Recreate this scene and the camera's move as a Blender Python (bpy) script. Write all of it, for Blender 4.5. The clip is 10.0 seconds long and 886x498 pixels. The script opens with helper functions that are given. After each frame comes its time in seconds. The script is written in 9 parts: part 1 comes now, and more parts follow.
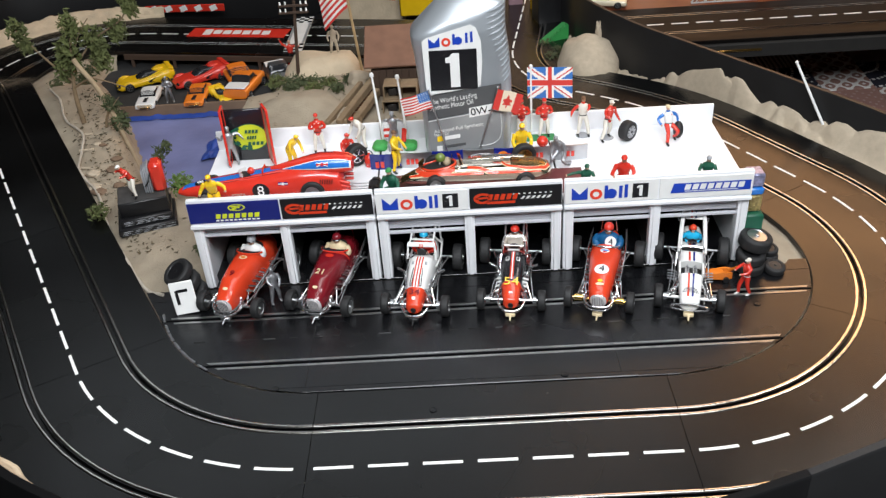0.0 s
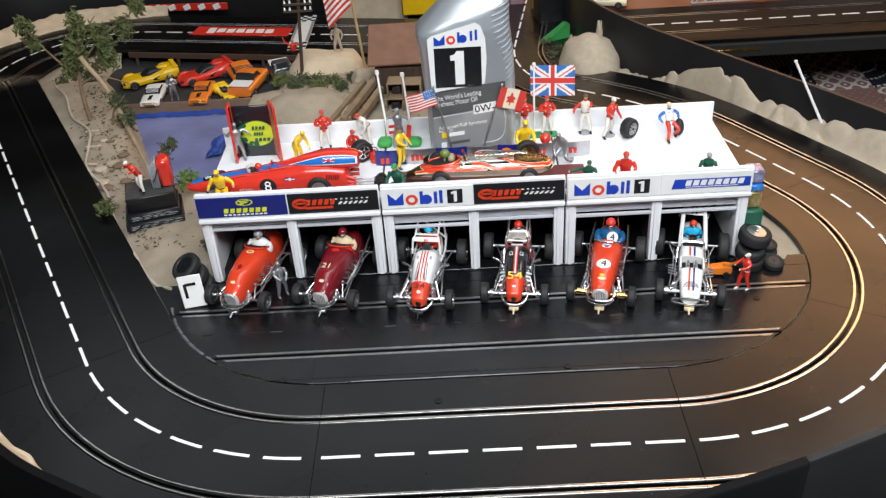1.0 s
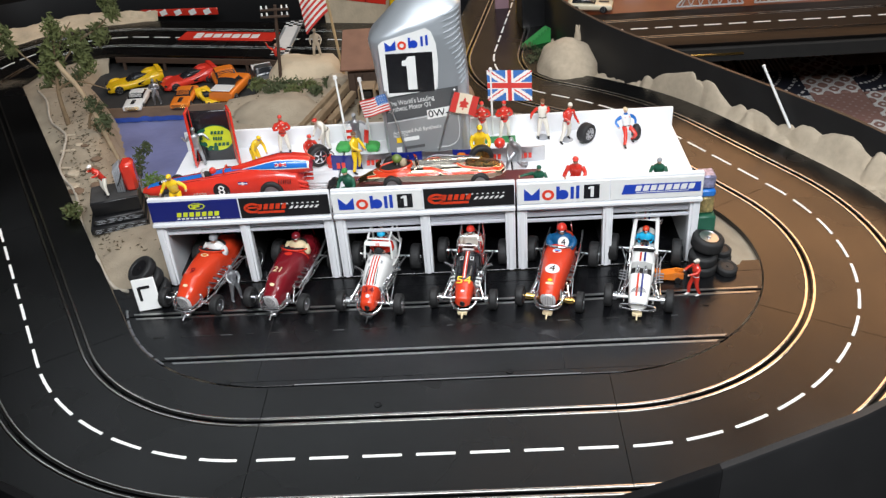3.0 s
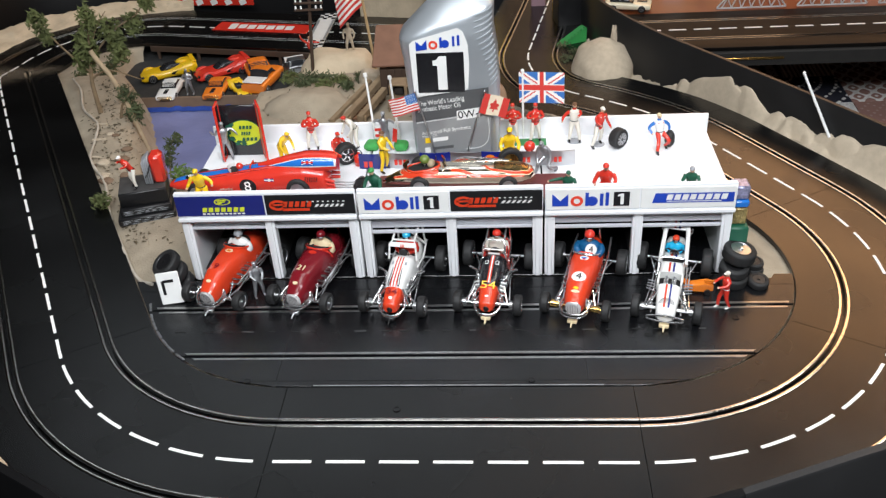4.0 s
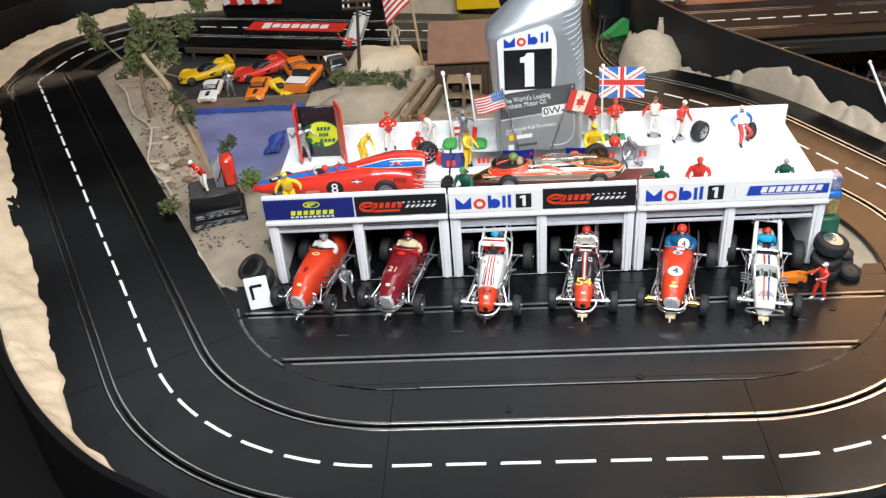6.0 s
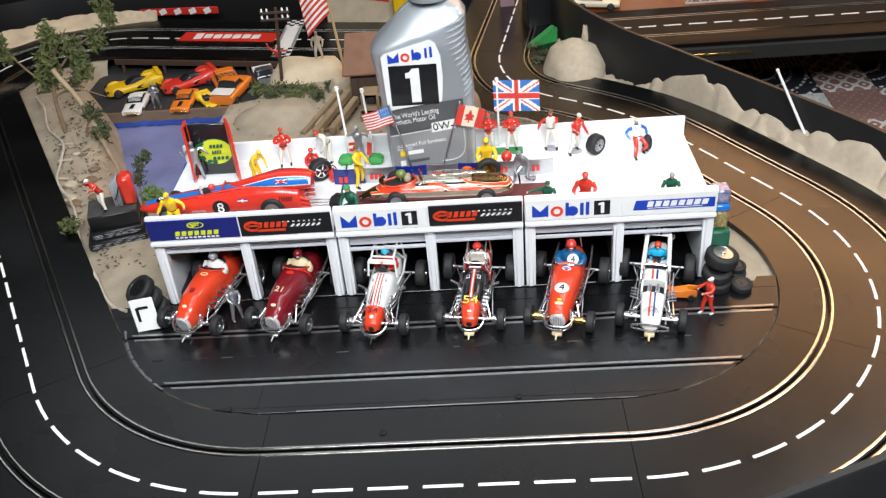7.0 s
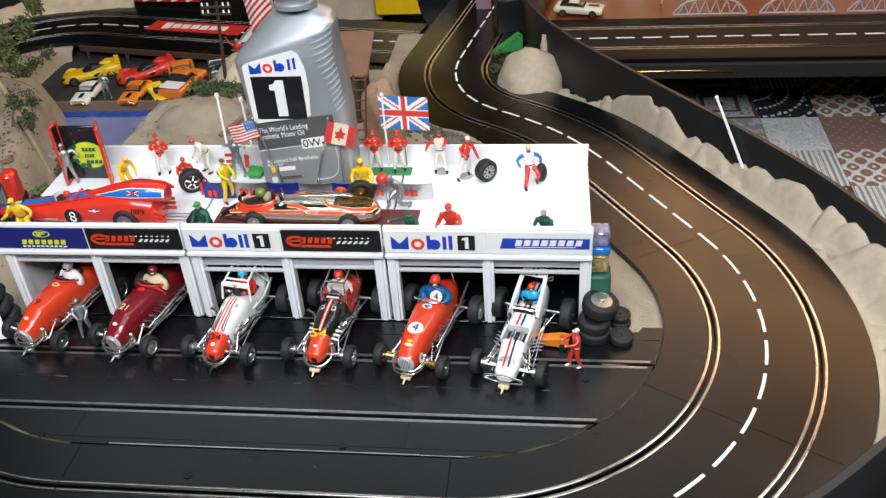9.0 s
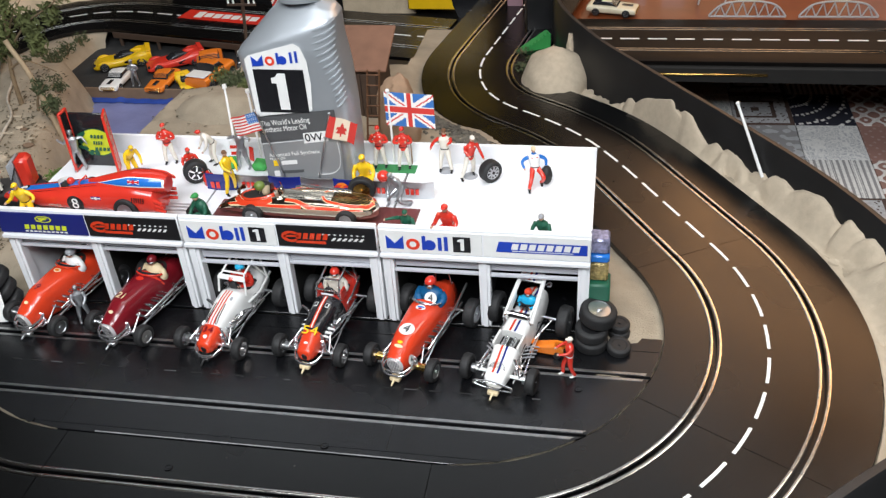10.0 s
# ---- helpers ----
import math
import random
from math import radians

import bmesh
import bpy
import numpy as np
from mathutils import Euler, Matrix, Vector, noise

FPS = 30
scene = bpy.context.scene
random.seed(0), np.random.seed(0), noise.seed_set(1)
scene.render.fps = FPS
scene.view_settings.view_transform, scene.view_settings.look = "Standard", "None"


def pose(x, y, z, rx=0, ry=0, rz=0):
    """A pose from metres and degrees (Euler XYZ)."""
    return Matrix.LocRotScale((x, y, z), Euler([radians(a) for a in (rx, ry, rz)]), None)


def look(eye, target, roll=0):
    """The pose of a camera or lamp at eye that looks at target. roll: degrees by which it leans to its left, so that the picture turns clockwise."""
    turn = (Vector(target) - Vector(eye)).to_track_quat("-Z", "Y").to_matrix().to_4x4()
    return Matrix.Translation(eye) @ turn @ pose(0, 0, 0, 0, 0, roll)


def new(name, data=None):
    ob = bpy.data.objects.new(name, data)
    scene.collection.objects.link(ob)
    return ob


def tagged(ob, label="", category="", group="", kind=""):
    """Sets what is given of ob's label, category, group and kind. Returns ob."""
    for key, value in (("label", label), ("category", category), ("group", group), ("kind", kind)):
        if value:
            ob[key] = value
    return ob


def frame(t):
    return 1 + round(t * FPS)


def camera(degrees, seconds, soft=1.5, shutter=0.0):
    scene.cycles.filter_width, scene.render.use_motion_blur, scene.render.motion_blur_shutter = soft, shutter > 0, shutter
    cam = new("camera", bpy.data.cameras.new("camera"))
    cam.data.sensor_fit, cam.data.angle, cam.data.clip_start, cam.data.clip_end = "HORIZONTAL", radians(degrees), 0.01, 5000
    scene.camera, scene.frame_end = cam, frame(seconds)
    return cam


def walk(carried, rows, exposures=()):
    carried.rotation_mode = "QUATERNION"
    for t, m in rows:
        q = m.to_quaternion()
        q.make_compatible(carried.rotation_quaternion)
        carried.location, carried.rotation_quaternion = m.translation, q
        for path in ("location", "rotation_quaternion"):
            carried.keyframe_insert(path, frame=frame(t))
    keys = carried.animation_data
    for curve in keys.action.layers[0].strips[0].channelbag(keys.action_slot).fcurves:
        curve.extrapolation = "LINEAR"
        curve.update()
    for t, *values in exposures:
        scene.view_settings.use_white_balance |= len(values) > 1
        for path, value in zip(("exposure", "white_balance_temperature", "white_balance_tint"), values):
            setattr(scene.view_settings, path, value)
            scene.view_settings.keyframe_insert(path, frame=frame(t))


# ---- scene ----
cam = camera(52.9, 10.0, soft=1.35)
PATH = [
    (0, (0.144, -0.554, 0.604), (0.101, 1.104, -0.514), -3.9),
    (0.5, (0.134, -0.563, 0.608), (0.094, 1.092, -0.514), -3.8),
    (1, (0.137, -0.57, 0.608), (0.098, 1.088, -0.51), -3.7),
    (1.5, (0.138, -0.575, 0.61), (0.106, 1.081, -0.51), -3.6),
    (2, (0.149, -0.579, 0.61), (0.114, 1.079, -0.507), -3.6),
    (2.5, (0.164, -0.584, 0.609), (0.126, 1.077, -0.505), -3.7),
    (2.7, (0.188, -0.58, 0.606), (0.129, 1.084, -0.503), -4.1),
    (3.8, (0.235, -0.558, 0.608), (0.101, 1.095, -0.508), -3.9),
    (4, (0.222, -0.555, 0.609), (0.067, 1.095, -0.51), -3.9),
    (4.5, (0.151, -0.552, 0.613), (-0.013, 1.093, -0.512), -3.7),
    (5, (0.1, -0.552, 0.616), (-0.055, 1.092, -0.511), -3.7),
    (5.2, (0.091, -0.553, 0.62), (-0.059, 1.09, -0.512), -3.8),
    (6.3, (0.121, -0.551, 0.617), (0.017, 1.094, -0.516), -4.9),
    (6.5, (0.144, -0.544, 0.618), (0.051, 1.099, -0.519), -4.9),
    (7, (0.216, -0.529, 0.619), (0.117, 1.116, -0.514), -5.0),
    (7.5, (0.266, -0.502, 0.612), (0.152, 1.138, -0.526), -5.0),
    (8, (0.309, -0.475, 0.601), (0.174, 1.167, -0.533), -4.8),
    (8.5, (0.37, -0.45, 0.599), (0.196, 1.187, -0.538), -4.3),
    (9, (0.423, -0.432, 0.598), (0.183, 1.192, -0.544), -4.2),
    (9.5, (0.443, -0.421, 0.594), (0.143, 1.194, -0.547), -4.4),
    (10, (0.47, -0.409, 0.591), (0.127, 1.194, -0.554), -4.1),
]
walk(cam, [(t, look(eye, target, roll)) for t, eye, target, roll in PATH],
     exposures=[(0, -0.05), (2.5, -0.05), (4, 0.0), (5, 0.12), (6.5, 0.2), (7.1, 0.18), (7.4, -0.03), (8, -0.04), (10, 0.0)])

# ---- world and lamps ----
world = bpy.data.worlds.new("room")
scene.world = world
world.use_nodes = True
world.node_tree.nodes["Background"].inputs[0].default_value = (0.9, 0.95, 1.0, 1)
world.node_tree.nodes["Background"].inputs[1].default_value = 0.015


def area_lamp(name, eye, target, size_x, size_y, watts, colour):
    data = bpy.data.lights.new(name, "AREA")
    data.shape, data.size, data.size_y, data.energy, data.color = "RECTANGLE", size_x, size_y, watts, colour
    ob = new(name, data)
    ob.matrix_world = look(eye, target)
    return ob


area_lamp("ceiling_panel_lamp", (0.35, 0.2, 2.0), (0.3, 0.3, 0), 1.6, 0.6, 13, (0.97, 0.98, 1.0))
# Unseen front lamp below ceiling height, added to lift the sign faces.
area_lamp("ceiling_panel_lamp", (0.34, -0.75, 1.32), (0.3, 0.3, 0), 1.5, 0.5, 43, (0.92, 0.96, 1.0))
# Added warm area: its mirror image makes the brown sheen on the right track.
area_lamp("warm_lamp", (1.75, 2.8, 1.9), (0.6, 0.5, 0), 2.3, 1.3, 36, (1.0, 0.53, 0.25))
# Unseen cool area, added where the front track mirrors it as grey sheen.
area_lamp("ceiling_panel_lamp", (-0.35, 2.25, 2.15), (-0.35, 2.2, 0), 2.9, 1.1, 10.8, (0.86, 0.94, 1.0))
# Added low glow at the back wall for the far curve's brown sheen.
area_lamp("curtain_lamp", (0.95, 4.1, 1.4), (0.95, 0, 1.2), 1.5, 1.1, 3.6, (1.0, 0.66, 0.42))
# Added fill with no known source, to brighten the patchwork rug.
area_lamp("ceiling_panel_lamp", (1.7, 1.2, 2.1), (1.2, 1.2, 0), 0.8, 0.8, 14, (1.0, 0.93, 0.85))


# ---- materials ----
def mat(name, colour, rough=0.5, metal=0.0, vary=0.12, grain=60.0, bump=0.0, bump_scale=300.0, coat=0.0, rand=0.0, spec=0.5, trans=0.0, rv=0.17):
    m = bpy.data.materials.new(name)
    m.use_nodes = True
    nt = m.node_tree
    b = nt.nodes["Principled BSDF"]
    c = tuple(colour) + (1,)
    b.inputs["Base Color"].default_value = c
    b.inputs["Roughness"].default_value = rough
    b.inputs["Metallic"].default_value = metal
    b.inputs["Coat Weight"].default_value = coat
    b.inputs["Coat Roughness"].default_value = 0.08
    b.inputs["Specular IOR Level"].default_value = spec
    b.inputs["Transmission Weight"].default_value = trans
    tc = nt.nodes.new("ShaderNodeTexCoord")
    if vary or rand:
        n = nt.nodes.new("ShaderNodeTexNoise")
        n.inputs["Scale"].default_value = grain
        n.inputs["Detail"].default_value = 6
        n2 = nt.nodes.new("ShaderNodeTexNoise")
        n2.inputs["Scale"].default_value = grain * 0.13
        n2.inputs["Detail"].default_value = 3
        nt.links.new(tc.outputs["Object"], n.inputs["Vector"])
        nt.links.new(tc.outputs["Object"], n2.inputs["Vector"])
        add = nt.nodes.new("ShaderNodeMath")
        add.operation = "ADD"
        nt.links.new(n.outputs["Fac"], add.inputs[0])
        nt.links.new(n2.outputs["Fac"], add.inputs[1])
        src = add.outputs[0]
        if rand:
            info = nt.nodes.new("ShaderNodeObjectInfo")
            mad = nt.nodes.new("ShaderNodeMath")
            mad.operation = "MULTIPLY_ADD"
            mad.inputs[1].default_value = rand
            nt.links.new(info.outputs["Random"], mad.inputs[0])
            nt.links.new(src, mad.inputs[2])
            src = mad.outputs[0]
        mr = nt.nodes.new("ShaderNodeMapRange")
        mr.inputs["From Min"].default_value = 0.6
        mr.inputs["From Max"].default_value = 1.4 + rand
        nt.links.new(src, mr.inputs["Value"])
        mix = nt.nodes.new("ShaderNodeMix")
        mix.data_type = "RGBA"
        mix.inputs[6].default_value = tuple(max(0, v * (1 - vary)) for v in colour) + (1,)
        mix.inputs[7].default_value = tuple(min(1, v * (1 + vary)) for v in colour) + (1,)
        nt.links.new(mr.outputs["Result"], mix.inputs[0])
        nt.links.new(mix.outputs[2], b.inputs["Base Color"])
        rr = nt.nodes.new("ShaderNodeMapRange")
        rr.inputs["To Min"].default_value = max(0.02, rough * (1 - rv))
        rr.inputs["To Max"].default_value = min(1, rough * (1 + rv * 1.2))
        nt.links.new(n2.outputs["Fac"], rr.inputs["Value"])
        nt.links.new(rr.outputs["Result"], b.inputs["Roughness"])
    if bump:
        nb = nt.nodes.new("ShaderNodeTexNoise")
        nb.inputs["Scale"].default_value = bump_scale
        nb.inputs["Detail"].default_value = 5
        nt.links.new(tc.outputs["Object"], nb.inputs["Vector"])
        bp = nt.nodes.new("ShaderNodeBump")
        bp.inputs["Strength"].default_value = bump
        bp.inputs["Distance"].default_value = 0.002
        nt.links.new(nb.outputs["Fac"], bp.inputs["Height"])
        nt.links.new(bp.outputs["Normal"], b.inputs["Normal"])
    return m


M_TRACK = mat("track_plastic", (0.0022, 0.0022, 0.0023), 0.235, rv=0.55, vary=0.35, grain=55, bump=0.07, bump_scale=900, rand=0.2)
M_PIT = mat("pit_plastic", (0.0048, 0.005, 0.0058), 0.24, rv=0.5, vary=0.4, grain=60, bump=0.1, bump_scale=800)
def specks(m, scale, limit, colour):
    """Sparse pale dust and scuffs over a dark plastic."""
    nt = m.node_tree
    b = nt.nodes["Principled BSDF"]
    old = b.inputs["Base Color"].links[0].from_socket
    tc = nt.nodes.new("ShaderNodeTexCoord")
    n = nt.nodes.new("ShaderNodeTexNoise")
    n.inputs["Scale"].default_value = scale
    n.inputs["Detail"].default_value = 4
    n.inputs["Roughness"].default_value = 0.7
    nt.links.new(tc.outputs["Object"], n.inputs["Vector"])
    r = nt.nodes.new("ShaderNodeMapRange")
    r.inputs["From Min"].default_value = limit
    r.inputs["From Max"].default_value = limit + 0.09
    nt.links.new(n.outputs["Fac"], r.inputs["Value"])
    mix = nt.nodes.new("ShaderNodeMix")
    mix.data_type = "RGBA"
    mix.inputs[7].default_value = (*colour, 1)
    nt.links.new(old, mix.inputs[6])
    nt.links.new(r.outputs["Result"], mix.inputs[0])
    nt.links.new(mix.outputs[2], b.inputs["Base Color"])


specks(M_TRACK, 75, 0.68, (0.05, 0.048, 0.045))
specks(M_PIT, 90, 0.68, (0.05, 0.05, 0.052))
specks(M_TRACK, 420, 0.66, (0.03, 0.029, 0.027))
specks(M_PIT, 480, 0.66, (0.035, 0.035, 0.037))
M_GROOVE = mat("slot_black", (0.006, 0.006, 0.006), 0.7, vary=0)
M_RAIL = mat("rail_steel", (0.66, 0.64, 0.6), 0.17, 1.0, vary=0.25, grain=90)
M_PITRAIL = mat("dull_rail_steel", (0.42, 0.42, 0.42), 0.34, 1.0, vary=0.35, grain=110)
M_DASH = mat("line_paint", (0.82, 0.82, 0.8), 0.5, vary=0.1, grain=120)
M_SAND = mat("sand_plaster", (0.34, 0.285, 0.21), 0.95, vary=0.36, grain=26, bump=0.9, bump_scale=420)
M_SANDY = mat("sand_yellow", (0.54, 0.44, 0.31), 0.95, vary=0.25, grain=30, bump=0.7, bump_scale=160)
M_ROCK = mat("plaster_rock", (0.47, 0.39, 0.29), 0.97, vary=0.15, grain=110, bump=0.5, bump_scale=600)
M_GRAVEL = mat("dark_gravel", (0.12, 0.11, 0.09), 0.95, vary=0.8, grain=140, bump=1.0, bump_scale=350)
M_WATER = mat("blue_water", (0.2, 0.22, 0.42), 0.3, vary=0.3, grain=14, bump=0.25, bump_scale=90)
M_WATERB = mat("blue_cloth", (0.022, 0.06, 0.3), 0.5, vary=0.4, grain=60)
M_EARTH = mat("brown_board", (0.17, 0.11, 0.07), 0.8, vary=0.3, grain=30)
M_LOT = mat("lot_asphalt", (0.022, 0.022, 0.022), 0.85, vary=0.4, grain=60)
M_BORDER = mat("black_rubber", (0.003, 0.003, 0.0034), 0.55, vary=0.3, grain=25, spec=0.2, rv=0.4)
M_WHITE = mat("white_plastic", (0.8, 0.81, 0.83), 0.35, vary=0.03, grain=40)
# white plastic greyed for the shade under the sign ledge
M_SHUTTER = mat("shaded_shutter", (0.55, 0.56, 0.6), 0.4, vary=0.05)
M_BLACKP = mat("black_plastic", (0.008, 0.008, 0.009), 0.4, vary=0.3, grain=50)
# also carries the shade inside the garage bays
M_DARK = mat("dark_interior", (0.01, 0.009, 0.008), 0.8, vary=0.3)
M_TYRE = mat("tyre_rubber", (0.013, 0.013, 0.0135), 0.62, vary=0.3, grain=120, bump=0.3, bump_scale=600)
M_CHROME = mat("chrome", (0.9, 0.9, 0.92), 0.13, 0.92, vary=0.1, grain=160)
M_ALU = mat("dull_silver", (0.55, 0.56, 0.58), 0.32, 1.0, vary=0.15, grain=90)
M_GOLD = mat("brass", (0.75, 0.5, 0.16), 0.25, 1.0, vary=0.15)
M_BOTTLE = mat("silver_bottle_plastic", (0.42, 0.45, 0.48), 0.34, 0.55, vary=0.06, grain=20)
M_LABELG = mat("label_grey", (0.085, 0.087, 0.09), 0.35, vary=0.05)
M_LABELL = mat("label_light_grey", (0.27, 0.28, 0.285), 0.35, 0.2, vary=0.05)
M_LABELW = mat("label_pale", (0.55, 0.56, 0.56), 0.35, vary=0.05)
PAINTS = {}


def paint(name, colour, rough=0.25, coat=0.5, vary=0.08):
    if name not in PAINTS:
        PAINTS[name] = mat(name + "_paint", colour, rough, vary=vary, grain=50, coat=coat)
    return PAINTS[name]


RED = paint("red", (0.62, 0.035, 0.02))
ORANGERED = paint("orange_red", (0.64, 0.05, 0.016))
MAROON = paint("maroon", (0.17, 0.008, 0.014))
BLUE = paint("blue", (0.02, 0.16, 0.55))
NAVY = paint("navy", (0.008, 0.017, 0.17))
SIGN_NAVY = paint("sign_navy", (0.007, 0.014, 0.15), 0.5, 0)
SIGN_BLACK = paint("sign_black", (0.006, 0.006, 0.007), 0.5, 0)
M_NOSE = mat("bright_silver", (0.66, 0.64, 0.64), 0.3, 0.35, vary=0.1)
TEAL = paint("teal", (0.0, 0.085, 0.22), 0.5, 0)
YELLOW = paint("yellow", (0.85, 0.55, 0.02))
LEMON = paint("lemon", (0.62, 0.68, 0.03), 0.4, 0)
GREEN = paint("green", (0.03, 0.26, 0.06), 0.5, 0)
DGREEN = paint("dark_green", (0.01, 0.09, 0.05), 0.5, 0)
WHITE = paint("white", (0.82, 0.82, 0.8))
CREAM = paint("cream", (0.72, 0.58, 0.36), 0.6, 0)
BLACK = paint("black", (0.012, 0.012, 0.014))
ORANGE = paint("orange", (0.75, 0.2, 0.02))
OFFWHITE = paint("off_white", (0.72, 0.68, 0.6), 0.5, 0.1, 0.16)
SKIN = paint("figure_tan", (0.55, 0.33, 0.23), 0.6, 0)
CYAN = paint("cyan", (0.02, 0.42, 0.7))
BROWN = paint("brown", (0.16, 0.075, 0.035), 0.7, 0)
DBROWN = paint("dark_brown", (0.06, 0.035, 0.022), 0.7, 0)
SILVERP = paint("silver_grey", (0.3, 0.31, 0.33), 0.35, 0.3)
PINK = paint("faded_pink", (0.5, 0.24, 0.19), 0.6, 0, 0.4)
PURPLE = paint("deep_red_board", (0.13, 0.03, 0.03), 0.5, 0)
WOOD = mat("pale_wood", (0.5, 0.34, 0.17), 0.7, vary=0.25, grain=60)
OWOOD = mat("orange_varnished_wood", (0.17, 0.042, 0.012), 0.36, vary=0.25, grain=25, coat=0.4)
TRUNK = mat("bark", (0.2, 0.14, 0.08), 0.95, vary=0.4, grain=90, bump=0.8, bump_scale=300)
LEAF = mat("leaf_green", (0.085, 0.1, 0.03), 0.8, vary=0.5, grain=50)
LEAFD = mat("leaf_dark", (0.06, 0.075, 0.03), 0.85, vary=0.5, grain=50)
LEAFB = mat("leaf_bright", (0.09, 0.15, 0.03), 0.8, vary=0.5, grain=50)
GLASS = mat("smoked_window", (0.02, 0.022, 0.025), 0.06, vary=0, coat=0.3)


# ---- mesh helpers ----
def link(name, bm, materials, parent=None, label="", smooth=None):
    me = bpy.data.meshes.new(name)
    bm.normal_update()
    if smooth is not None:
        for f in bm.faces:
            f.smooth = True
        for e in bm.edges:
            e.smooth = len(e.link_faces) == 2 and e.calc_face_angle(0) < radians(smooth)
    bm.to_mesh(me)
    bm.free()
    for m in materials if isinstance(materials, (list, tuple)) else [materials]:
        me.materials.append(m)
    ob = new(name, me)
    if parent is not None:
        ob.parent = parent
    if label:
        ob["label"] = label
    return ob


def part(name, bm, material, parent, label="", smooth=40):
    return link(name, bm, material, parent, label, smooth)


def thing(name, label, category, group="", kind="", m=None):
    ob = new(name)
    ob.empty_display_size = 0.02
    tagged(ob, label, category, group, kind)
    if m is not None:
        ob.matrix_basis = m
    return ob


def box(bm, c, s, bevel=0.0, mi=0, rot=None):
    """A box with chamfered edges."""
    hx, hy, hz = s[0] / 2, s[1] / 2, s[2] / 2
    b = min(bevel, hx * 0.9, hy * 0.9, hz * 0.9)
    tmp = bmesh.new()
    if not b:
        vs = [tmp.verts.new((x, y, z)) for x in (-hx, hx) for y in (-hy, hy) for z in (-hz, hz)]
        for q in ((0, 1, 3, 2), (4, 6, 7, 5), (0, 4, 5, 1), (2, 3, 7, 6), (0, 2, 6, 4), (1, 5, 7, 3)):
            tmp.faces.new([vs[k] for k in q])
    else:
        for x in (-1, 1):
            for y in (-1, 1):
                for z in (-1, 1):
                    for k in range(3):
                        tmp.verts.new((x * (hx - b * (k != 0)), y * (hy - b * (k != 1)), z * (hz - b * (k != 2))))
        bmesh.ops.convex_hull(tmp, input=tmp.verts)
        bmesh.ops.dissolve_limit(tmp, angle_limit=0.01, verts=tmp.verts, edges=tmp.edges)
    turn = Euler([radians(a) for a in rot]).to_matrix() if rot is not None else Matrix.Identity(3)
    new_v = {v: bm.verts.new(turn @ v.co + Vector(c)) for v in tmp.verts}
    for f in tmp.faces:
        bm.faces.new([new_v[v] for v in f.verts]).material_index = mi
    tmp.free()
    return list(new_v.values())


def rings(bm, loops, closed=True, cap=True, mi=0):
    """Skin between rings of equal length."""
    vv = [[bm.verts.new(p) for p in ring] for ring in loops]
    n = len(vv[0])
    for a, b in zip(vv, vv[1:]):
        for i in range(n if closed else n - 1):
            j = (i + 1) % n
            f = bm.faces.new((a[i], a[j], b[j], b[i]))
            f.material_index = mi
    if cap and closed:
        bm.faces.new(list(reversed(vv[0]))).material_index = mi
        bm.faces.new(vv[-1]).material_index = mi
    return vv


def frame_of(d):
    d = Vector(d).normalized()
    a = d.orthogonal().normalized()
    return a, d.cross(a)


def cyl(bm, p0, p1, r0, r1=None, seg=12, mi=0):
    r1 = r0 if r1 is None else r1
    p0, p1 = Vector(p0), Vector(p1)
    a, b = frame_of(p1 - p0)
    ring = lambda p, r: [p + (a * math.cos(t) + b * math.sin(t)) * r for t in [2 * math.pi * i / seg for i in range(seg)]]
    return rings(bm, [ring(p0, r0), ring(p1, r1)], mi=mi)


def tube(bm, pts, r, seg=7, mi=0, closed=False):
    pts = [Vector(p) for p in pts]
    loops, a = [], None
    for i, p in enumerate(pts):
        d = (pts[min(i + 1, len(pts) - 1)] - pts[max(i - 1, 0)]).normalized()
        if a is None:
            a = d.orthogonal().normalized()
        a = (a - d * a.dot(d)).normalized()
        b = d.cross(a)
        rr = r[i] if isinstance(r, (list, tuple)) else r
        loops.append([p + (a * math.cos(t) + b * math.sin(t)) * rr for t in [2 * math.pi * k / seg for k in range(seg)]])
    return rings(bm, loops, mi=mi)


def ball(bm, c, r, s=(1, 1, 1), seg=12, mi=0):
    nv = max(4, seg // 2 + 1)
    loops = []
    for j in range(1, nv):
        a = math.pi * j / nv
        loops.append([(c[0] + r * s[0] * math.sin(a) * math.cos(2 * math.pi * i / seg), c[1] + r * s[1] * math.sin(a) * math.sin(2 * math.pi * i / seg), c[2] - r * s[2] * math.cos(a)) for i in range(seg)])
    vv = rings(bm, loops, cap=False, mi=mi)
    lo, hi = bm.verts.new((c[0], c[1], c[2] - r * s[2])), bm.verts.new((c[0], c[1], c[2] + r * s[2]))
    for i in range(seg):
        j = (i + 1) % seg
        bm.faces.new((lo, vv[0][j], vv[0][i])).material_index = mi
        bm.faces.new((hi, vv[-1][i], vv[-1][j])).material_index = mi


def lathe(bm, profile, c=(0, 0, 0), axis="z", seg=24, mi=0):
    loops = []
    for r, h in profile:
        ring = []
        for i in range(seg):
            t = 2 * math.pi * i / seg
            u, v = r * math.cos(t), r * math.sin(t)
            p = {"z": (u, v, h), "x": (h, u, v), "y": (v, h, u)}[axis]
            ring.append(Vector(p) + Vector(c))
        loops.append(ring)
    return rings(bm, loops, mi=mi)


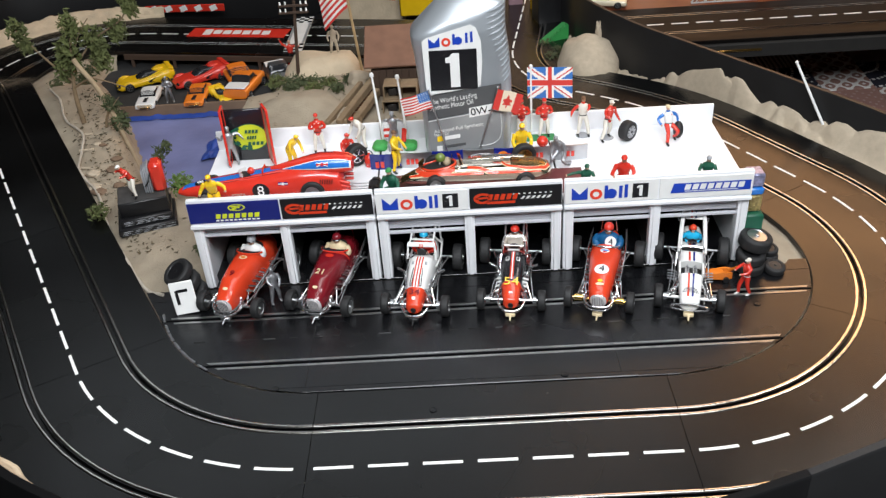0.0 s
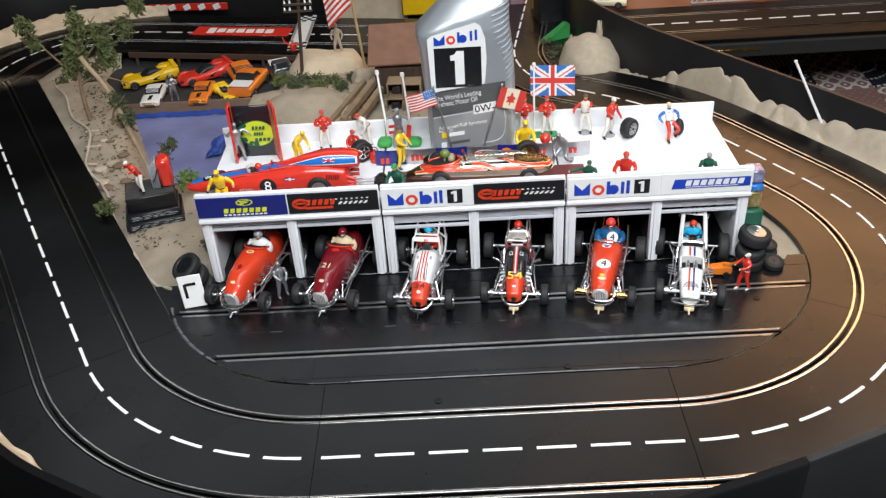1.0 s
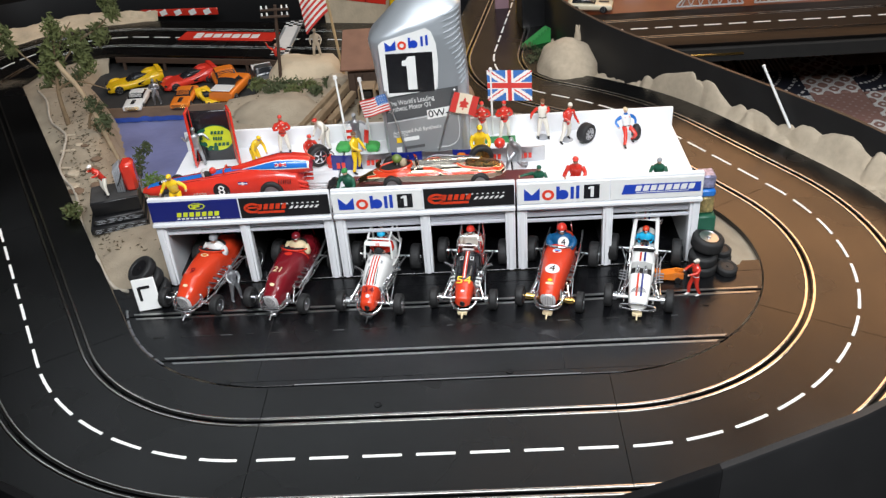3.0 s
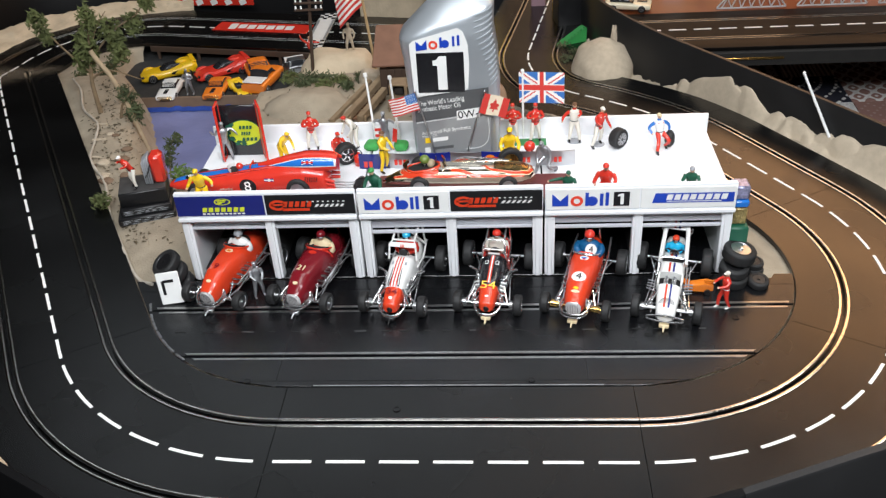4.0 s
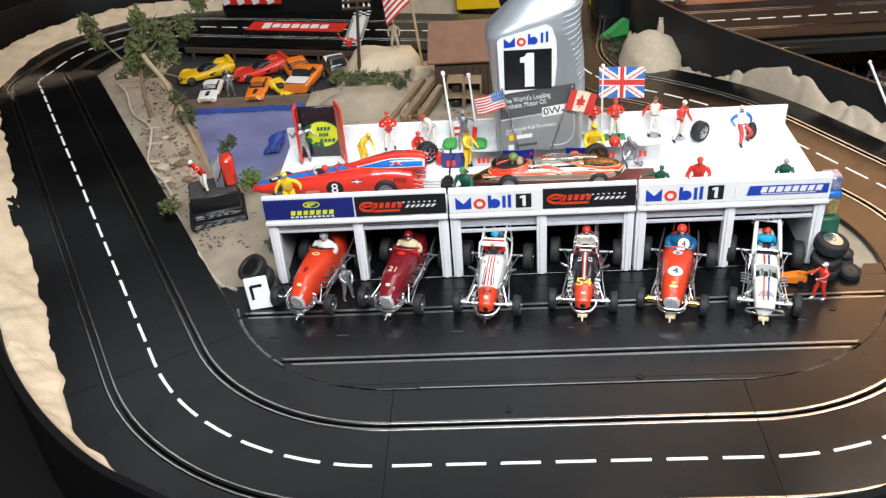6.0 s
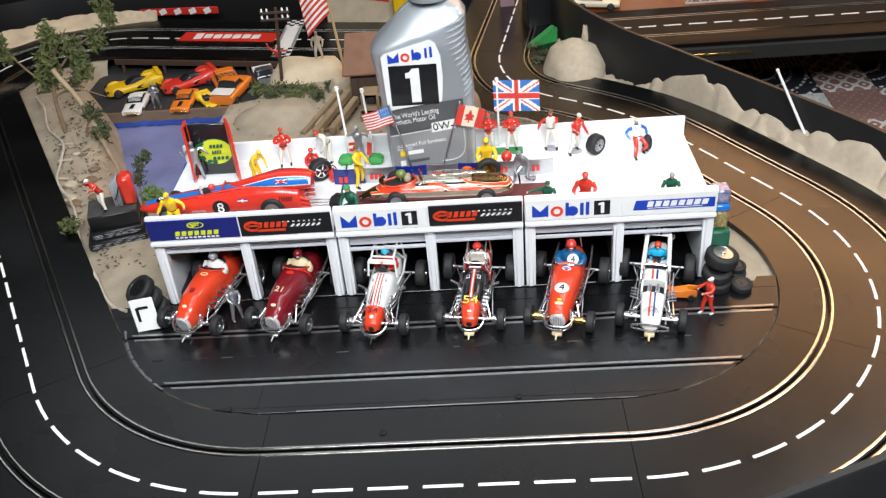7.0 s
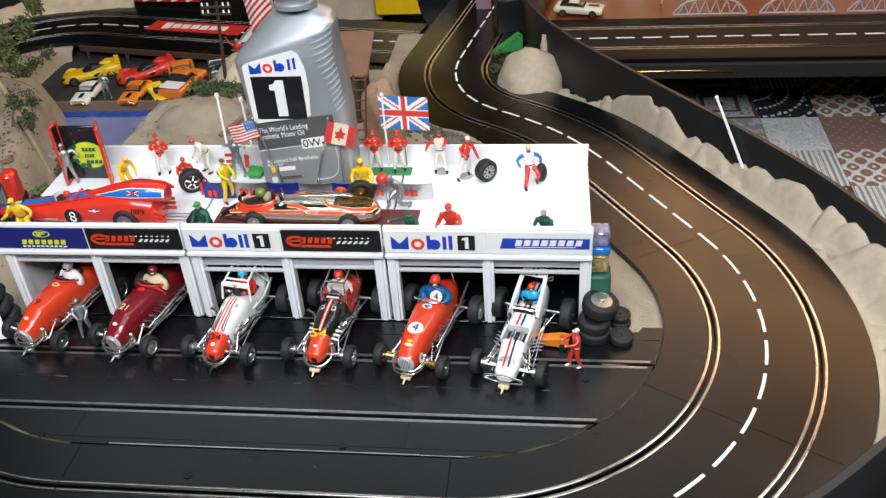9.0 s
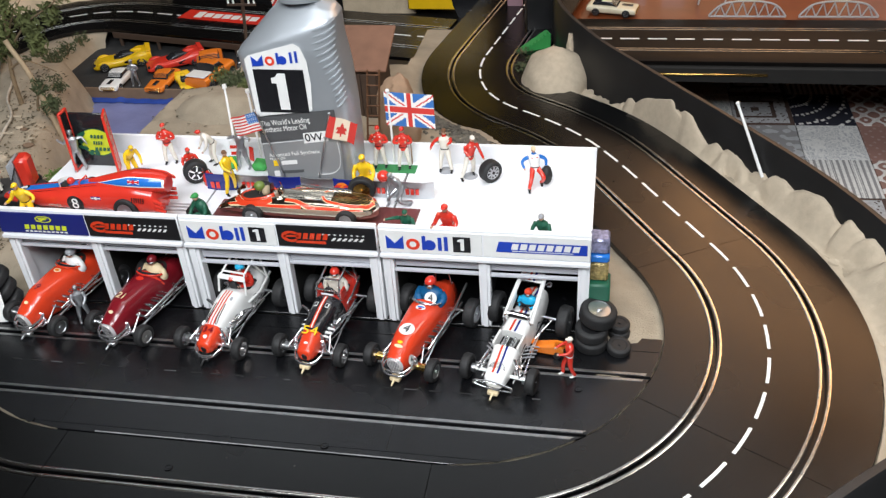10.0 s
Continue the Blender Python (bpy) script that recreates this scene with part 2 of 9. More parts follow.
def smooth_path(pts, n=8):
    """Catmull-Rom through points."""
    pts = [Vector(p) for p in pts]
    out = []
    for i in range(len(pts) - 1):
        p0, p1, p2, p3 = pts[max(i - 1, 0)], pts[i], pts[i + 1], pts[min(i + 2, len(pts) - 1)]
        for k in range(n):
            t = k / n
            out.append(0.5 * (2 * p1 + (p2 - p0) * t + (2 * p0 - 5 * p1 + 4 * p2 - p3) * t * t + (3 * p1 - p0 - 3 * p2 + p3) * t ** 3))
    return out + [pts[-1]]


def quad(bm, p, mi=0):
    f = bm.faces.new([bm.verts.new(q) for q in p])
    f.material_index = mi
    return f


def writing(name, text, size, m, material, parent, width=None):
    cu = bpy.data.curves.new(name, "FONT")
    cu.body, cu.size, cu.align_x, cu.align_y, cu.extrude = text, size, "CENTER", "CENTER", 0.0002
    tmp = bpy.data.objects.new(name, cu)
    scene.collection.objects.link(tmp)
    bpy.context.view_layer.update()
    me = bpy.data.meshes.new_from_object(tmp.evaluated_get(bpy.context.evaluated_depsgraph_get()))
    bpy.data.objects.remove(tmp)
    if width:
        xs = [v.co.x for v in me.vertices]
        k = width / (max(xs) - min(xs))
        for v in me.vertices:
            v.co.x *= k
    me.materials.clear()
    me.materials.append(material)
    ob = new(name, me)
    ob.parent = parent
    ob.matrix_basis = m
    return ob


# ---- the track ----
def arc(x, y, h, radius, degrees, n):
    """Centre line of a curve: left turn positive."""
    out, sgn = [], 1 if degrees > 0 else -1
    cx, cy = x - sgn * radius * math.sin(h), y + sgn * radius * math.cos(h)
    for i in range(n + 1):
        a = h + radians(degrees) * i / n
        out.append((cx + sgn * radius * math.sin(a), cy - sgn * radius * math.cos(a), a))
    return out


def line(x, y, h, length, n=4):
    return [(x + math.cos(h) * length * i / n, y + math.sin(h) * length * i / n, h) for i in range(n + 1)]


def back_z(y):
    t = min(max((y - 0.6) / 0.35, 0), 1)
    return -0.03 * t * t * (3 - 2 * t)


def far_z(y):
    t = min(max((y - 0.86) / 0.24, 0), 1)
    return -0.042 * t * t * (3 - 2 * t)


LANE, HALF = 0.0495, 0.099


def left_tilt(x, y):
    """The left straight leans slightly inwards half way along."""
    if x > -0.3:
        return 0.0
    a, b = min(max((y - 0.34) / 0.24, 0), 1), min(max((0.95 - y) / 0.2, 0), 1)
    return 0.075 * a * a * (3 - 2 * a) * b * b * (3 - 2 * b)


SECTIONS = []
# right-hand way round from the front straight
SECTIONS.append((line(-0.006, 0, 0, 0.344, 6), None))
SECTIONS.append((arc(0.338, 0, 0, 0.3, 60, 16), None))
x, y, h = SECTIONS[-1][0][-1]
SECTIONS.append((arc(x, y, h, 0.3, 60, 16), None))
x, y, h = SECTIONS[-1][0][-1]
SECTIONS.append((line(x, y, h, 0.26, 8), back_z))
x, y, h = SECTIONS[-1][0][-1]
SECTIONS.append((arc(x, y, h, 0.55, 20, 10), back_z))
x, y, h = SECTIONS[-1][0][-1]
SECTIONS.append((arc(x, y, h, 0.2475, -60, 14), back_z))
x, y, h = SECTIONS[-1][0][-1]
SECTIONS.append((line(x, y, h, 0.345, 4), back_z))
x, y, h = SECTIONS[-1][0][-1]
SECTIONS.append((line(x, y, h, 0.345, 4), back_z))
# left-hand way round
left = []
left.append((arc(-0.006, 0, math.pi, 0.3, -60, 16), None))
x, y, h = left[-1][0][-1]
for k in range(3):
    left.append((line(x, y, h, 0.311, 10), far_z))
    x, y, h = left[-1][0][-1]
left.append((arc(x, y, h, 0.22, -65.5, 14), far_z))
x, y, h = left[-1][0][-1]
left.append((arc(x, y, h, 0.22, -65.5, 14), far_z))
x, y, h = left[-1][0][-1]
for k in range(2):
    left.append((line(x, y, h, 0.335, 4), far_z))
    x, y, h = left[-1][0][-1]
SECTIONS += left
CENTRE = np.array([(p[0], p[1]) for sec, _ in SECTIONS for p in sec])


def sweep(bm, sec, zf, profile, trim=0.0, mi=0):
    loops = []
    for i, (x, y, h) in enumerate(sec):
        z = zf(y) if zf else 0.0
        if i == 0:
            x, y = x + math.cos(h) * trim, y + math.sin(h) * trim
        if i == len(sec) - 1:
            x, y = x - math.cos(h) * trim, y - math.sin(h) * trim
        nx, ny = math.sin(h), -math.cos(h)
        tilt = left_tilt(x, y)
        loops.append([(x + nx * u, y + ny * u, z + w + tilt * (HALF - u)) for u, w in profile])
    rings(bm, loops, closed=True, cap=True, mi=mi)


def track_profile(lane=LANE, half=HALF, slot=0.0016, depth=0.006):
    pr = [(-half, -0.0065), (-half, -0.0004), (-half + 0.0006, 0)]
    for s in (-lane, lane):
        pr += [(s - slot, 0), (s - slot, -depth), (s + slot, -depth), (s + slot, 0)]
    return pr + [(half - 0.0006, 0), (half, -0.0004), (half, -0.0065)]


track = thing("race_track", "black plastic slot car track with steel rails and white dashes", "track", kind="structure")
for sec, zf in SECTIONS:
    bm = bmesh.new()
    sweep(bm, sec, zf, track_profile(), 0.0003)
    ob = part("track_section", bm, M_TRACK, track, smooth=30)
    for s in (-LANE, LANE):
        for o in (-0.0042, 0.0042):
            bm = bmesh.new()
            w = 0.0016
            sweep(bm, sec, zf, [(s + o - w, -0.0002), (s + o - w, 0.0005), (s + o - w * 0.6, 0.0008), (s + o + w * 0.6, 0.0008), (s + o + w, 0.0005), (s + o + w, -0.0002)], 0.0005)
            part("rail", bm, M_RAIL, ob, smooth=60)


def dashes(secs, start, first, period=0.0493, length=0.036, width=0.0016):
    """Dashes along consecutive sections, each a thin strip of its own."""
    pts = []
    for sec, zf in secs:
        for x, y, h in sec:
            if not pts or math.hypot(x - pts[-1][0], y - pts[-1][1]) > 1e-6:
                pts.append((x, y, (zf(y) if zf else 0.0) + left_tilt(x, y) * HALF))
    acc = [0.0]
    for a, b in zip(pts, pts[1:]):
        acc.append(acc[-1] + math.dist(a, b))
    pts = np.array(pts)
    at = lambda s: [float(np.interp(s, acc, pts[:, k])) for k in range(3)]
    s = first
    while s + length < acc[-1]:
        bm = bmesh.new()
        lp = []
        for i in range(5):
            u = s + length * i / 4
            p, q0, q1 = at(u), at(u - 0.002), at(u + 0.002)
            d = Vector((q1[0] - q0[0], q1[1] - q0[1], 0)).normalized()
            nrm = Vector((d.y, -d.x, 0)) * width
            p = Vector(p)
            lp.append([p - nrm + Vector((0, 0, 0.0001)), p - nrm + Vector((0, 0, 0.0005)), p + nrm + Vector((0, 0, 0.0005)), p + nrm + Vector((0, 0, 0.0001))])
        rings(bm, lp)
        part("dash", bm, M_DASH, track)
        s += period


dashes(SECTIONS[:8], 0, 0.006)
dashes(left, 0, 0.0125)


# ---- pit lane ----
def pit_left(y):
    return -0.0065 - math.sqrt(max(0.1995 ** 2 - (0.3 - y) ** 2, 0)) if y < 0.2 else -0.179 - 0.577 * (y - 0.2)


def pit_right(y):
    return 0.3385 + math.sqrt(max(0.1995 ** 2 - (0.3 - y) ** 2, 0))


def strip_rows(bm, rows, x0, x1, n=36, mi=0):
    loops = []
    for yy, zz in rows:
        a, b = x0(yy), x1(yy)
        loops.append([(a + (b - a) * i / n, yy, zz) for i in range(n + 1)])
    rings(bm, loops, closed=False, cap=False, mi=mi)


pit = thing("pit_lane", "black plastic pit lane with two slots and steel rails", "track", kind="structure")
PIT_SLOTS = (0.1465, 0.2265)
bm = bmesh.new()
rows = [(0.1008, -0.004), (0.1009, -0.0006), (0.1015, -0.0002), (0.108, -0.0002), (0.1083, -0.0012), (0.1086, -0.0002), (0.125, -0.0002)]
for s in PIT_SLOTS:
    rows += [(s - 0.0016, -0.0002), (s - 0.0015, -0.005), (s + 0.0015, -0.005), (s + 0.0016, -0.0002)]
    if s < 0.2:
        rows += [(0.165, -0.0002), (0.195, -0.0002)]
rows += [(0.2628, -0.0002), (0.2632, -0.0014), (0.2636, -0.0002), (0.283, -0.0002)]
strip_rows(bm, rows, pit_left, pit_right)
part("pit_surface", bm, M_PIT, pit, smooth=30)
for s in PIT_SLOTS:
    for o in (-0.0042, 0.0042):
        bm = bmesh.new()
        w = 0.0014
        strip_rows(bm, [(s + o - w, -0.0004), (s + o - w, 0.0003), (s + o + w, 0.0003), (s + o + w, -0.0004)], lambda q: pit_left(q) + 0.012, lambda q: pit_right(q) - 0.005)
        part("rail", bm, M_PITRAIL, pit)
# short joints across the pit lane
for sx in (-0.02, 0.295):
    bm = bmesh.new()
    box(bm, (sx, 0.17, -0.0001), (0.0006, 0.12, 0.0004))
    part("joint", bm, M_GROOVE, pit)
# painted highlight along the front edge of the pit lane
M_EDGE = mat("edge_highlight", (0.2, 0.2, 0.205), 0.5, vary=0.6, grain=60)
bm = bmesh.new()
tube(bm, [(0.02 + 0.0145 * i, 0.1011, 0.0001) for i in range(21)], 0.0006, 6)
part("edge_line", bm, M_EDGE, pit, "pale line painted as the highlight on the edge")
for k, a in enumerate((198, 204, 209, 214, 219, 223, 229)):
    bm = bmesh.new()
    for q in range(5):
        u = radians(a + q * 0.9)
        ball(bm, (-0.0065 + 0.1985 * math.cos(u), 0.3 + 0.1985 * math.sin(u), 0.0), 0.0011 + 0.0006 * random.random(), (1.3, 1, 0.6), 6)
    part("solder_blob", bm, M_ALU, pit, "shiny blobs along the pit edge")
M_PALE = mat("pale_scuff", (0.05, 0.05, 0.052), 0.6, vary=0.5, grain=300)
# worn scuffs between the slots
for k in range(24):
    bm = bmesh.new()
    px = -0.14 + k * 0.0245 + random.uniform(-0.004, 0.004)
    box(bm, (px, 0.187, -0.00005), (random.uniform(0.006, 0.014), 0.0014, 0.0003), rot=(0, 0, random.uniform(-3, 3)))
    part("scuff", bm, M_PALE if k % 5 == 3 else M_GROOVE, pit)


# ---- ground ----
def bump01(t):
    t = min(max(t, 0.0), 1.0)
    return t * t * (3 - 2 * t)


def ground_z(x, y):
    d = math.sqrt(((CENTRE - (x, y)) ** 2).sum(1).min())
    away = bump01((d - 0.1) / 0.03)
    n = noise.noise(Vector((x * 9, y * 9, 0))) * 0.5 + noise.noise(Vector((x * 31, y * 31, 3))) * 0.25
    base = -0.0085
    if y > 0.9 and x < 0.2:
        base += far_z(y) if x < -0.15 else back_z(y)
    elif x > 0.1:
        base += back_z(y)
    inside = -0.75 < x < 0.6 and y > 0.27
    up = 0.009 + 0.006 * n if inside else 0.006 + 0.004 * n
    z = base + away * up
    # the pond and the car park lie in a hollow
    xl = -0.475 + (0.96 - y) * 0.42 if y < 0.965 else -0.56
    hx = bump01((x - xl + 0.02) / 0.04) * bump01((-0.15 - x) / 0.06)
    hy = bump01((y - 0.53) / 0.08)
    hollow = hx * hy * away
    depth = 0.09 if y > 0.965 else 0.105
    z = z * (1 - hollow) - hollow * depth
    # flat under the garages
    if -0.162 < x < 0.472 and y < 0.462:
        z = -0.0085
    # sandy shelf behind the garage
    shelf = bump01((x + 0.235) / 0.04) * bump01((0.12 - x) / 0.05) * bump01((y - 0.5) / 0.06) * bump01((0.86 - y) / 0.05)
    z = z * (1 - shelf) + shelf * (0.012 + 0.01 * n)
    return z


def grid(name, x0, x1, y0, y1, nx, ny, zf, material, label, category, hole=None, kind="structure"):
    bm = bmesh.new()
    vs = {}
    for i in range(nx + 1):
        for j in range(ny + 1):
            xx, yy = x0 + (x1 - x0) * i / nx, y0 + (y1 - y0) * j / ny
            if hole is None or not hole(xx, yy):
                vs[i, j] = bm.verts.new((xx, yy, zf(xx, yy)))
    for i in range(nx):
        for j in range(ny):
            q = [(i, j), (i + 1, j), (i + 1, j + 1), (i, j + 1)]
            if all(k in vs for k in q):
                bm.faces.new([vs[k] for k in q])
    ob = link(name, bm, material, smooth=60)
    return tagged(ob, label, category, kind=kind)


EDGE_RIGHT = [(0.36, 1.3, 0.04), (0.385, 1.07, 0.06), (0.45, 0.92, 0.06), (0.528, 0.8, 0.06), (0.634, 0.644, 0.06), (0.725, 0.499, 0.06), (0.785, 0.37, 0.055), (0.79, 0.24, 0.07), (0.735, 0.105, 0.11), (0.639, 0.002, 0.134), (0.58, -0.045, 0.13), (0.5, -0.089, 0.126), (0.452, -0.105, 0.12), (0.383, -0.119, 0.102)]
EDGE_LEFT = [(0.383, -0.119, 0.102), (0.304, -0.121, 0.07), (0.2, -0.123, 0.038), (0.0, -0.12, 0.02), (-0.11, -0.095, 0.024), (-0.192, -0.056, 0.03), (-0.273, -0.01, 0.03), (-0.351, 0.058, 0.03), (-0.424, 0.146, 0.03), (-0.492, 0.258, 0.03), (-0.628, 0.49, 0.03), (-0.745, 0.69, 0.03), (-0.87, 0.88, 0.03), (-0.95, 1.05, 0.03), (-0.95, 1.25, 0.02), (-0.82, 1.46, 0.0), (-0.4, 1.56, 0.0), (0.1, 1.6, 0.0)]
OUTLINE = [p[:2] for p in EDGE_RIGHT + EDGE_LEFT[1:]]


def off_table(x, y):
    inside = False
    for (ax, ay), (bx, by) in zip(OUTLINE, OUTLINE[1:] + OUTLINE[:1]):
        if (ay > y) != (by > y) and x < ax + (y - ay) * (bx - ax) / (by - ay):
            inside = not inside
    return not inside


grid("ground", -1.0, 0.86, -0.24, 1.75, 150, 160, ground_z, M_SAND, "sandy plaster ground between the tracks", "ground", hole=lambda x, y: off_table(x, y) or y > 1.5 or (y > 1.12 and ((CENTRE - (x, y)) ** 2).sum(1).min() > 0.175 ** 2) or (y > 1.2 and x > -0.5) or (y > 1.0 and -0.53 < x < -0.2) or (y > 1.015 and -0.25 < x < 0.12))

# gravel strip behind the garage beside the track
bm = bmesh.new()
for k in range(900):
    t = random.random()
    cx, cy = 0.2 + 0.24 * t + random.gauss(0, 0.012), 0.79 - 0.27 * t + random.gauss(0, 0.018)
    d = np.sqrt(((CENTRE - (cx, cy)) ** 2).sum(1)).min()
    if d < 0.105 or cy < 0.48:
        continue
    r = random.uniform(0.0015, 0.0045)
    ball(bm, (cx, cy, ground_z(cx, cy) + r * 0.4), r, (1, random.uniform(0.7, 1.2), 0.7), 6)
tagged(link("gravel", bm, M_GRAVEL, smooth=20), "dark loose gravel beside the track", "gravel", kind="stuff")

# pond
bm = bmesh.new()
loops = []
for yy in np.linspace(0.56, 0.968, 24):
    x0 = -0.49 + (0.96 - yy) * 0.42
    loops.append([(x0 + (-0.14 - x0) * i / 24, yy, -0.093 + 0.0012 * noise.noise(Vector((i * 0.7, yy * 40, 0)))) for i in range(25)])
rings(bm, loops, closed=False, cap=False)
tagged(link("pond_water", bm, M_WATER, smooth=60), "dull blue painted pond water", "water", kind="structure")
bm = bmesh.new()
loops = []
for i in range(41):
    xx = -0.49 + 0.26 * i / 40
    e = 0.003 * noise.noise(Vector((xx * 60, 0, 0)))
    loops.append([(xx, 0.9565 + 2.2 * e, -0.0915), (xx, 0.963 + e * 0.5, -0.088 + e), (xx, 0.9665, -0.086 + 1.6 * e)])
rings(bm, loops, closed=False, cap=False)
tagged(link("pond_edge_cloth", bm, M_WATERB, smooth=60), "torn bright blue cloth along the pond edge", "cloth", kind="structure")

bm = bmesh.new()
loops = []
for iy in range(26):
    yy = 0.78 + 0.075 * iy / 25
    row = []
    for ix in range(16):
        xx = -0.29 + 0.03 * ix / 15 + 0.012 * noise.noise(Vector((0, yy * 30, 1)))
        n = abs(noise.noise(Vector((xx * 60, yy * 40, 2)))) + 0.5 * abs(noise.noise(Vector((xx * 130, yy * 90, 5))))
        row.append((xx, yy, -0.091 + 0.006 * (ix / 15) + 0.012 * n * math.sin(math.pi * min(1, (ix + 0.5) / 6) / 2)))
    loops.append(row)
rings(bm, loops, closed=False, cap=False)
tagged(link("crumpled_cloth", bm, M_WATERB, smooth=50), "crumpled bright blue cloth on the pond shore", "cloth", kind="structure")

# car park slab with its brown front board
lot = thing("car_park", "dark car park slab with a brown front board", "car park", kind="structure")
bm = bmesh.new()
box(bm, (-0.36, 1.11, -0.085), (0.42, 0.28, 0.02), 0.001)
part("slab", bm, M_LOT, lot)
bm = bmesh.new()
box(bm, (-0.33, 0.968, -0.08), (0.44, 0.004, 0.026), 0.0008)
part("front_board", bm, M_EARTH, lot, "brown wooden front board")


# ---- black borders ----
def wall_strip(name, pts, height, thick, base, material, label):
    bm = bmesh.new()
    pts = smooth_path(pts, 8)
    loops = []
    for i, p in enumerate(pts):
        d = (pts[min(i + 1, len(pts) - 1)] - pts[max(i - 1, 0)]).normalized()
        n = Vector((-d.y, d.x, 0)) * thick
        z0, z1 = base, p.z
        w = [(-1, z0), (-1, z1 - 0.002), (-0.7, z1), (0.7, z1), (1, z1 - 0.002), (1, z0)]
        loops.append([(p.x + n.x * u, p.y + n.y * u, zz) for u, zz in w])
    rings(bm, loops)
    return tagged(link(name, bm, material, smooth=50), label, "border wall", kind="structure")


# Same rubber as border_left, lightened for the light falling on this side.
wall_strip("border_right", EDGE_RIGHT, 0.06, 0.004, -0.12, mat("lit_black_rubber", (0.011, 0.011, 0.0115), 0.42, vary=0.3, grain=20, rv=0.5), "curved black rubber border wall of the layout")
wall_strip("border_left", EDGE_LEFT, 0.06, 0.005, -0.12, M_BORDER, "curved black border wall round the layout")

bm = bmesh.new()
box(bm, (-0.25, 1.4, -0.14), (1.2, 0.75, 0.02), 0.002)
tagged(link("layout_board", bm, M_BLACKP), "black painted board under the far track", "board", kind="structure")

# table under the layout
lt = thing("layout_table", "dark board table carrying the whole layout", "table", kind="structure")
bm = bmesh.new()
poly = [(p.x, p.y) for p in smooth_path(EDGE_RIGHT + EDGE_LEFT[1:], 4)]
rings(bm, [[(x, y, z) for x, y in poly] for z in (-0.17, -0.121)])
part("table_top", bm, M_BLACKP, lt)
for x, y in ((-0.1, 0.0), (0.55, 0.1), (-0.7, 1.1), (0.25, 1.3)):
    bm = bmesh.new()
    box(bm, (x, y, -0.395), (0.06, 0.06, 0.45), 0.003)
    part("leg", bm, M_BLACKP, lt)

# ---- room around ----
bm = bmesh.new()
box(bm, (0.2, 0.7, -0.64), (7, 7, 0.04))
tagged(link("floor", bm, mat("dark_floor", (0.014, 0.012, 0.011), 0.8, vary=0.3, grain=4)), "dark floor below the layout", "floor", kind="structure")
bm = bmesh.new()
box(bm, (0.2, 0.7, 2.22), (7, 7, 0.04))
tagged(link("ceiling", bm, mat("ceiling_paint", (0.16, 0.14, 0.125), 0.9, vary=0.05, grain=3)), "plain beige ceiling", "ceiling", kind="structure")
M_WALL = mat("room_wall", (0.026, 0.022, 0.019), 0.85, vary=0.2, grain=3)
for nm, c, s in (("wall_north", (0.2, 4.2, 0.8), (7, 0.06, 2.9)), ("wall_south", (0.2, -2.8, 0.8), (7, 0.06, 2.9)), ("wall_east", (3.7, 0.7, 0.8), (0.06, 7, 2.9)), ("wall_west", (-3.3, 0.7, 0.8), (0.06, 7, 2.9))):
    bm = bmesh.new()
    box(bm, c, s)
    tagged(link(nm, bm, M_WALL), "plain dark room wall", "wall", kind="structure")


# ---- garages ----
def mark_bars(parent, cx, cz, w, h, material, y, n=1, gap=0.25, slant=0.0, name="mark"):
    """Plain bars in place of lettering."""
    step = w / n
    for k in range(n):
        bm = bmesh.new()
        x0 = cx - w / 2 + k * step
        x1 = x0 + step * (1 - gap)
        quad(bm, [(x0, y, cz - h / 2), (x1, y, cz - h / 2), (x1 + slant, y, cz + h / 2), (x0 + slant, y, cz + h / 2)])
        part(name, bm, material, parent)


def disc(bm, c, rx, rz, y, r_in=0.0, seg=24, mi=0, a0=0.0, a1=2 * math.pi):
    n = seg
    o = [(c[0] + rx * math.cos(a0 + (a1 - a0) * i / n), y, c[1] + rz * math.sin(a0 + (a1 - a0) * i / n)) for i in range(n + 1)]
    if r_in:
        q = [(c[0] + rx * r_in * math.cos(a0 + (a1 - a0) * i / n), y, c[1] + rz * r_in * math.sin(a0 + (a1 - a0) * i / n)) for i in range(n + 1)]
        rings(bm, [q, o], closed=False, cap=False, mi=mi)
    else:
        f = bm.faces.new([bm.verts.new(p) for p in o[:-1]])
        f.material_index = mi
        f.normal_update()
        if f.normal.y > 0:
            f.normal_flip()


GF, GB, ROOF = 0.288, 0.454, 0.0955
MODULES = ((-0.1555, 0.0495), (0.0515, 0.2565), (0.2585, 0.4635))
PANELS = ("navy", "black", "white_blue", "black", "white_blue", "white_bar")


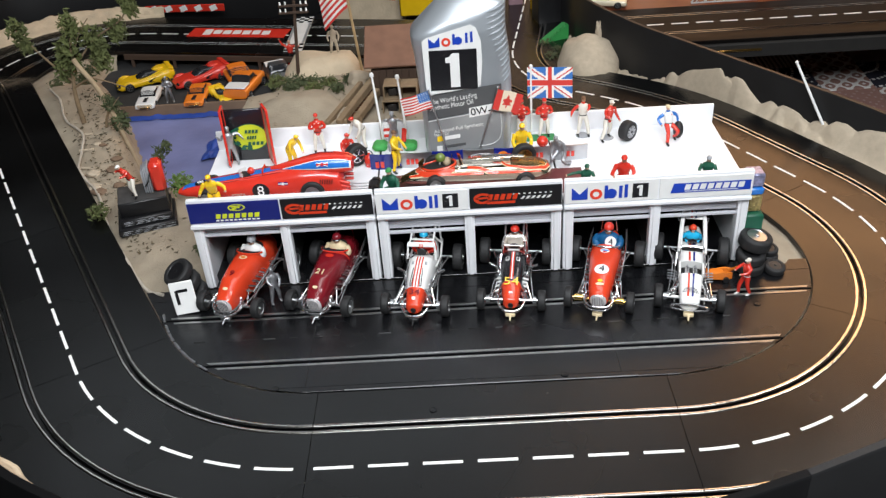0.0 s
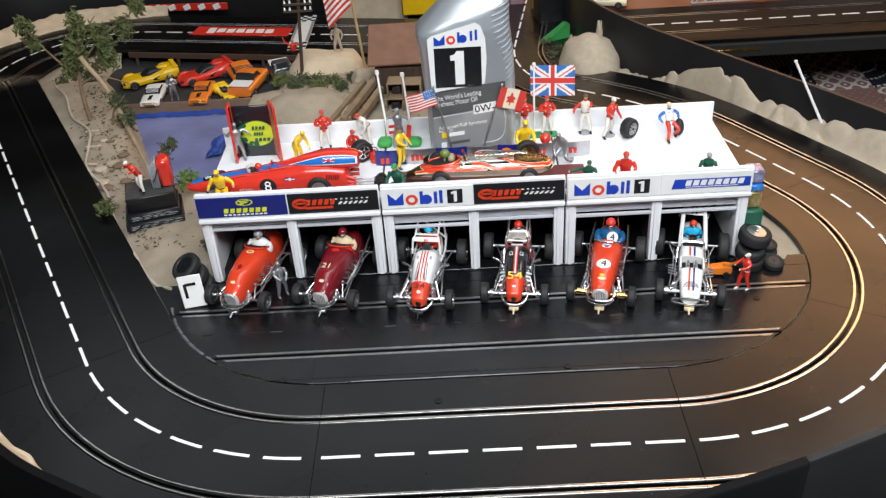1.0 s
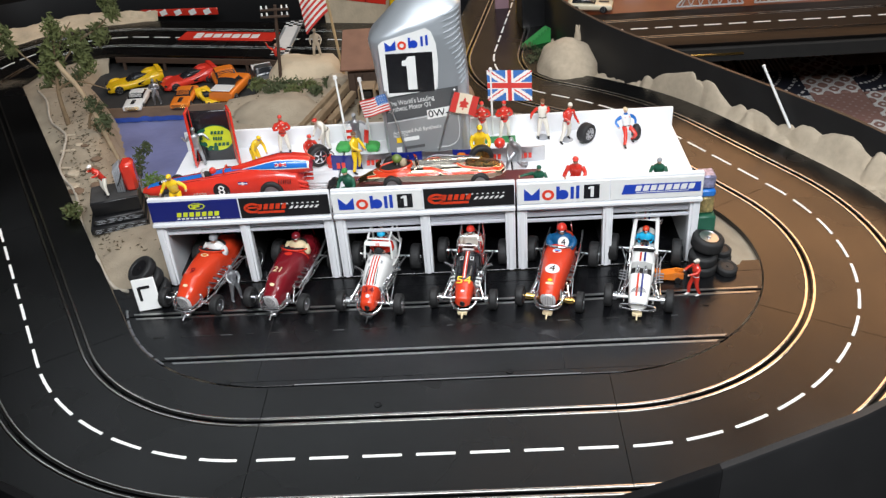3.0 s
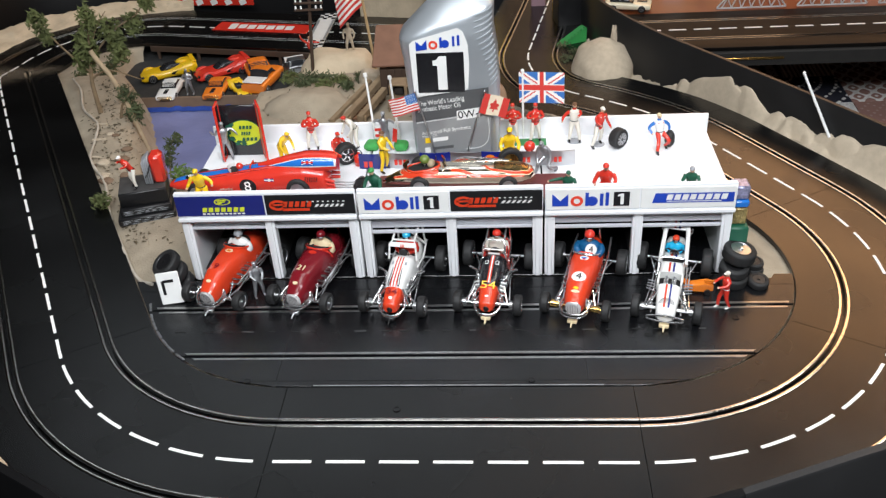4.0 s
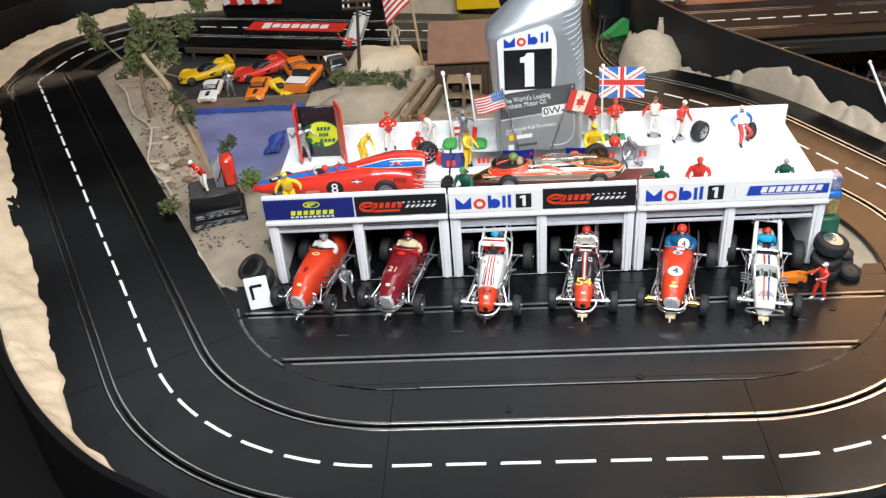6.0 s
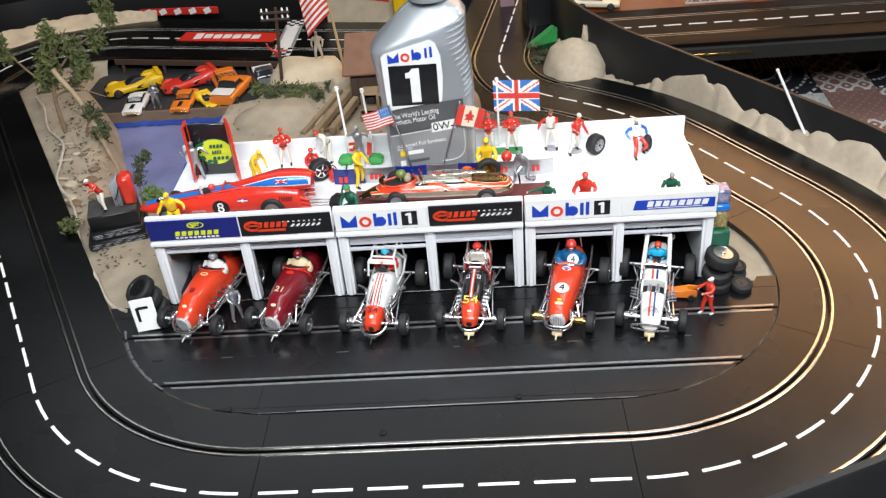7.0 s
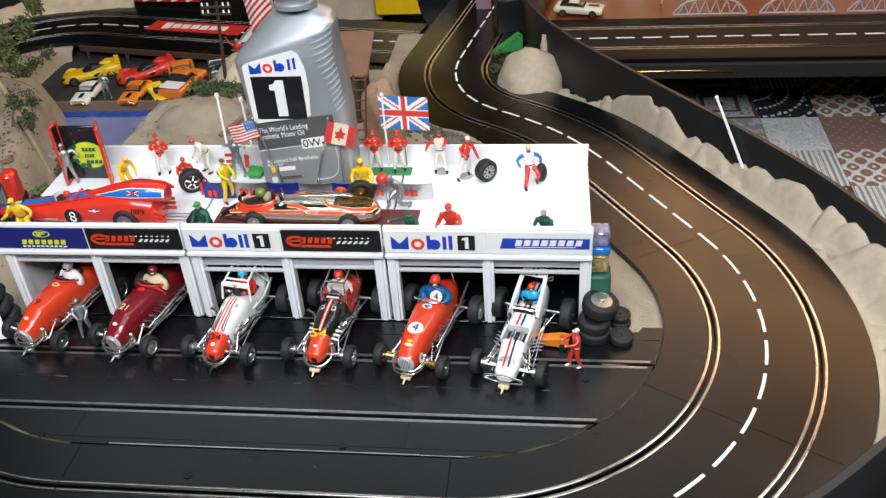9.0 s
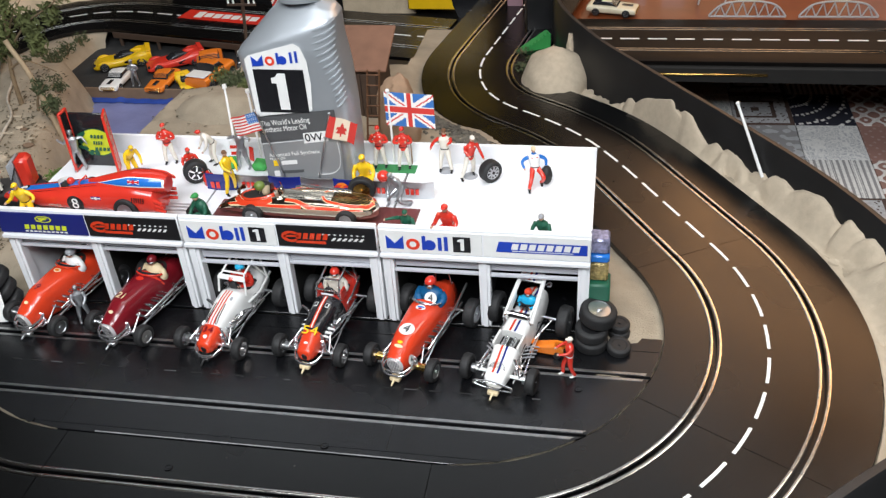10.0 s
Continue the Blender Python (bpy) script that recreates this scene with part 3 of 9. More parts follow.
def sign(parent, kind, x0, x1):
    y = GF - 0.0062
    z0, z1 = 0.0915, 0.1165
    cx, cz, w = (x0 + x1) / 2, (z0 + z1) / 2, x1 - x0
    bm = bmesh.new()
    box(bm, (cx, y + 0.0006, cz), (w - 0.001, 0.0012, z1 - z0))
    pm = {"navy": SIGN_NAVY, "black": SIGN_BLACK, "white_blue": WHITE, "white_bar": WHITE}[kind]
    p = part("sign_panel", bm, pm, parent, {"navy": "dark blue sign panel with yellow emblem", "black": "black sign panel with red script shape", "white_blue": "white sign panel with blue and red shapes", "white_bar": "white sign panel with blue bar"}[kind])
    y -= 0.0006
    if kind == "navy":
        bm = bmesh.new()
        disc(bm, (cx + 0.004, cz + 0.006), 0.0095, 0.0042, y, 0.82, 26)
        part("emblem_ring", bm, LEMON, p)
        bm = bmesh.new()
        for dx, dz, l in ((0.0, 0.0075, 0.012), (0.001, 0.0055, 0.009), (-0.002, 0.0036, 0.007)):
            quad(bm, [(cx + dx - 0.001, y - 0.0002, cz + dz - 0.0009), (cx + dx + l * 0.8, y - 0.0002, cz + dz), (cx + dx + l * 0.7, y - 0.0002, cz + dz + 0.0012), (cx + dx - 0.003, y - 0.0002, cz + dz + 0.0006)])
        part("emblem", bm, LEMON, p)
        mark_bars(p, cx + 0.004, cz - 0.0042, 0.05, 0.0058, LEMON, y, 7, 0.28, 0.0012)
        mark_bars(p, cx + 0.004, cz - 0.0095, 0.05, 0.0019, WHITE, y, 10, 0.3)
    if kind == "black":
        bm = bmesh.new()
        disc(bm, (cx - 0.036, cz), 0.010, 0.0068, y, 0.55, 20, 0, radians(40), radians(320))
        quad(bm, [(cx - 0.044, y, cz - 0.001), (cx - 0.028, y, cz - 0.0002), (cx - 0.028, y, cz + 0.002), (cx - 0.043, y, cz + 0.0015)])
        part("script_shape", bm, ORANGERED, p)
        mark_bars(p, cx - 0.014, cz + 0.0012, 0.034, 0.0072, ORANGERED, y, 5, 0.3, 0.002)
        mark_bars(p, cx - 0.016, cz - 0.0058, 0.031, 0.0032, ORANGERED, y, 1, 0.0)
        mark_bars(p, cx + 0.022, cz - 0.001, 0.034, 0.0035, WHITE, y, 6, 0.45, 0.003)
        mark_bars(p, cx + 0.02, cz + 0.0042, 0.046, 0.0014, WHITE, y, 8, 0.6)
    if kind == "white_blue":
        b, r = paint("sign_blue", (0.01, 0.05, 0.42), 0.4, 0), paint("sign_red", (0.75, 0.05, 0.02), 0.4, 0)
        bx, k = cx - 0.0435, 1.18
        bm = bmesh.new()
        z = cz - 0.0005
        for q in ([(0, -0.0065), (0.0074, -0.0065), (0.0074, -0.001), (0, 0.0065)], [(0.0074, -0.0065), (0.0147, -0.0065), (0.0147, 0.0065), (0.0074, -0.001)]):
            quad(bm, [(bx + u * k, y, z + v * k) for u, v in q])
        part("blue_shape", bm, b, p)
        bm = bmesh.new()
        disc(bm, (bx + 0.02655, z - 0.00165), 0.0068, 0.0066, y, 0.52, 22)
        part("red_ring", bm, r, p)
        bm = bmesh.new()
        disc(bm, (bx + 0.04307, z - 0.00189), 0.0061, 0.0061, y, 0, 20)
        for u, top in ((0.0302, 0.0075), (0.0435, 0.0065), (0.0486, 0.0075)):
            quad(bm, [(bx + u * k, y - 0.0002, z - 0.00767), (bx + (u + 0.0031) * k, y - 0.0002, z - 0.00767), (bx + (u + 0.0031) * k, y - 0.0002, z + top * k), (bx + u * k, y - 0.0002, z + top * k)])
        part("blue_shape", bm, b, p)
        bm = bmesh.new()
        quad(bm, [(bx + 0.06608, y, z - 0.0085), (bx + 0.08319, y, z - 0.0085), (bx + 0.08319, y, z + 0.0092), (bx + 0.06608, y, z + 0.0092)])
        part("black_square", bm, BLACK, p)
        bm = bmesh.new()
        quad(bm, [(bx + 0.0734, y - 0.0002, z - 0.00649), (bx + 0.07694, y - 0.0002, z - 0.00649), (bx + 0.07694, y - 0.0002, z + 0.00708), (bx + 0.0734, y - 0.0002, z + 0.00708)])
        quad(bm, [(bx + 0.07056, y - 0.0002, z + 0.00354), (bx + 0.0734, y - 0.0002, z + 0.00413), (bx + 0.0734, y - 0.0002, z + 0.00708), (bx + 0.07056, y - 0.0002, z + 0.00566)])
        part("white_stroke", bm, WHITE, p)
    if kind == "white_bar":
        b = paint("sign_blue", (0.01, 0.05, 0.42), 0.4, 0)
        bm = bmesh.new()
        quad(bm, [(cx - 0.0385, y, cz - 0.0062), (cx + 0.048, y, cz - 0.0062), (cx + 0.048, y, cz + 0.0058), (cx - 0.0355, y, cz + 0.0058)])
        part("blue_bar", bm, b, p)
        mark_bars(p, cx + 0.009, cz + 0.0008, 0.066, 0.0068, WHITE, y - 0.0002, 8, 0.24, 0.0016)
        mark_bars(p, cx + 0.006, cz - 0.0043, 0.058, 0.0009, WHITE, y - 0.0002, 1, 0)
    return p


for n, (x0, x1) in enumerate(MODULES):
    g = thing("pit_garage", "white plastic double pit garage with sign fascia", "garage", "row of pit garages")
    cx, w = (x0 + x1) / 2, x1 - x0
    bm = bmesh.new()
    box(bm, (cx, (GF + GB) / 2, ROOF - 0.002), (w, GB - GF, 0.004), 0.0006)
    part("roof", bm, M_WHITE, g)
    bm = bmesh.new()
    box(bm, (cx, GF - 0.002, 0.1045), (w, 0.006, 0.031), 0.0008)
    part("fascia", bm, M_WHITE, g)
    bm = bmesh.new()
    box(bm, (cx, GF - 0.0035, 0.0865), (w, 0.0095, 0.0045), 0.0008)
    part("ledge", bm, M_WHITE, g)
    bm = bmesh.new()
    box(bm, (cx, GB - 0.0018, 0.1055), (w, 0.0036, 0.029), 0.0006)
    part("rear_parapet", bm, M_WHITE, g)
    # the bay's shade is put into the rear wall's dark colour
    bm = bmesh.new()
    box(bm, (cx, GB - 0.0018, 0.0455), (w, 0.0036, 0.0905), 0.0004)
    part("rear_wall", bm, M_DARK, g, "rear wall coloured dark for the shade in the bay")
    mids = [x0 + 0.0058, cx, x1 - 0.0058]
    for k, px in enumerate(mids):
        bm = bmesh.new()
        box(bm, (px, GF + 0.004, 0.042), (0.0112, 0.011, 0.0835), 0.0007)
        box(bm, (px, GF - 0.002, 0.042), (0.0052, 0.003, 0.083), 0.0005)
        part("post", bm, M_WHITE, g)
        # inner walls darkened for the bays' shade; the two end walls stay white
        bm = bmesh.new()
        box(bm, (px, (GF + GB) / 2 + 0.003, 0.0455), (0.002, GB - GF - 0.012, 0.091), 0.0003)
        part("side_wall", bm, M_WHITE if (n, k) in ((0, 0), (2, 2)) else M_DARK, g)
    for k, (a, b) in enumerate(((mids[0] + 0.0056, mids[1] - 0.0056), (mids[1] + 0.0056, mids[2] - 0.0056))):
        drop = (0.0, 0.0, 0.0095, 0.0045, 0.0065, 0.007)[2 * n + k]
        bm = bmesh.new()
        box(bm, ((a + b) / 2, GF + 0.0025, 0.0705 - drop), (b - a, 0.004, 0.0032), 0.0005)
        shutter = part("rolled_shutter", bm, M_SHUTTER, g, "rolled-up shutter greyed for the shade under the ledge")
        for q in range(4 + round(drop / 0.0028)):
            bm = bmesh.new()
            box(bm, ((a + b) / 2, GF + 0.004 + 0.0004 * q, 0.0825 - 0.0028 * q), (b - a, 0.003, 0.0025), 0.0004)
            part("slat", bm, M_SHUTTER, shutter)
    for k in range(2):
        a = x0 + w / 2 * k
        sign(g, PANELS[2 * n + k], a + 0.0004, a + w / 2 - 0.0004)
bm = bmesh.new()
box(bm, (0.154, 0.372, -0.0006), (0.625, 0.172, 0.003), 0.0004)
tagged(link("garage_floor", bm, M_PIT), "black plastic floor under the garages", "floor", kind="structure")

# ---- oil bottle ----
bottle = thing("oil_bottle", "large silver plastic motor oil bottle with dark label", "bottle")
BY, BZ = 0.4155, ROOF - 0.01


# rows of height, left edge, right edge, depth, squareness
BOTTLE = np.array([(0.0102, 0.113, 0.202, 0.054, 4.0), (0.013, 0.109, 0.207, 0.06, 4.5), (0.02, 0.1075, 0.209, 0.063, 4.5), (0.05, 0.1065, 0.2105, 0.065, 4.5), (0.1, 0.1045, 0.211, 0.066, 4.5), (0.14, 0.1015, 0.209, 0.066, 4.5), (0.156, 0.099, 0.207, 0.066, 4.5), (0.163, 0.0985, 0.2062, 0.0655, 4.4), (0.168, 0.1015, 0.2055, 0.065, 4.2), (0.18, 0.1135, 0.2055, 0.06, 3.8), (0.198, 0.1315, 0.2062, 0.052, 3.4), (0.205, 0.139, 0.2015, 0.048, 3.0), (0.2105, 0.1445, 0.19, 0.044, 2.5), (0.2135, 0.146, 0.188, 0.042, 2.1), (0.218, 0.1462, 0.1878, 0.0415, 2.0), (0.2185, 0.15, 0.184, 0.034, 2.0), (0.225, 0.15, 0.184, 0.034, 2.0)])


def bottle_point(z, t, grow=0.0):
    """A point on the bottle's skin at height z over its foot and angle t round it."""
    xl, xr, d, p = [float(np.interp(z, BOTTLE[:, 0], BOTTLE[:, k])) for k in (1, 2, 3, 4)]
    c, s = math.cos(t), math.sin(t)
    x = (xl + xr) / 2 + ((xr - xl) / 2 + grow) * math.copysign(abs(c) ** (2 / p), c)
    y = BY + (d / 2 + grow) * math.copysign(abs(s) ** (2 / p), s)
    crease = 0.166 + (x - 0.1) * 0.3
    if y < BY and crease < z < 0.212:
        y += min((z - crease) * 0.5, BY - y)
    return Vector((x, y, BZ + z))


bm = bmesh.new()
zs = sorted({float(v) for v in BOTTLE[:, 0]} | {0.0035 * k for k in range(4, 61)})
rings(bm, [[bottle_point(z, 2 * math.pi * i / 64) for i in range(64)] for z in zs])
part("bottle_body", bm, M_BOTTLE, bottle, smooth=38)
for k in range(14):
    z = 0.108 + k * 0.0062
    a0 = -1.12 + 0.2 * math.cos(math.pi * k / 13)
    bm = bmesh.new()
    tube(bm, [bottle_point(z + 0.009 * i / 8, a0 + (-0.3 - a0) * i / 8, -0.0004) for i in range(9)], [0.0004] + [0.0015] * 7 + [0.0004], 7)
    part("grip_rib", bm, M_BOTTLE, bottle, "moulded grip rib")
bm = bmesh.new()
lathe(bm, [(0.019, 0), (0.0198, 0.002), (0.0198, 0.022), (0.018, 0.025), (0.001, 0.0255)], (0.167, BY, BZ + 0.225), seg=28)
part("screw_cap", bm, BLACK, bottle, "black screw cap")
FY = BY - 0.0335


def label_poly(name, pts, material, dy=0.0, lb=""):
    bm = bmesh.new()
    f = bm.faces.new([bm.verts.new((x, FY - 0.0006 - dy + 0.0 * z, z)) for x, z in pts])
    f.normal_update()
    if f.normal.y > 0:
        f.normal_flip()
    return part(name, bm, material, bottle, lb)


label_poly("label_top", [(0.1135, 0.187), (0.118, 0.1835), (0.1705, 0.19), (0.175, 0.193), (0.1775, 0.222), (0.1765, 0.246), (0.1715, 0.2605), (0.1655, 0.2645), (0.116, 0.2515), (0.1115, 0.2475)], WHITE, 0, "white upper label")
label_poly("label_square", [(0.1185, 0.1895), (0.1715, 0.1895), (0.1715, 0.237), (0.1185, 0.237)], BLACK, 0.0004, "black square on the label")
label_poly("label_stroke", [(0.1415, 0.193), (0.152, 0.193), (0.152, 0.233), (0.144, 0.233), (0.141, 0.229), (0.1365, 0.228), (0.1365, 0.222), (0.1415, 0.222)], WHITE, 0.0008)
label_poly("label_band", [(0.1125, 0.1525), (0.1985, 0.165), (0.198, 0.194), (0.124, 0.1855), (0.113, 0.183)], M_LABELG, 0, "dark grey label band")
label_poly("label_lower", [(0.113, 0.1), (0.195, 0.106), (0.199, 0.112), (0.2, 0.163), (0.113, 0.1525)], M_LABELL, 0, "light grey lower label")
for pts in ([(0.1135, 0.1515), (0.156, 0.1572), (0.1985, 0.1632)], [(0.1965, 0.157), (0.1975, 0.14), (0.195, 0.126), (0.186, 0.1185), (0.17, 0.1165)]):
    bm = bmesh.new()
    tube(bm, smooth_path([(x, FY - 0.0008, z) for x, z in pts], 6), 0.0006, 6)
    part("label_line", bm, M_LABELW, bottle, "pale label outline")
BLU = paint("sign_blue", (0.01, 0.05, 0.42), 0.4, 0)
RDS = paint("sign_red", (0.75, 0.05, 0.02), 0.4, 0)
YB = FY - 0.0012
bm = bmesh.new()
zb = 0.2455
for q in ([(0.119, -0.0055), (0.1252, -0.0055), (0.1252, -0.0005), (0.119, 0.0055)], [(0.1252, -0.0055), (0.1313, -0.0055), (0.1313, 0.0055), (0.1252, -0.0005)], [(0.1455, -0.0055), (0.1482, -0.0055), (0.1482, 0.0065), (0.1455, 0.0065)], [(0.1595, -0.0055), (0.1622, -0.0055), (0.1622, 0.0058), (0.1595, 0.0058)], [(0.165, -0.0055), (0.1677, -0.0055), (0.1677, 0.0065), (0.165, 0.0065)]):
    quad(bm, [(u, YB - 0.0002, zb + v + (u - 0.119) * 0.1) for u, v in q])
disc(bm, (0.1515, zb + 0.0015), 0.0046, 0.0046, YB, 0, 20)
part("blue_shape", bm, BLU, bottle)
bm = bmesh.new()
disc(bm, (0.1382, zb + 0.0005), 0.005, 0.005, YB, 0.5, 22)
part("red_ring", bm, RDS, bottle)
for txt, x, z, size, wd, mt in (("The World's Leading", 0.143, 0.1785, 0.0085, 0.054, WHITE), ("Synthetic Motor Oil", 0.1405, 0.1708, 0.0085, 0.05, WHITE), ("Advanced Full Synthetic", 0.1475, 0.1415, 0.0062, 0.058, WHITE), ("Motor Oil", 0.1275, 0.1345, 0.0045, 0.017, WHITE)):
    writing("label_text", txt, size, pose(x, YB, z, 90, -7, 0), mt, bottle, wd)
label_poly("grade_patch", [(0.1605, 0.154), (0.1875, 0.158), (0.1875, 0.17), (0.1605, 0.166)], WHITE, 0.0006, "white grade patch")
writing("label_text", "0W-", 0.0125, pose(0.174, YB - 0.0004, 0.1618, 90, -7, 0), BLACK, bottle, 0.0235)
label_poly("small_mark", [(0.122, 0.125), (0.129, 0.126), (0.129, 0.133), (0.122, 0.132)], YELLOW, 0.0006)
label_poly("small_mark", [(0.131, 0.127), (0.149, 0.129), (0.149, 0.134), (0.131, 0.132)], WHITE, 0.0006)
label_poly("small_mark", [(0.121, 0.1125), (0.1275, 0.113), (0.1275, 0.12), (0.121, 0.1195)], WHITE, 0.0006)
label_poly("small_mark", [(0.131, 0.1165), (0.155, 0.119), (0.155, 0.1225), (0.131, 0.12)], M_LABELG, 0.0006)


# ---- racing cars ----
def wheel(parent, c, r, w, rim_mat, spokes=0, side=1):
    """A tyre on the x axis with its rim. c is the hub."""
    bm = bmesh.new()
    k = 0.12 * w
    prof = [(r * 0.58, -w / 2 + k), (r * 0.66, -w / 2), (r * 0.9, -w / 2 + 0.2 * k), (r * 0.985, -w / 2 + 1.2 * k), (r, -w / 4), (r, w / 4), (r * 0.985, w / 2 - 1.2 * k), (r * 0.9, w / 2 - 0.2 * k), (r * 0.66, w / 2), (r * 0.58, w / 2 - k)]
    lathe(bm, prof, c, "x", 22)
    t = part("tyre", bm, M_TYRE, parent, smooth=50)
    bm = bmesh.new()
    lathe(bm, [(r * 0.6, -w / 2 + k * 0.6), (r * 0.62, -w / 2 + 0.2 * k), (r * 0.5, -w / 2 + 2 * k), (r * 0.16, -w / 2 + 2.6 * k), (r * 0.14, -w / 2 - 0.3 * k), (r * 0.05, -w / 2 - 0.5 * k)], c, "x", 18)
    lathe(bm, [(r * 0.05, w / 2 + 0.5 * k), (r * 0.14, w / 2 + 0.3 * k), (r * 0.16, w / 2 - 2.6 * k), (r * 0.5, w / 2 - 2 * k), (r * 0.62, w / 2 - 0.2 * k), (r * 0.6, w / 2 - k * 0.6)], c, "x", 18)
    rim = part("rim", bm, M_BLACKP if spokes else rim_mat, t, smooth=40)
    if spokes:
        bm = bmesh.new()
        for sd in (-1, 1):
            ex = c[0] + sd * (w / 2 - k * 0.6)
            for s in range(spokes):
                a = 2 * math.pi * s / spokes
                box(bm, (ex, c[1] + r * 0.33 * math.cos(a), c[2] + r * 0.33 * math.sin(a)), (k * 1.2, r * 0.5, r * 0.13), 0, rot=(math.degrees(a), 0, 0))
            tube(bm, [(ex, c[1] + r * 0.6 * math.cos(q), c[2] + r * 0.6 * math.sin(q)) for q in [2 * math.pi * i / 22 for i in range(23)]], r * 0.045, 6)
            ball(bm, (ex, c[1], c[2]), r * 0.12, (0.6, 1, 1), 8)
        part("spoke", bm, rim_mat, t, "silver spokes and rim")
    return t


def wider(rows, k):
    return [(y, w * k, a, b) for y, w, a, b in rows]


class Shell:
    """A lofted body: rows of y, half width, bottom, top; rounded like a superellipse."""

    def __init__(self, rows, p=2.6):
        self.rows, self.p = np.array(rows), p

    def at(self, y):
        return [float(np.interp(y, self.rows[:, 0], self.rows[:, k])) for k in (1, 2, 3)]

    def ring(self, y, n=26, grow=0.0):
        hw, z0, z1 = self.at(y)
        cz, hh = (z0 + z1) / 2, (z1 - z0) / 2
        out = []
        for i in range(n):
            t = 2 * math.pi * i / n
            c, s = math.cos(t), math.sin(t)
            out.append(((hw + grow) * math.copysign(abs(c) ** (2 / self.p), c), y, cz + (hh + grow) * math.copysign(abs(s) ** (2 / self.p), s)))
        return out

    def mesh(self, y0, y1, step=0.004, n=26):
        bm = bmesh.new()
        ys = sorted({y0, y1} | {float(v) for v in self.rows[:, 0] if y0 < v < y1} | {y0 + step * k for k in range(1, int((y1 - y0) / step))})
        rings(bm, [self.ring(y, n) for y in ys])
        return bm

    def top(self, x, y, lift=0.0004):
        hw, z0, z1 = self.at(y)
        u = min(abs(x) / max(hw, 1e-6), 0.97)
        return (z0 + z1) / 2 + (z1 - z0) / 2 * (1 - u ** self.p) ** (1 / self.p) + lift

    def strip(self, x0, x1, y0, y1, n=12, lift=0.0004):
        bm = bmesh.new()
        loops = []
        for i in range(n + 1):
            y = y0 + (y1 - y0) * i / n
            loops.append([(x0 + (x1 - x0) * k / 4, y, self.top(x0 + (x1 - x0) * k / 4, y, lift)) for k in range(5)])
        rings(bm, loops, closed=False, cap=False)
        return bm

    def band(self, path, width, lift=0.0006, n=5):
        """A painted band of the given width along a path of x, y on the upper skin."""
        pts = smooth_path([(x, y, 0) for x, y in path], n)
        bm = bmesh.new()
        loops = []
        for i, p in enumerate(pts):
            d = (pts[min(i + 1, len(pts) - 1)] - pts[max(i - 1, 0)]).normalized()
            q = Vector((-d.y, d.x, 0))
            w = width if not isinstance(width, (tuple, list)) else width[0] + (width[1] - width[0]) * i / (len(pts) - 1)
            row = []
            for k in range(4):
                v = p + q * w * (k / 3 - 0.5)
                hw = self.at(v.y)[0] * 0.985
                x = min(max(v.x, -hw), hw)
                row.append((x, v.y, self.top(x, v.y, lift)))
            loops.append(row)
        rings(bm, loops, closed=False, cap=False)
        return bm

    def spot(self, x, y, r, lift=0.0006, ry=None):
        bm = bmesh.new()
        c = bm.verts.new((x, y, self.top(x, y, lift)))
        ring = [bm.verts.new((x + r * math.cos(t), y + (ry or r) * math.sin(t), self.top(x + r * math.cos(t), y + (ry or r) * math.sin(t), lift))) for t in [2 * math.pi * i / 20 for i in range(20)]]
        for i in range(20):
            bm.faces.new((c, ring[i], ring[(i + 1) % 20]))
        return bm

    def text(self, parent, s, x, y, size, material, width=None):
        slope = math.degrees(math.atan2(self.top(x, y + 0.004) - self.top(x, y - 0.004), 0.008))
        return writing("race_number", s, size, pose(x, y, self.top(x, y, 0.001), slope, 0, 0), material, parent, width)


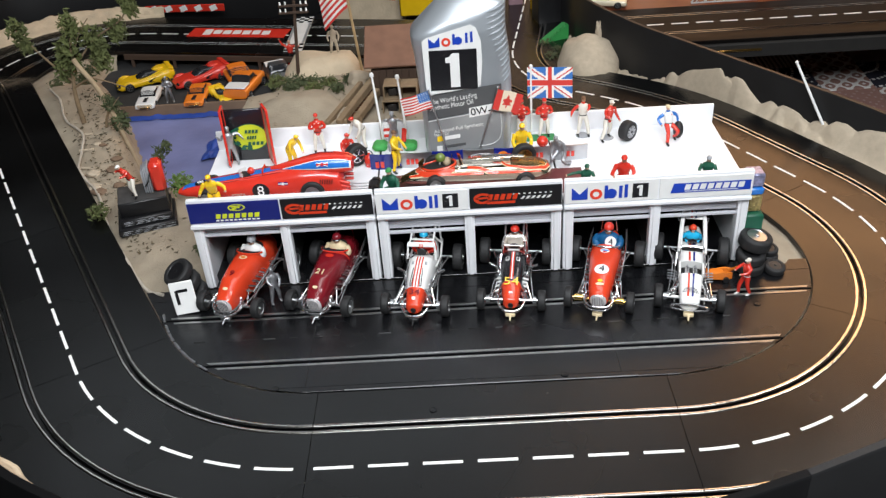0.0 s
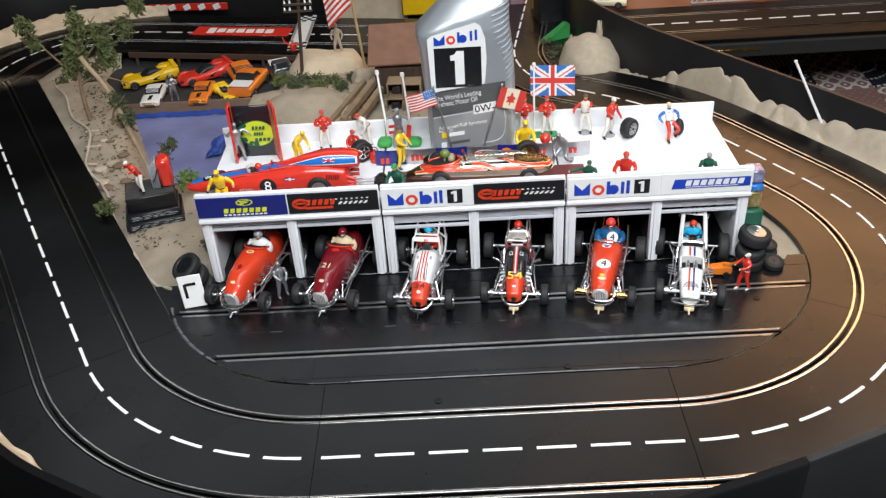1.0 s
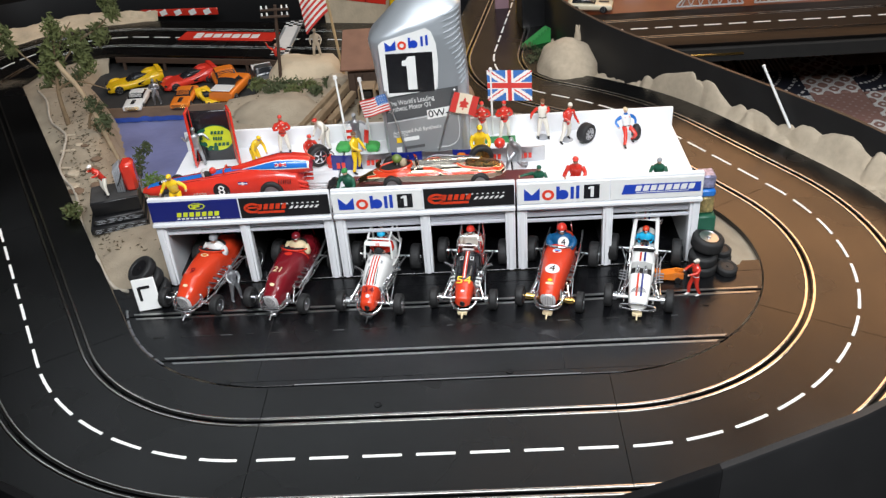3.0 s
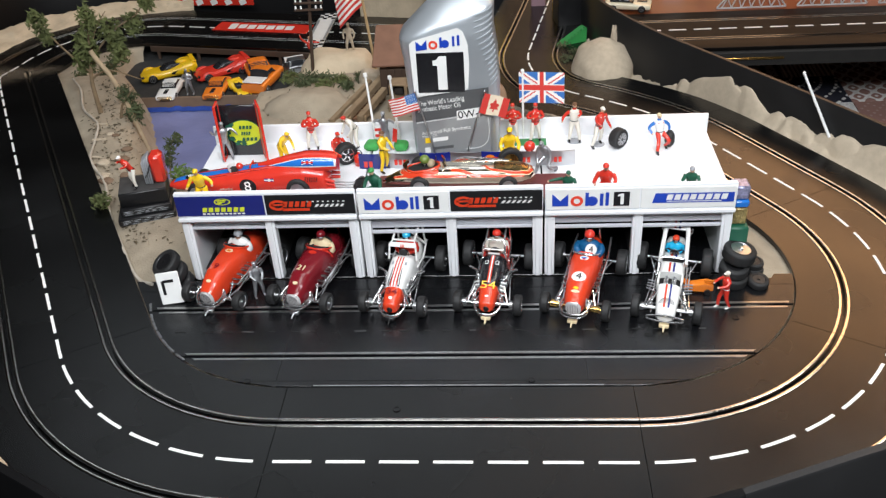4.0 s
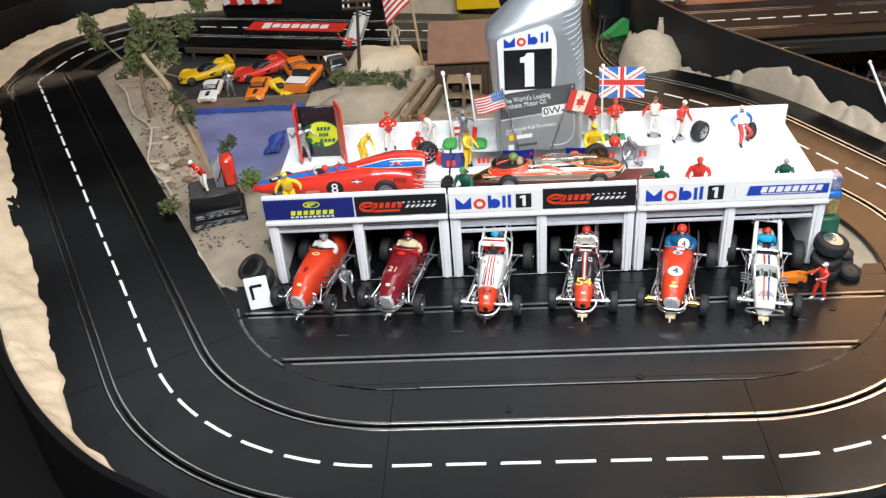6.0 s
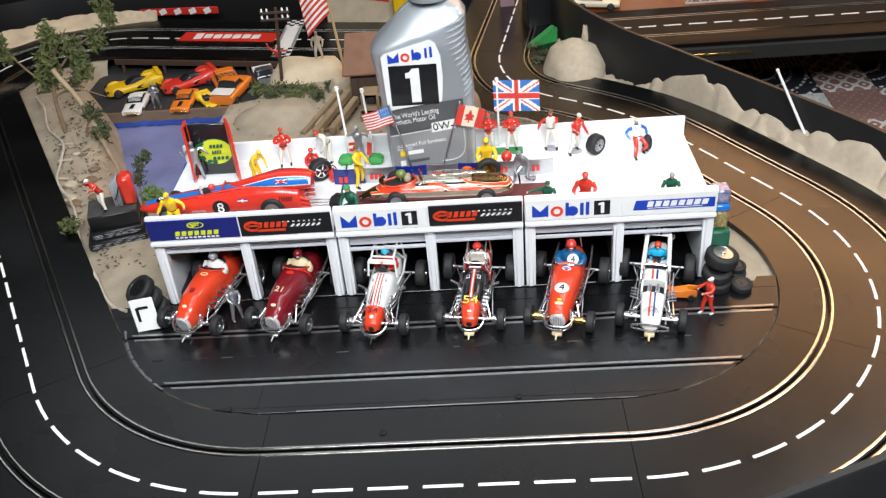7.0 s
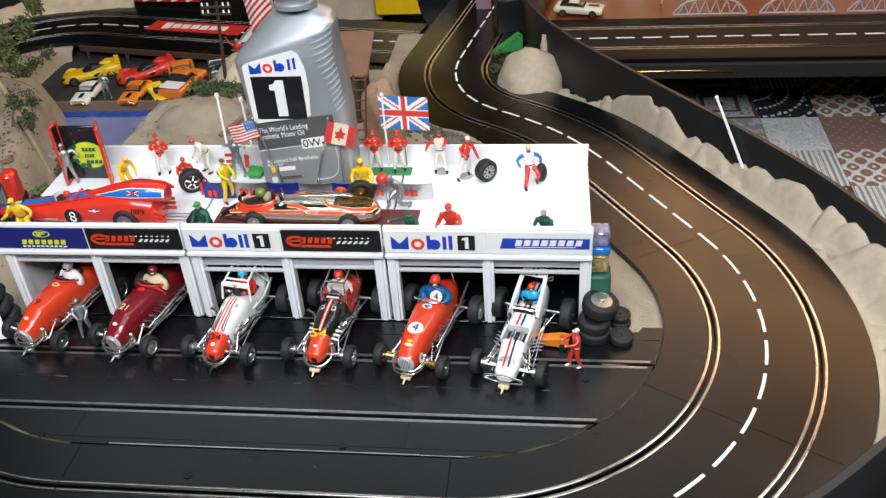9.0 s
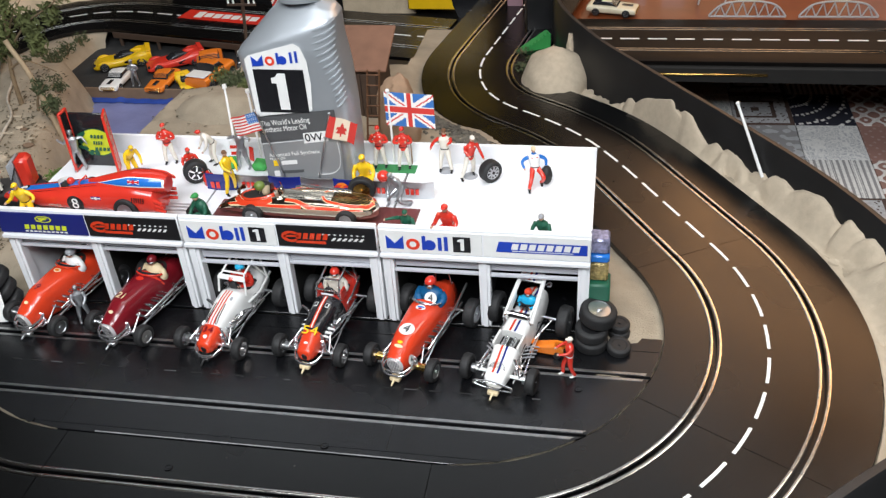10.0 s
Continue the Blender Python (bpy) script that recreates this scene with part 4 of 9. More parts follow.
def driver(parent, c, suit, helmet, s=1.0, number="", tucked=False):
    """A seated plain driver shape: torso, bent arms, face, goggles, helmet, wheel in front."""
    bm = bmesh.new()
    x, y, z = c
    loops = []
    for h, a, b, f in ((0, 0.0062, 0.005, 0.0), (0.004, 0.0072, 0.0055, -0.0002), (0.0085, 0.0086, 0.0054, 0.0004), (0.0115, 0.0082, 0.0046, 0.0009), (0.0132, 0.0052, 0.0036, 0.0009), (0.0145, 0.0026, 0.0026, 0.0006)):
        loops.append([(x + a * s * math.cos(t), y + f * s + b * s * math.sin(t), z + h * s) for t in [2 * math.pi * i / 18 for i in range(18)]])
    rings(bm, loops)
    if tucked:
        for sx in (-1, 1):
            tube(bm, smooth_path([(x + sx * 0.0078 * s, y + 0.0006 * s, z + 0.0108 * s), (x + sx * 0.0098 * s, y - 0.0008 * s, z + 0.0066 * s), (x + sx * 0.0072 * s, y - 0.0046 * s, z + 0.0036 * s)], 4), [0.0027 * s] * 9, 9)
    else:
        for sx in (-1, 1):
            tube(bm, smooth_path([(x + sx * 0.0076 * s, y + 0.0006 * s, z + 0.0112 * s), (x + sx * 0.0096 * s, y - 0.003 * s, z + 0.0055 * s), (x + sx * 0.0042 * s, y - 0.0112 * s, z + 0.0072 * s)], 4), [0.0022 * s, 0.0023 * s, 0.0021 * s, 0.002 * s, 0.0019 * s, 0.0018 * s, 0.0016 * s, 0.0015 * s, 0.0014 * s], 9)
            ball(bm, (x + sx * 0.0038 * s, y - 0.0118 * s, z + 0.0074 * s), 0.0016 * s, (1.1, 1, 1), 8, 1)
    for v in bm.verts:
        v.co += Vector((noise.noise(v.co * 380), noise.noise(v.co * 380 + Vector((5, 0, 0))), 0)) * 0.0005
    ball(bm, (x, y - 0.0008 * s, z + 0.0174 * s), 0.0033 * s, (0.88, 1, 1.1), 12, 1)
    ball(bm, (x, y - 0.0042 * s, z + 0.0171 * s), 0.0007 * s, (0.8, 1, 1), 6, 1)
    ball(bm, (x, y + 0.0005 * s, z + 0.0191 * s), 0.0043 * s, (0.95, 1.08, 0.94), 16, 2)
    tube(bm, [(x + 0.0034 * s * math.sin(a), y - 0.0009 * s - 0.0033 * s * math.cos(a), z + 0.0183 * s) for a in [-1.3 + 0.26 * i for i in range(11)]], 0.0008 * s, 6, 3)
    if not tucked:
        lathe(bm, [(0.0046 * s, -0.0005), (0.0051 * s, 0), (0.0046 * s, 0.0005)], (x, y - 0.0128 * s, z + 0.0078 * s), "y", 18, 3)
    ob = link("driver_figure", bm, [suit, SKIN, helmet, BLACK], parent, smooth=50)
    if number:
        bm = bmesh.new()
        cx, cz = x + 0.0034, z + 0.0096 * s
        lathe(bm, [(0.0001, -0.0004), (0.0062, -0.0004), (0.0064, 0), (0.0062, 0.0004)], seg=22)
        bm.transform(pose(cx, y - 0.0058 * s, cz, 66, 0, 10))
        ro = part("roundel", bm, WHITE, ob, "white number roundel")
        writing("race_number", number, 0.0105, pose(cx, y - 0.0058 * s, cz, 66, 0, 10) @ pose(0, 0, 0.0008), BLACK, ro)
    return ob


ROADSTER = [(-0.0245, 0.0048, 0.0122, 0.0212), (-0.0225, 0.007, 0.0102, 0.0248), (-0.018, 0.0088, 0.0086, 0.0278), (-0.008, 0.0104, 0.0068, 0.0303), (0.012, 0.0122, 0.0055, 0.0325), (0.034, 0.0139, 0.005, 0.0345), (0.05, 0.015, 0.005, 0.0356), (0.06, 0.015, 0.005, 0.034), (0.082, 0.0138, 0.006, 0.034), (0.094, 0.011, 0.007, 0.0325), (0.106, 0.0066, 0.009, 0.0275), (0.115, 0.002, 0.0125, 0.0195)]
SPRINT = [(-0.0235, 0.0048, 0.0095, 0.018), (-0.0215, 0.0068, 0.008, 0.0205), (-0.014, 0.0078, 0.0065, 0.023), (0.004, 0.0092, 0.0055, 0.026), (0.024, 0.0112, 0.005, 0.0295), (0.04, 0.0122, 0.005, 0.032), (0.05, 0.0124, 0.005, 0.0325), (0.066, 0.0122, 0.005, 0.026), (0.082, 0.0118, 0.006, 0.026), (0.1, 0.0085, 0.008, 0.028), (0.112, 0.003, 0.013, 0.022)]
WEDGE = [(-0.026, 0.0062, 0.008, 0.0175), (-0.0235, 0.0082, 0.0068, 0.02), (-0.01, 0.0092, 0.0055, 0.0232), (0.012, 0.0105, 0.005, 0.0262), (0.034, 0.0112, 0.005, 0.0288), (0.05, 0.0114, 0.005, 0.029), (0.07, 0.0112, 0.005, 0.027), (0.09, 0.0108, 0.006, 0.028), (0.108, 0.0085, 0.008, 0.027), (0.114, 0.005, 0.011, 0.022)]


def running_gear(car, front_x, rear_x, fr, rr, rim, axle=M_CHROME, wb=0.078, fy=-0.011):
    for sx in (-1, 1):
        wheel(car, (sx * front_x, fy, fr), fr, 0.0088, rim, 0)
        wheel(car, (sx * rear_x, wb, rr), rr, 0.0116, rim, 0)
    bm = bmesh.new()
    cyl(bm, (-front_x, fy, fr), (front_x, fy, fr), 0.0017, seg=10)
    part("front_axle", bm, axle, car, "bright front axle")
    bm = bmesh.new()
    cyl(bm, (-rear_x, wb, rr), (rear_x, wb, rr), 0.0014, seg=10)
    part("rear_axle", bm, M_ALU, car)
    for sx in (-1, 1):
        bm = bmesh.new()
        tube(bm, [(sx * front_x * 0.72, fy + 0.001, fr), (sx * 0.0195, 0.03, fr + 0.001), (sx * 0.0195, wb - 0.012, rr)], 0.0008, 6)
        tube(bm, [(sx * front_x * 0.66, fy - 0.001, fr + 0.002), (sx * 0.0155, 0.012, fr + 0.007)], 0.0007, 6)
        part("radius_rod", bm, M_CHROME, car)
        bm = bmesh.new()
        tube(bm, [(sx * 0.015, wb - 0.016, 0.021), (sx * rear_x * 0.72, wb - 0.003, rr + 0.002), (sx * 0.016, wb - 0.032, 0.013), (sx * 0.015, wb - 0.016, 0.021)], 0.0009, 6)
        part("rear_strut", bm, M_CHROME, car)


def front_detail(car, x, fy=-0.011):
    """Coil springs, dampers and steering links round the front axle."""
    for sx in (-1, 1):
        bm = bmesh.new()
        tube(bm, [(sx * (x + 0.0018 * math.cos(q)), fy + 0.003 + 0.0018 * math.sin(q), 0.0125 + 0.00045 * q) for q in [0.8 * i for i in range(28)]], 0.0005, 5)
        part("coil_spring", bm, M_CHROME, car)
        bm = bmesh.new()
        cyl(bm, (sx * (x + 0.004), fy, 0.0125), (sx * (x - 0.004), fy + 0.012, 0.0235), 0.0013, 0.0016, 9)
        part("damper", bm, M_CHROME, car)
        bm = bmesh.new()
        tube(bm, [(sx * 0.026, fy + 0.003, 0.0125), (sx * 0.012, fy + 0.016, 0.0165), (sx * 0.0135, fy + 0.04, 0.02)], 0.0007, 6)
        part("steering_link", bm, M_CHROME, car)
        bm = bmesh.new()
        lathe(bm, [(0.001, -0.002), (0.0042, -0.0018), (0.0042, 0.0018), (0.001, 0.002)], (sx * 0.0255, fy, 0.0122), "x", 14)
        part("brake_disc", bm, M_ALU, car)


def bumper(car, rows, r=0.001, material=M_CHROME):
    for pts in rows:
        bm = bmesh.new()
        tube(bm, [Vector((p.x * 1.14, p.y, p.z)) for p in smooth_path(pts, 6)], r, 7)
        part("bumper_bar", bm, material, car, "chrome bumper tube")


def guide(car, material=CREAM, y=-0.024):
    bm = bmesh.new()
    box(bm, (0, y - 0.001, 0.0032), (0.0105, 0.007, 0.0042), 0.0008)
    part("guide_block", bm, material, car, "pale slot guide block")
    bm = bmesh.new()
    cyl(bm, (0, y - 0.004, 0.0035), (0, y - 0.0105, 0.0012), 0.0013, 0.0008, 8)
    part("guide_pin", bm, material, car, "pale slot guide pin")


def roadster(label, m, colour, number, suit, helmet, num_mat, rim, roundel=None, guide_mat=M_ALU, axle=M_CHROME, num_size=0.012):
    car = thing("roadster_car", label, "race car", "race cars in front of the garages", m=m)
    sh = Shell(wider(ROADSTER, 1.17), 2.8)
    part("body", sh.mesh(-0.0218, 0.115), colour, car, smooth=45)
    part("nose_cap", sh.mesh(-0.0245, -0.0218), M_NOSE, car, "silver ribbed nose cap")
    bm = bmesh.new()
    rings(bm, [[(0.0068 * math.cos(t), -0.0242 + d, 0.0178 + 0.0072 * math.sin(t)) for t in [2 * math.pi * i / 22 for i in range(22)]] for d in (0.002, -0.0006)])
    g = part("grille", bm, M_NOSE, car, "silver grille")
    for k in range(7):
        gx = -0.0054 + k * 0.0018
        part("grille_slot", sh.strip(gx - 0.00022, gx + 0.00022, -0.0242, -0.0219, 4, 0.0003), BLACK, g)
        bm = bmesh.new()
        hz = 0.0072 / 0.0068 * math.sqrt(max(0.0067 ** 2 - gx ** 2, 1e-6))
        tube(bm, [(gx, -0.0249, 0.0178 - hz * 0.85), (gx, -0.0249, 0.0178 + hz * 0.85)], 0.0003, 5)
        part("grille_slot", bm, BLACK, g)
    # cockpit opening with a bright rim
    bm = bmesh.new()
    rings(bm, [[(0.0125 * math.cos(t), 0.068 + 0.0135 * math.sin(t), sh.top(0.0125 * math.cos(t), 0.068 + 0.0135 * math.sin(t), lf)) for t in [2 * math.pi * i / 24 for i in range(24)]] for lf in (-0.004, 0.0006)])
    part("cockpit", bm, M_DARK, car, "dark cockpit opening")
    bm = bmesh.new()
    tube(bm, [(0.0152 * math.cos(t), 0.062 - 0.012 * math.sin(t), 0.0335 + 0.0035 * math.sin(t)) for t in [math.pi * i / 14 for i in range(15)]], 0.0011, 7)
    part("cockpit_rim", bm, M_CHROME if roundel else (RED if colour is MAROON else colour), car)
    # rolled lip of the cowl
    bm = bmesh.new()
    lip = [[(k * 0.0175 * math.cos(t), yy, 0.0185 + hh * math.sin(t) ** 0.75) for t in [math.pi * (0.08 + 0.84 * i / 18) for i in range(19)]] for yy, k, hh in ((0.0505, 0.985, 0.0174), (0.0552, 1.02, 0.0188), (0.0568, 1.02, 0.0186), (0.0568, 0.95, 0.017))]
    rings(bm, lip, closed=False, cap=False)
    part("cowl", bm, RED if colour is MAROON else colour, car)
    # fuel lines along the flanks
    for sx in (-1, 1):
        bm = bmesh.new()
        for k in range(4):
            tube(bm, smooth_path([(sx * 0.0168, 0.012 + k * 0.011, 0.0228), (sx * 0.0198, 0.015 + k * 0.011, 0.0212), (sx * 0.0192, 0.018 + k * 0.011, 0.0168)], 3), 0.00045, 5)
        part("fuel_line", bm, M_CHROME, car)
    bm = bmesh.new()
    ws = [(0.0146 * math.cos(t), 0.058 - 0.007 * math.sin(t), 0.0345 + 0.0032 * math.sin(t)) for t in [math.pi * i / 14 for i in range(15)]]
    if roundel:
        tube(bm, ws, 0.0009, 7)
        part("screen_rim", bm, M_CHROME, car, "bright rim of the cockpit")
    else:
        rings(bm, [ws, [(x * 0.98, y + 0.001, z + 0.0018) for x, y, z in ws], [(x * 0.97, y + 0.0016, z + 0.0018) for x, y, z in ws], [(x * 0.98, y + 0.0008, z) for x, y, z in ws]], closed=False, cap=False)
        part("windscreen", bm, GLASS, car, "clear curved windscreen")
    driver(car, (0.0015, 0.0665, 0.0258) if roundel else (0.0022, 0.0655, 0.0222), suit, helmet, 1.42 if roundel else 1.3, number if roundel else "", True)
    running_gear(car, 0.033, 0.0365, 0.0116, 0.0152, rim, axle)
    bumper(car, ([(-0.0115, -0.008, 0.013), (-0.0125, -0.02, 0.0122), (-0.0085, -0.0285, 0.0115), (0, -0.0305, 0.011), (0.0085, -0.0285, 0.0115), (0.0125, -0.02, 0.0122), (0.0115, -0.008, 0.013)], [(-0.0115, -0.006, 0.018), (-0.0132, -0.018, 0.0168), (-0.009, -0.0275, 0.0152), (0, -0.0295, 0.0148), (0.009, -0.0275, 0.0152), (0.0132, -0.018, 0.0168), (0.0115, -0.006, 0.018)]))
    # coil springs, frame rails and mirror
    for sx in (-1, 1):
        bm = bmesh.new()
        tube(bm, [(sx * (0.0165 + 0.0018 * math.cos(q)), -0.011 + 0.0018 * math.sin(q), 0.0125 + 0.0009 * q / 2) for q in [0.8 * i for i in range(28)]], 0.0005, 5)
        part("coil_spring", bm, M_CHROME, car)
        bm = bmesh.new()
        tube(bm, [(sx * 0.0125, -0.016, 0.0085), (sx * 0.0165, 0.01, 0.0085), (sx * 0.0185, 0.05, 0.009), (sx * 0.0175, 0.095, 0.011)], 0.001, 7)
        part("frame_rail", bm, M_CHROME, car)
        bm = bmesh.new()
        for k in range(3):
            y = 0.02 + k * 0.018
            tube(bm, [(sx * 0.0165, y, 0.009), (sx * 0.0172, y + 0.008, 0.019)], 0.0007, 6)
        part("frame_brace", bm, M_CHROME, car)
    # side plumbing
    for sx in (-1, 1):
        bm = bmesh.new()
        tube(bm, [(sx * 0.0187, 0.012, 0.014), (sx * 0.0197, 0.04, 0.016), (sx * 0.0212, 0.075, 0.02), (sx * 0.0192, 0.11, 0.0245)], 0.0013, 8)
        part("exhaust_pipe", bm, M_CHROME, car)
        for k in range(5):
            bm = bmesh.new()
            tube(bm, [(sx * 0.0145, 0.008 + k * 0.008, 0.019 + 0.0008 * k), (sx * 0.018, 0.009 + k * 0.008, 0.0182 + 0.0008 * k), (sx * 0.0194, 0.012 + k * 0.008, 0.0162 + 0.0006 * k)], 0.0009, 6)
            part("header_pipe", bm, M_PITRAIL, car)
    bm = bmesh.new()
    tube(bm, [(-0.009, 0.098, 0.03), (-0.0075, 0.096, 0.045), (0.0075, 0.096, 0.045), (0.009, 0.098, 0.03)], 0.0009, 7)
    part("roll_bar", bm, M_CHROME if colour is ORANGERED else colour, car)
    if roundel:
        ro = part("roundel", sh.spot(0, 0.014, 0.0078), WHITE, car, "white number roundel")
        sh.text(ro, number, 0, 0.014, 0.0135, BLACK)
        bm = bmesh.new()
        bmesh.ops.create_circle(bm, cap_ends=True, radius=0.0052, segments=20, matrix=pose(0.0128, -0.012, 0.0195, 0, 82, 0))
        r2 = part("roundel", bm, WHITE, car)
        writing("race_number", number, 0.008, pose(0.0133, -0.012, 0.0195, 90, 0, 82), BLACK, r2)
        bm = bmesh.new()
        part("badge", sh.spot(0, 0.0455, 0.005, ry=0.0036), WHITE, car)
        part("badge_centre", sh.spot(0, 0.046, 0.0042, 0.0008, ry=0.0012), BLUE, car)
        part("badge_centre", sh.spot(0, 0.0436, 0.0022, 0.0008, ry=0.0012), RED, car)
        part("badge", sh.spot(0, -0.009, 0.0045, ry=0.002), CREAM, car)
        part("badge", sh.spot(0, -0.004, 0.0028, ry=0.002), YELLOW, car)
        bm.free()
    else:
        sh.text(car, number, 0, 0.016, num_size, num_mat)
        part("badge", sh.spot(0, 0.045, 0.0048, ry=0.003), CREAM if colour is not MAROON else RED, car)
        part("badge", sh.spot(0, -0.008, 0.003, ry=0.0022), num_mat if colour is MAROON else CREAM, car)
        if colour is ORANGERED:
            part("badge_centre", sh.spot(0, 0.045, 0.0032, 0.0008, ry=0.0018), ORANGE, car)
    if axle is M_GOLD:
        for sx in (-1, 1):
            bm = bmesh.new()
            cyl(bm, (sx * 0.017, -0.011, 0.0122), (sx * 0.026, -0.011, 0.0122), 0.0036, 0.0042, 12)
            part("brake_drum", bm, M_GOLD, car, "brass brake drum")
    guide(car, guide_mat)
    raise_body(car, *((0.0072, 0.0085) if roundel else (0.0095, 0.0115)))
    return car


def sprint(label, m, scheme, number, suit, helmet):
    car = thing("sprint_car", label, "race car", "race cars in front of the garages", m=m)
    sh = Shell(wider(SPRINT, 1.18), 3.0)
    main = {"white": WHITE, "black": BLACK}[scheme]
    nose_end = 0.002 if scheme == "white" else 0.004
    part("nose", sh.mesh(-0.0235, nose_end), ORANGERED, car, "orange-red nose")
    part("hood", sh.mesh(nose_end, 0.051), main, car, smooth=45)
    part("tail", sh.mesh(0.051, 0.112), WHITE if scheme == "white" else RED, car)
    bm = bmesh.new()
    ball(bm, (0, -0.0225, 0.0132), 0.0032, (1.05, 0.8, 1.25), 14)
    part("air_intake", bm, M_BLACKP, car)
    if scheme == "white":
        for sx in (-0.0032, 0, 0.0032):
            part("stripe", sh.strip(sx - 0.0007, sx + 0.0007, 0.002, 0.049), ORANGERED, car)
        for sx in (-1, 1):
            bm = bmesh.new()
            pts = [(sx * u, y, sh.top(sx * u, y, 0.0006)) for u, y in ((0.0052, 0.03), (0.0058, 0.014), (0.0062, 0.006), (0.0052, 0.003), (0.0042, 0.008), (0.0035, 0.02))]
            tube(bm, smooth_path(pts, 4), 0.0004, 5)
            part("pinstripe", bm, BLACK, car)
            part("decal", sh.strip(sx * 0.0062, sx * 0.0085, 0.036, 0.041), SILVERP, car)
        sh.text(car, number, 0, -0.006, 0.011, MAROON, 0.0115)
        part("badge", sh.spot(0, -0.0145, 0.0022), WHITE, car)
    else:
        for sx, mt in ((-0.0014, ORANGERED), (0.0, WHITE), (0.0014, ORANGERED)):
            part("stripe", sh.strip(sx - 0.0006, sx + 0.0006, 0.006, 0.049), mt, car)
        for sx in (-1, 1):
            part("decal", sh.strip(sx * 0.004, sx * 0.0078, 0.034, 0.0395), WHITE, car)
            part("decal", sh.strip(sx * 0.0046, sx * 0.0072, 0.0348, 0.0387, lift=0.0007), BLACK, car)
        sh.text(car, number, 0, 0.0015, 0.0155, YELLOW, 0.0165)
        part("badge", sh.spot(0, -0.0135, 0.0022, ry=0.0014), WHITE, car)
        for sx in (-1, 1):
            for k in range(4):
                bm = bmesh.new()
                box(bm, (sx * (0.0138 + 0.0006 * k), 0.0045 + k * 0.0058, 0.0188 + 0.0005 * k), (0.0065, 0.003, 0.0012), 0.0004, rot=(0, sx * 24, sx * 16))
                part("header_flange", bm, WHITE if k < 3 else M_CHROME, car)
            bm = bmesh.new()
            box(bm, (sx * 0.0128, 0.06, 0.031), (0.0022, 0.012, 0.01), 0.0006)
            part("cockpit_side", bm, RED, car)
    driver(car, (0, 0.074, 0.022), suit, helmet, 1.25)
    bm = bmesh.new()
    box(bm, (0, 0.069, 0.024), (0.0205, 0.026, 0.006), 0.001)
    part("cockpit", bm, M_DARK, car, "dark cockpit opening")
    bm = bmesh.new()
    lathe(bm, [(0.0045, -0.0006), (0.0052, 0), (0.0045, 0.0006)], (0, 0.056, 0.034), "y", 18)
    part("steering_wheel", bm, M_BLACKP, car)
    # roll cage
    cm = WHITE if scheme == "white" else M_CHROME
    hz, cw = (0.047, 1.3) if scheme == "white" else (0.045, 1.05)
    for pts in ([(-0.0125, 0.051, 0.028), (-0.0115, 0.056, hz - 0.003), (-0.0095, 0.062, hz), (0.0095, 0.062, hz), (0.0115, 0.056, hz - 0.003), (0.0125, 0.051, 0.028)], [(-0.0125, 0.092, 0.022), (-0.0115, 0.09, hz + 0.005), (-0.009, 0.09, hz + 0.008), (0.009, 0.09, hz + 0.008), (0.0115, 0.09, hz + 0.005), (0.0125, 0.092, 0.022)], [(-0.0098, 0.062, hz), (-0.0098, 0.09, hz + 0.007)], [(0.0098, 0.062, hz), (0.0098, 0.09, hz + 0.007)], [(-0.0095, 0.09, hz + 0.006), (0.0125, 0.092, 0.024)], [(-0.012, 0.05, 0.02), (-0.0135, 0.07, 0.02), (-0.012, 0.1, 0.024)], [(0.012, 0.05, 0.02), (0.0135, 0.07, 0.02), (0.012, 0.1, 0.024)]):
        bm = bmesh.new()
        tube(bm, [(x * cw, y, z) for x, y, z in pts], 0.0012, 7)
        part("cage_tube", bm, cm, car)
    if scheme == "white":
        bm = bmesh.new()
        box(bm, (0, 0.0565, hz - 0.003), (0.0305, 0.0022, 0.0055), 0.0006, rot=(-30, 0, 0))
        v = part("visor_panel", bm, WHITE, car)
        for k in (-0.0016, 0, 0.0016):
            bm = bmesh.new()
            box(bm, (k, 0.0551, hz - 0.0036), (0.0009, 0.001, 0.0034), rot=(-30, 0, 0))
            part("stripe", bm, ORANGERED, v)
    else:
        bm = bmesh.new()
        box(bm, (0, 0.0515, 0.0335), (0.0135, 0.001, 0.0022), 0.0003)
        part("white_bar", bm, WHITE, car)
        bm = bmesh.new()
        tube(bm, [(-0.0125, 0.054, 0.026), (-0.0105, 0.05, 0.04), (0.0105, 0.05, 0.04), (0.0125, 0.054, 0.026)], 0.001, 7)
        part("cage_tube", bm, M_CHROME, car)
    running_gear(car, 0.033, 0.036, 0.0118, 0.0155, M_CHROME)
    bumper(car, ([(-0.0095, 0.0, 0.013), (-0.0125, -0.014, 0.0115), (-0.0085, -0.024, 0.009), (0, -0.027, 0.008), (0.0085, -0.024, 0.009), (0.0125, -0.014, 0.0115), (0.0095, 0.0, 0.013)], [(-0.0115, -0.012, 0.008), (-0.0075, -0.0235, 0.006), (0, -0.026, 0.0055), (0.0075, -0.0235, 0.006), (0.0115, -0.012, 0.008)]))
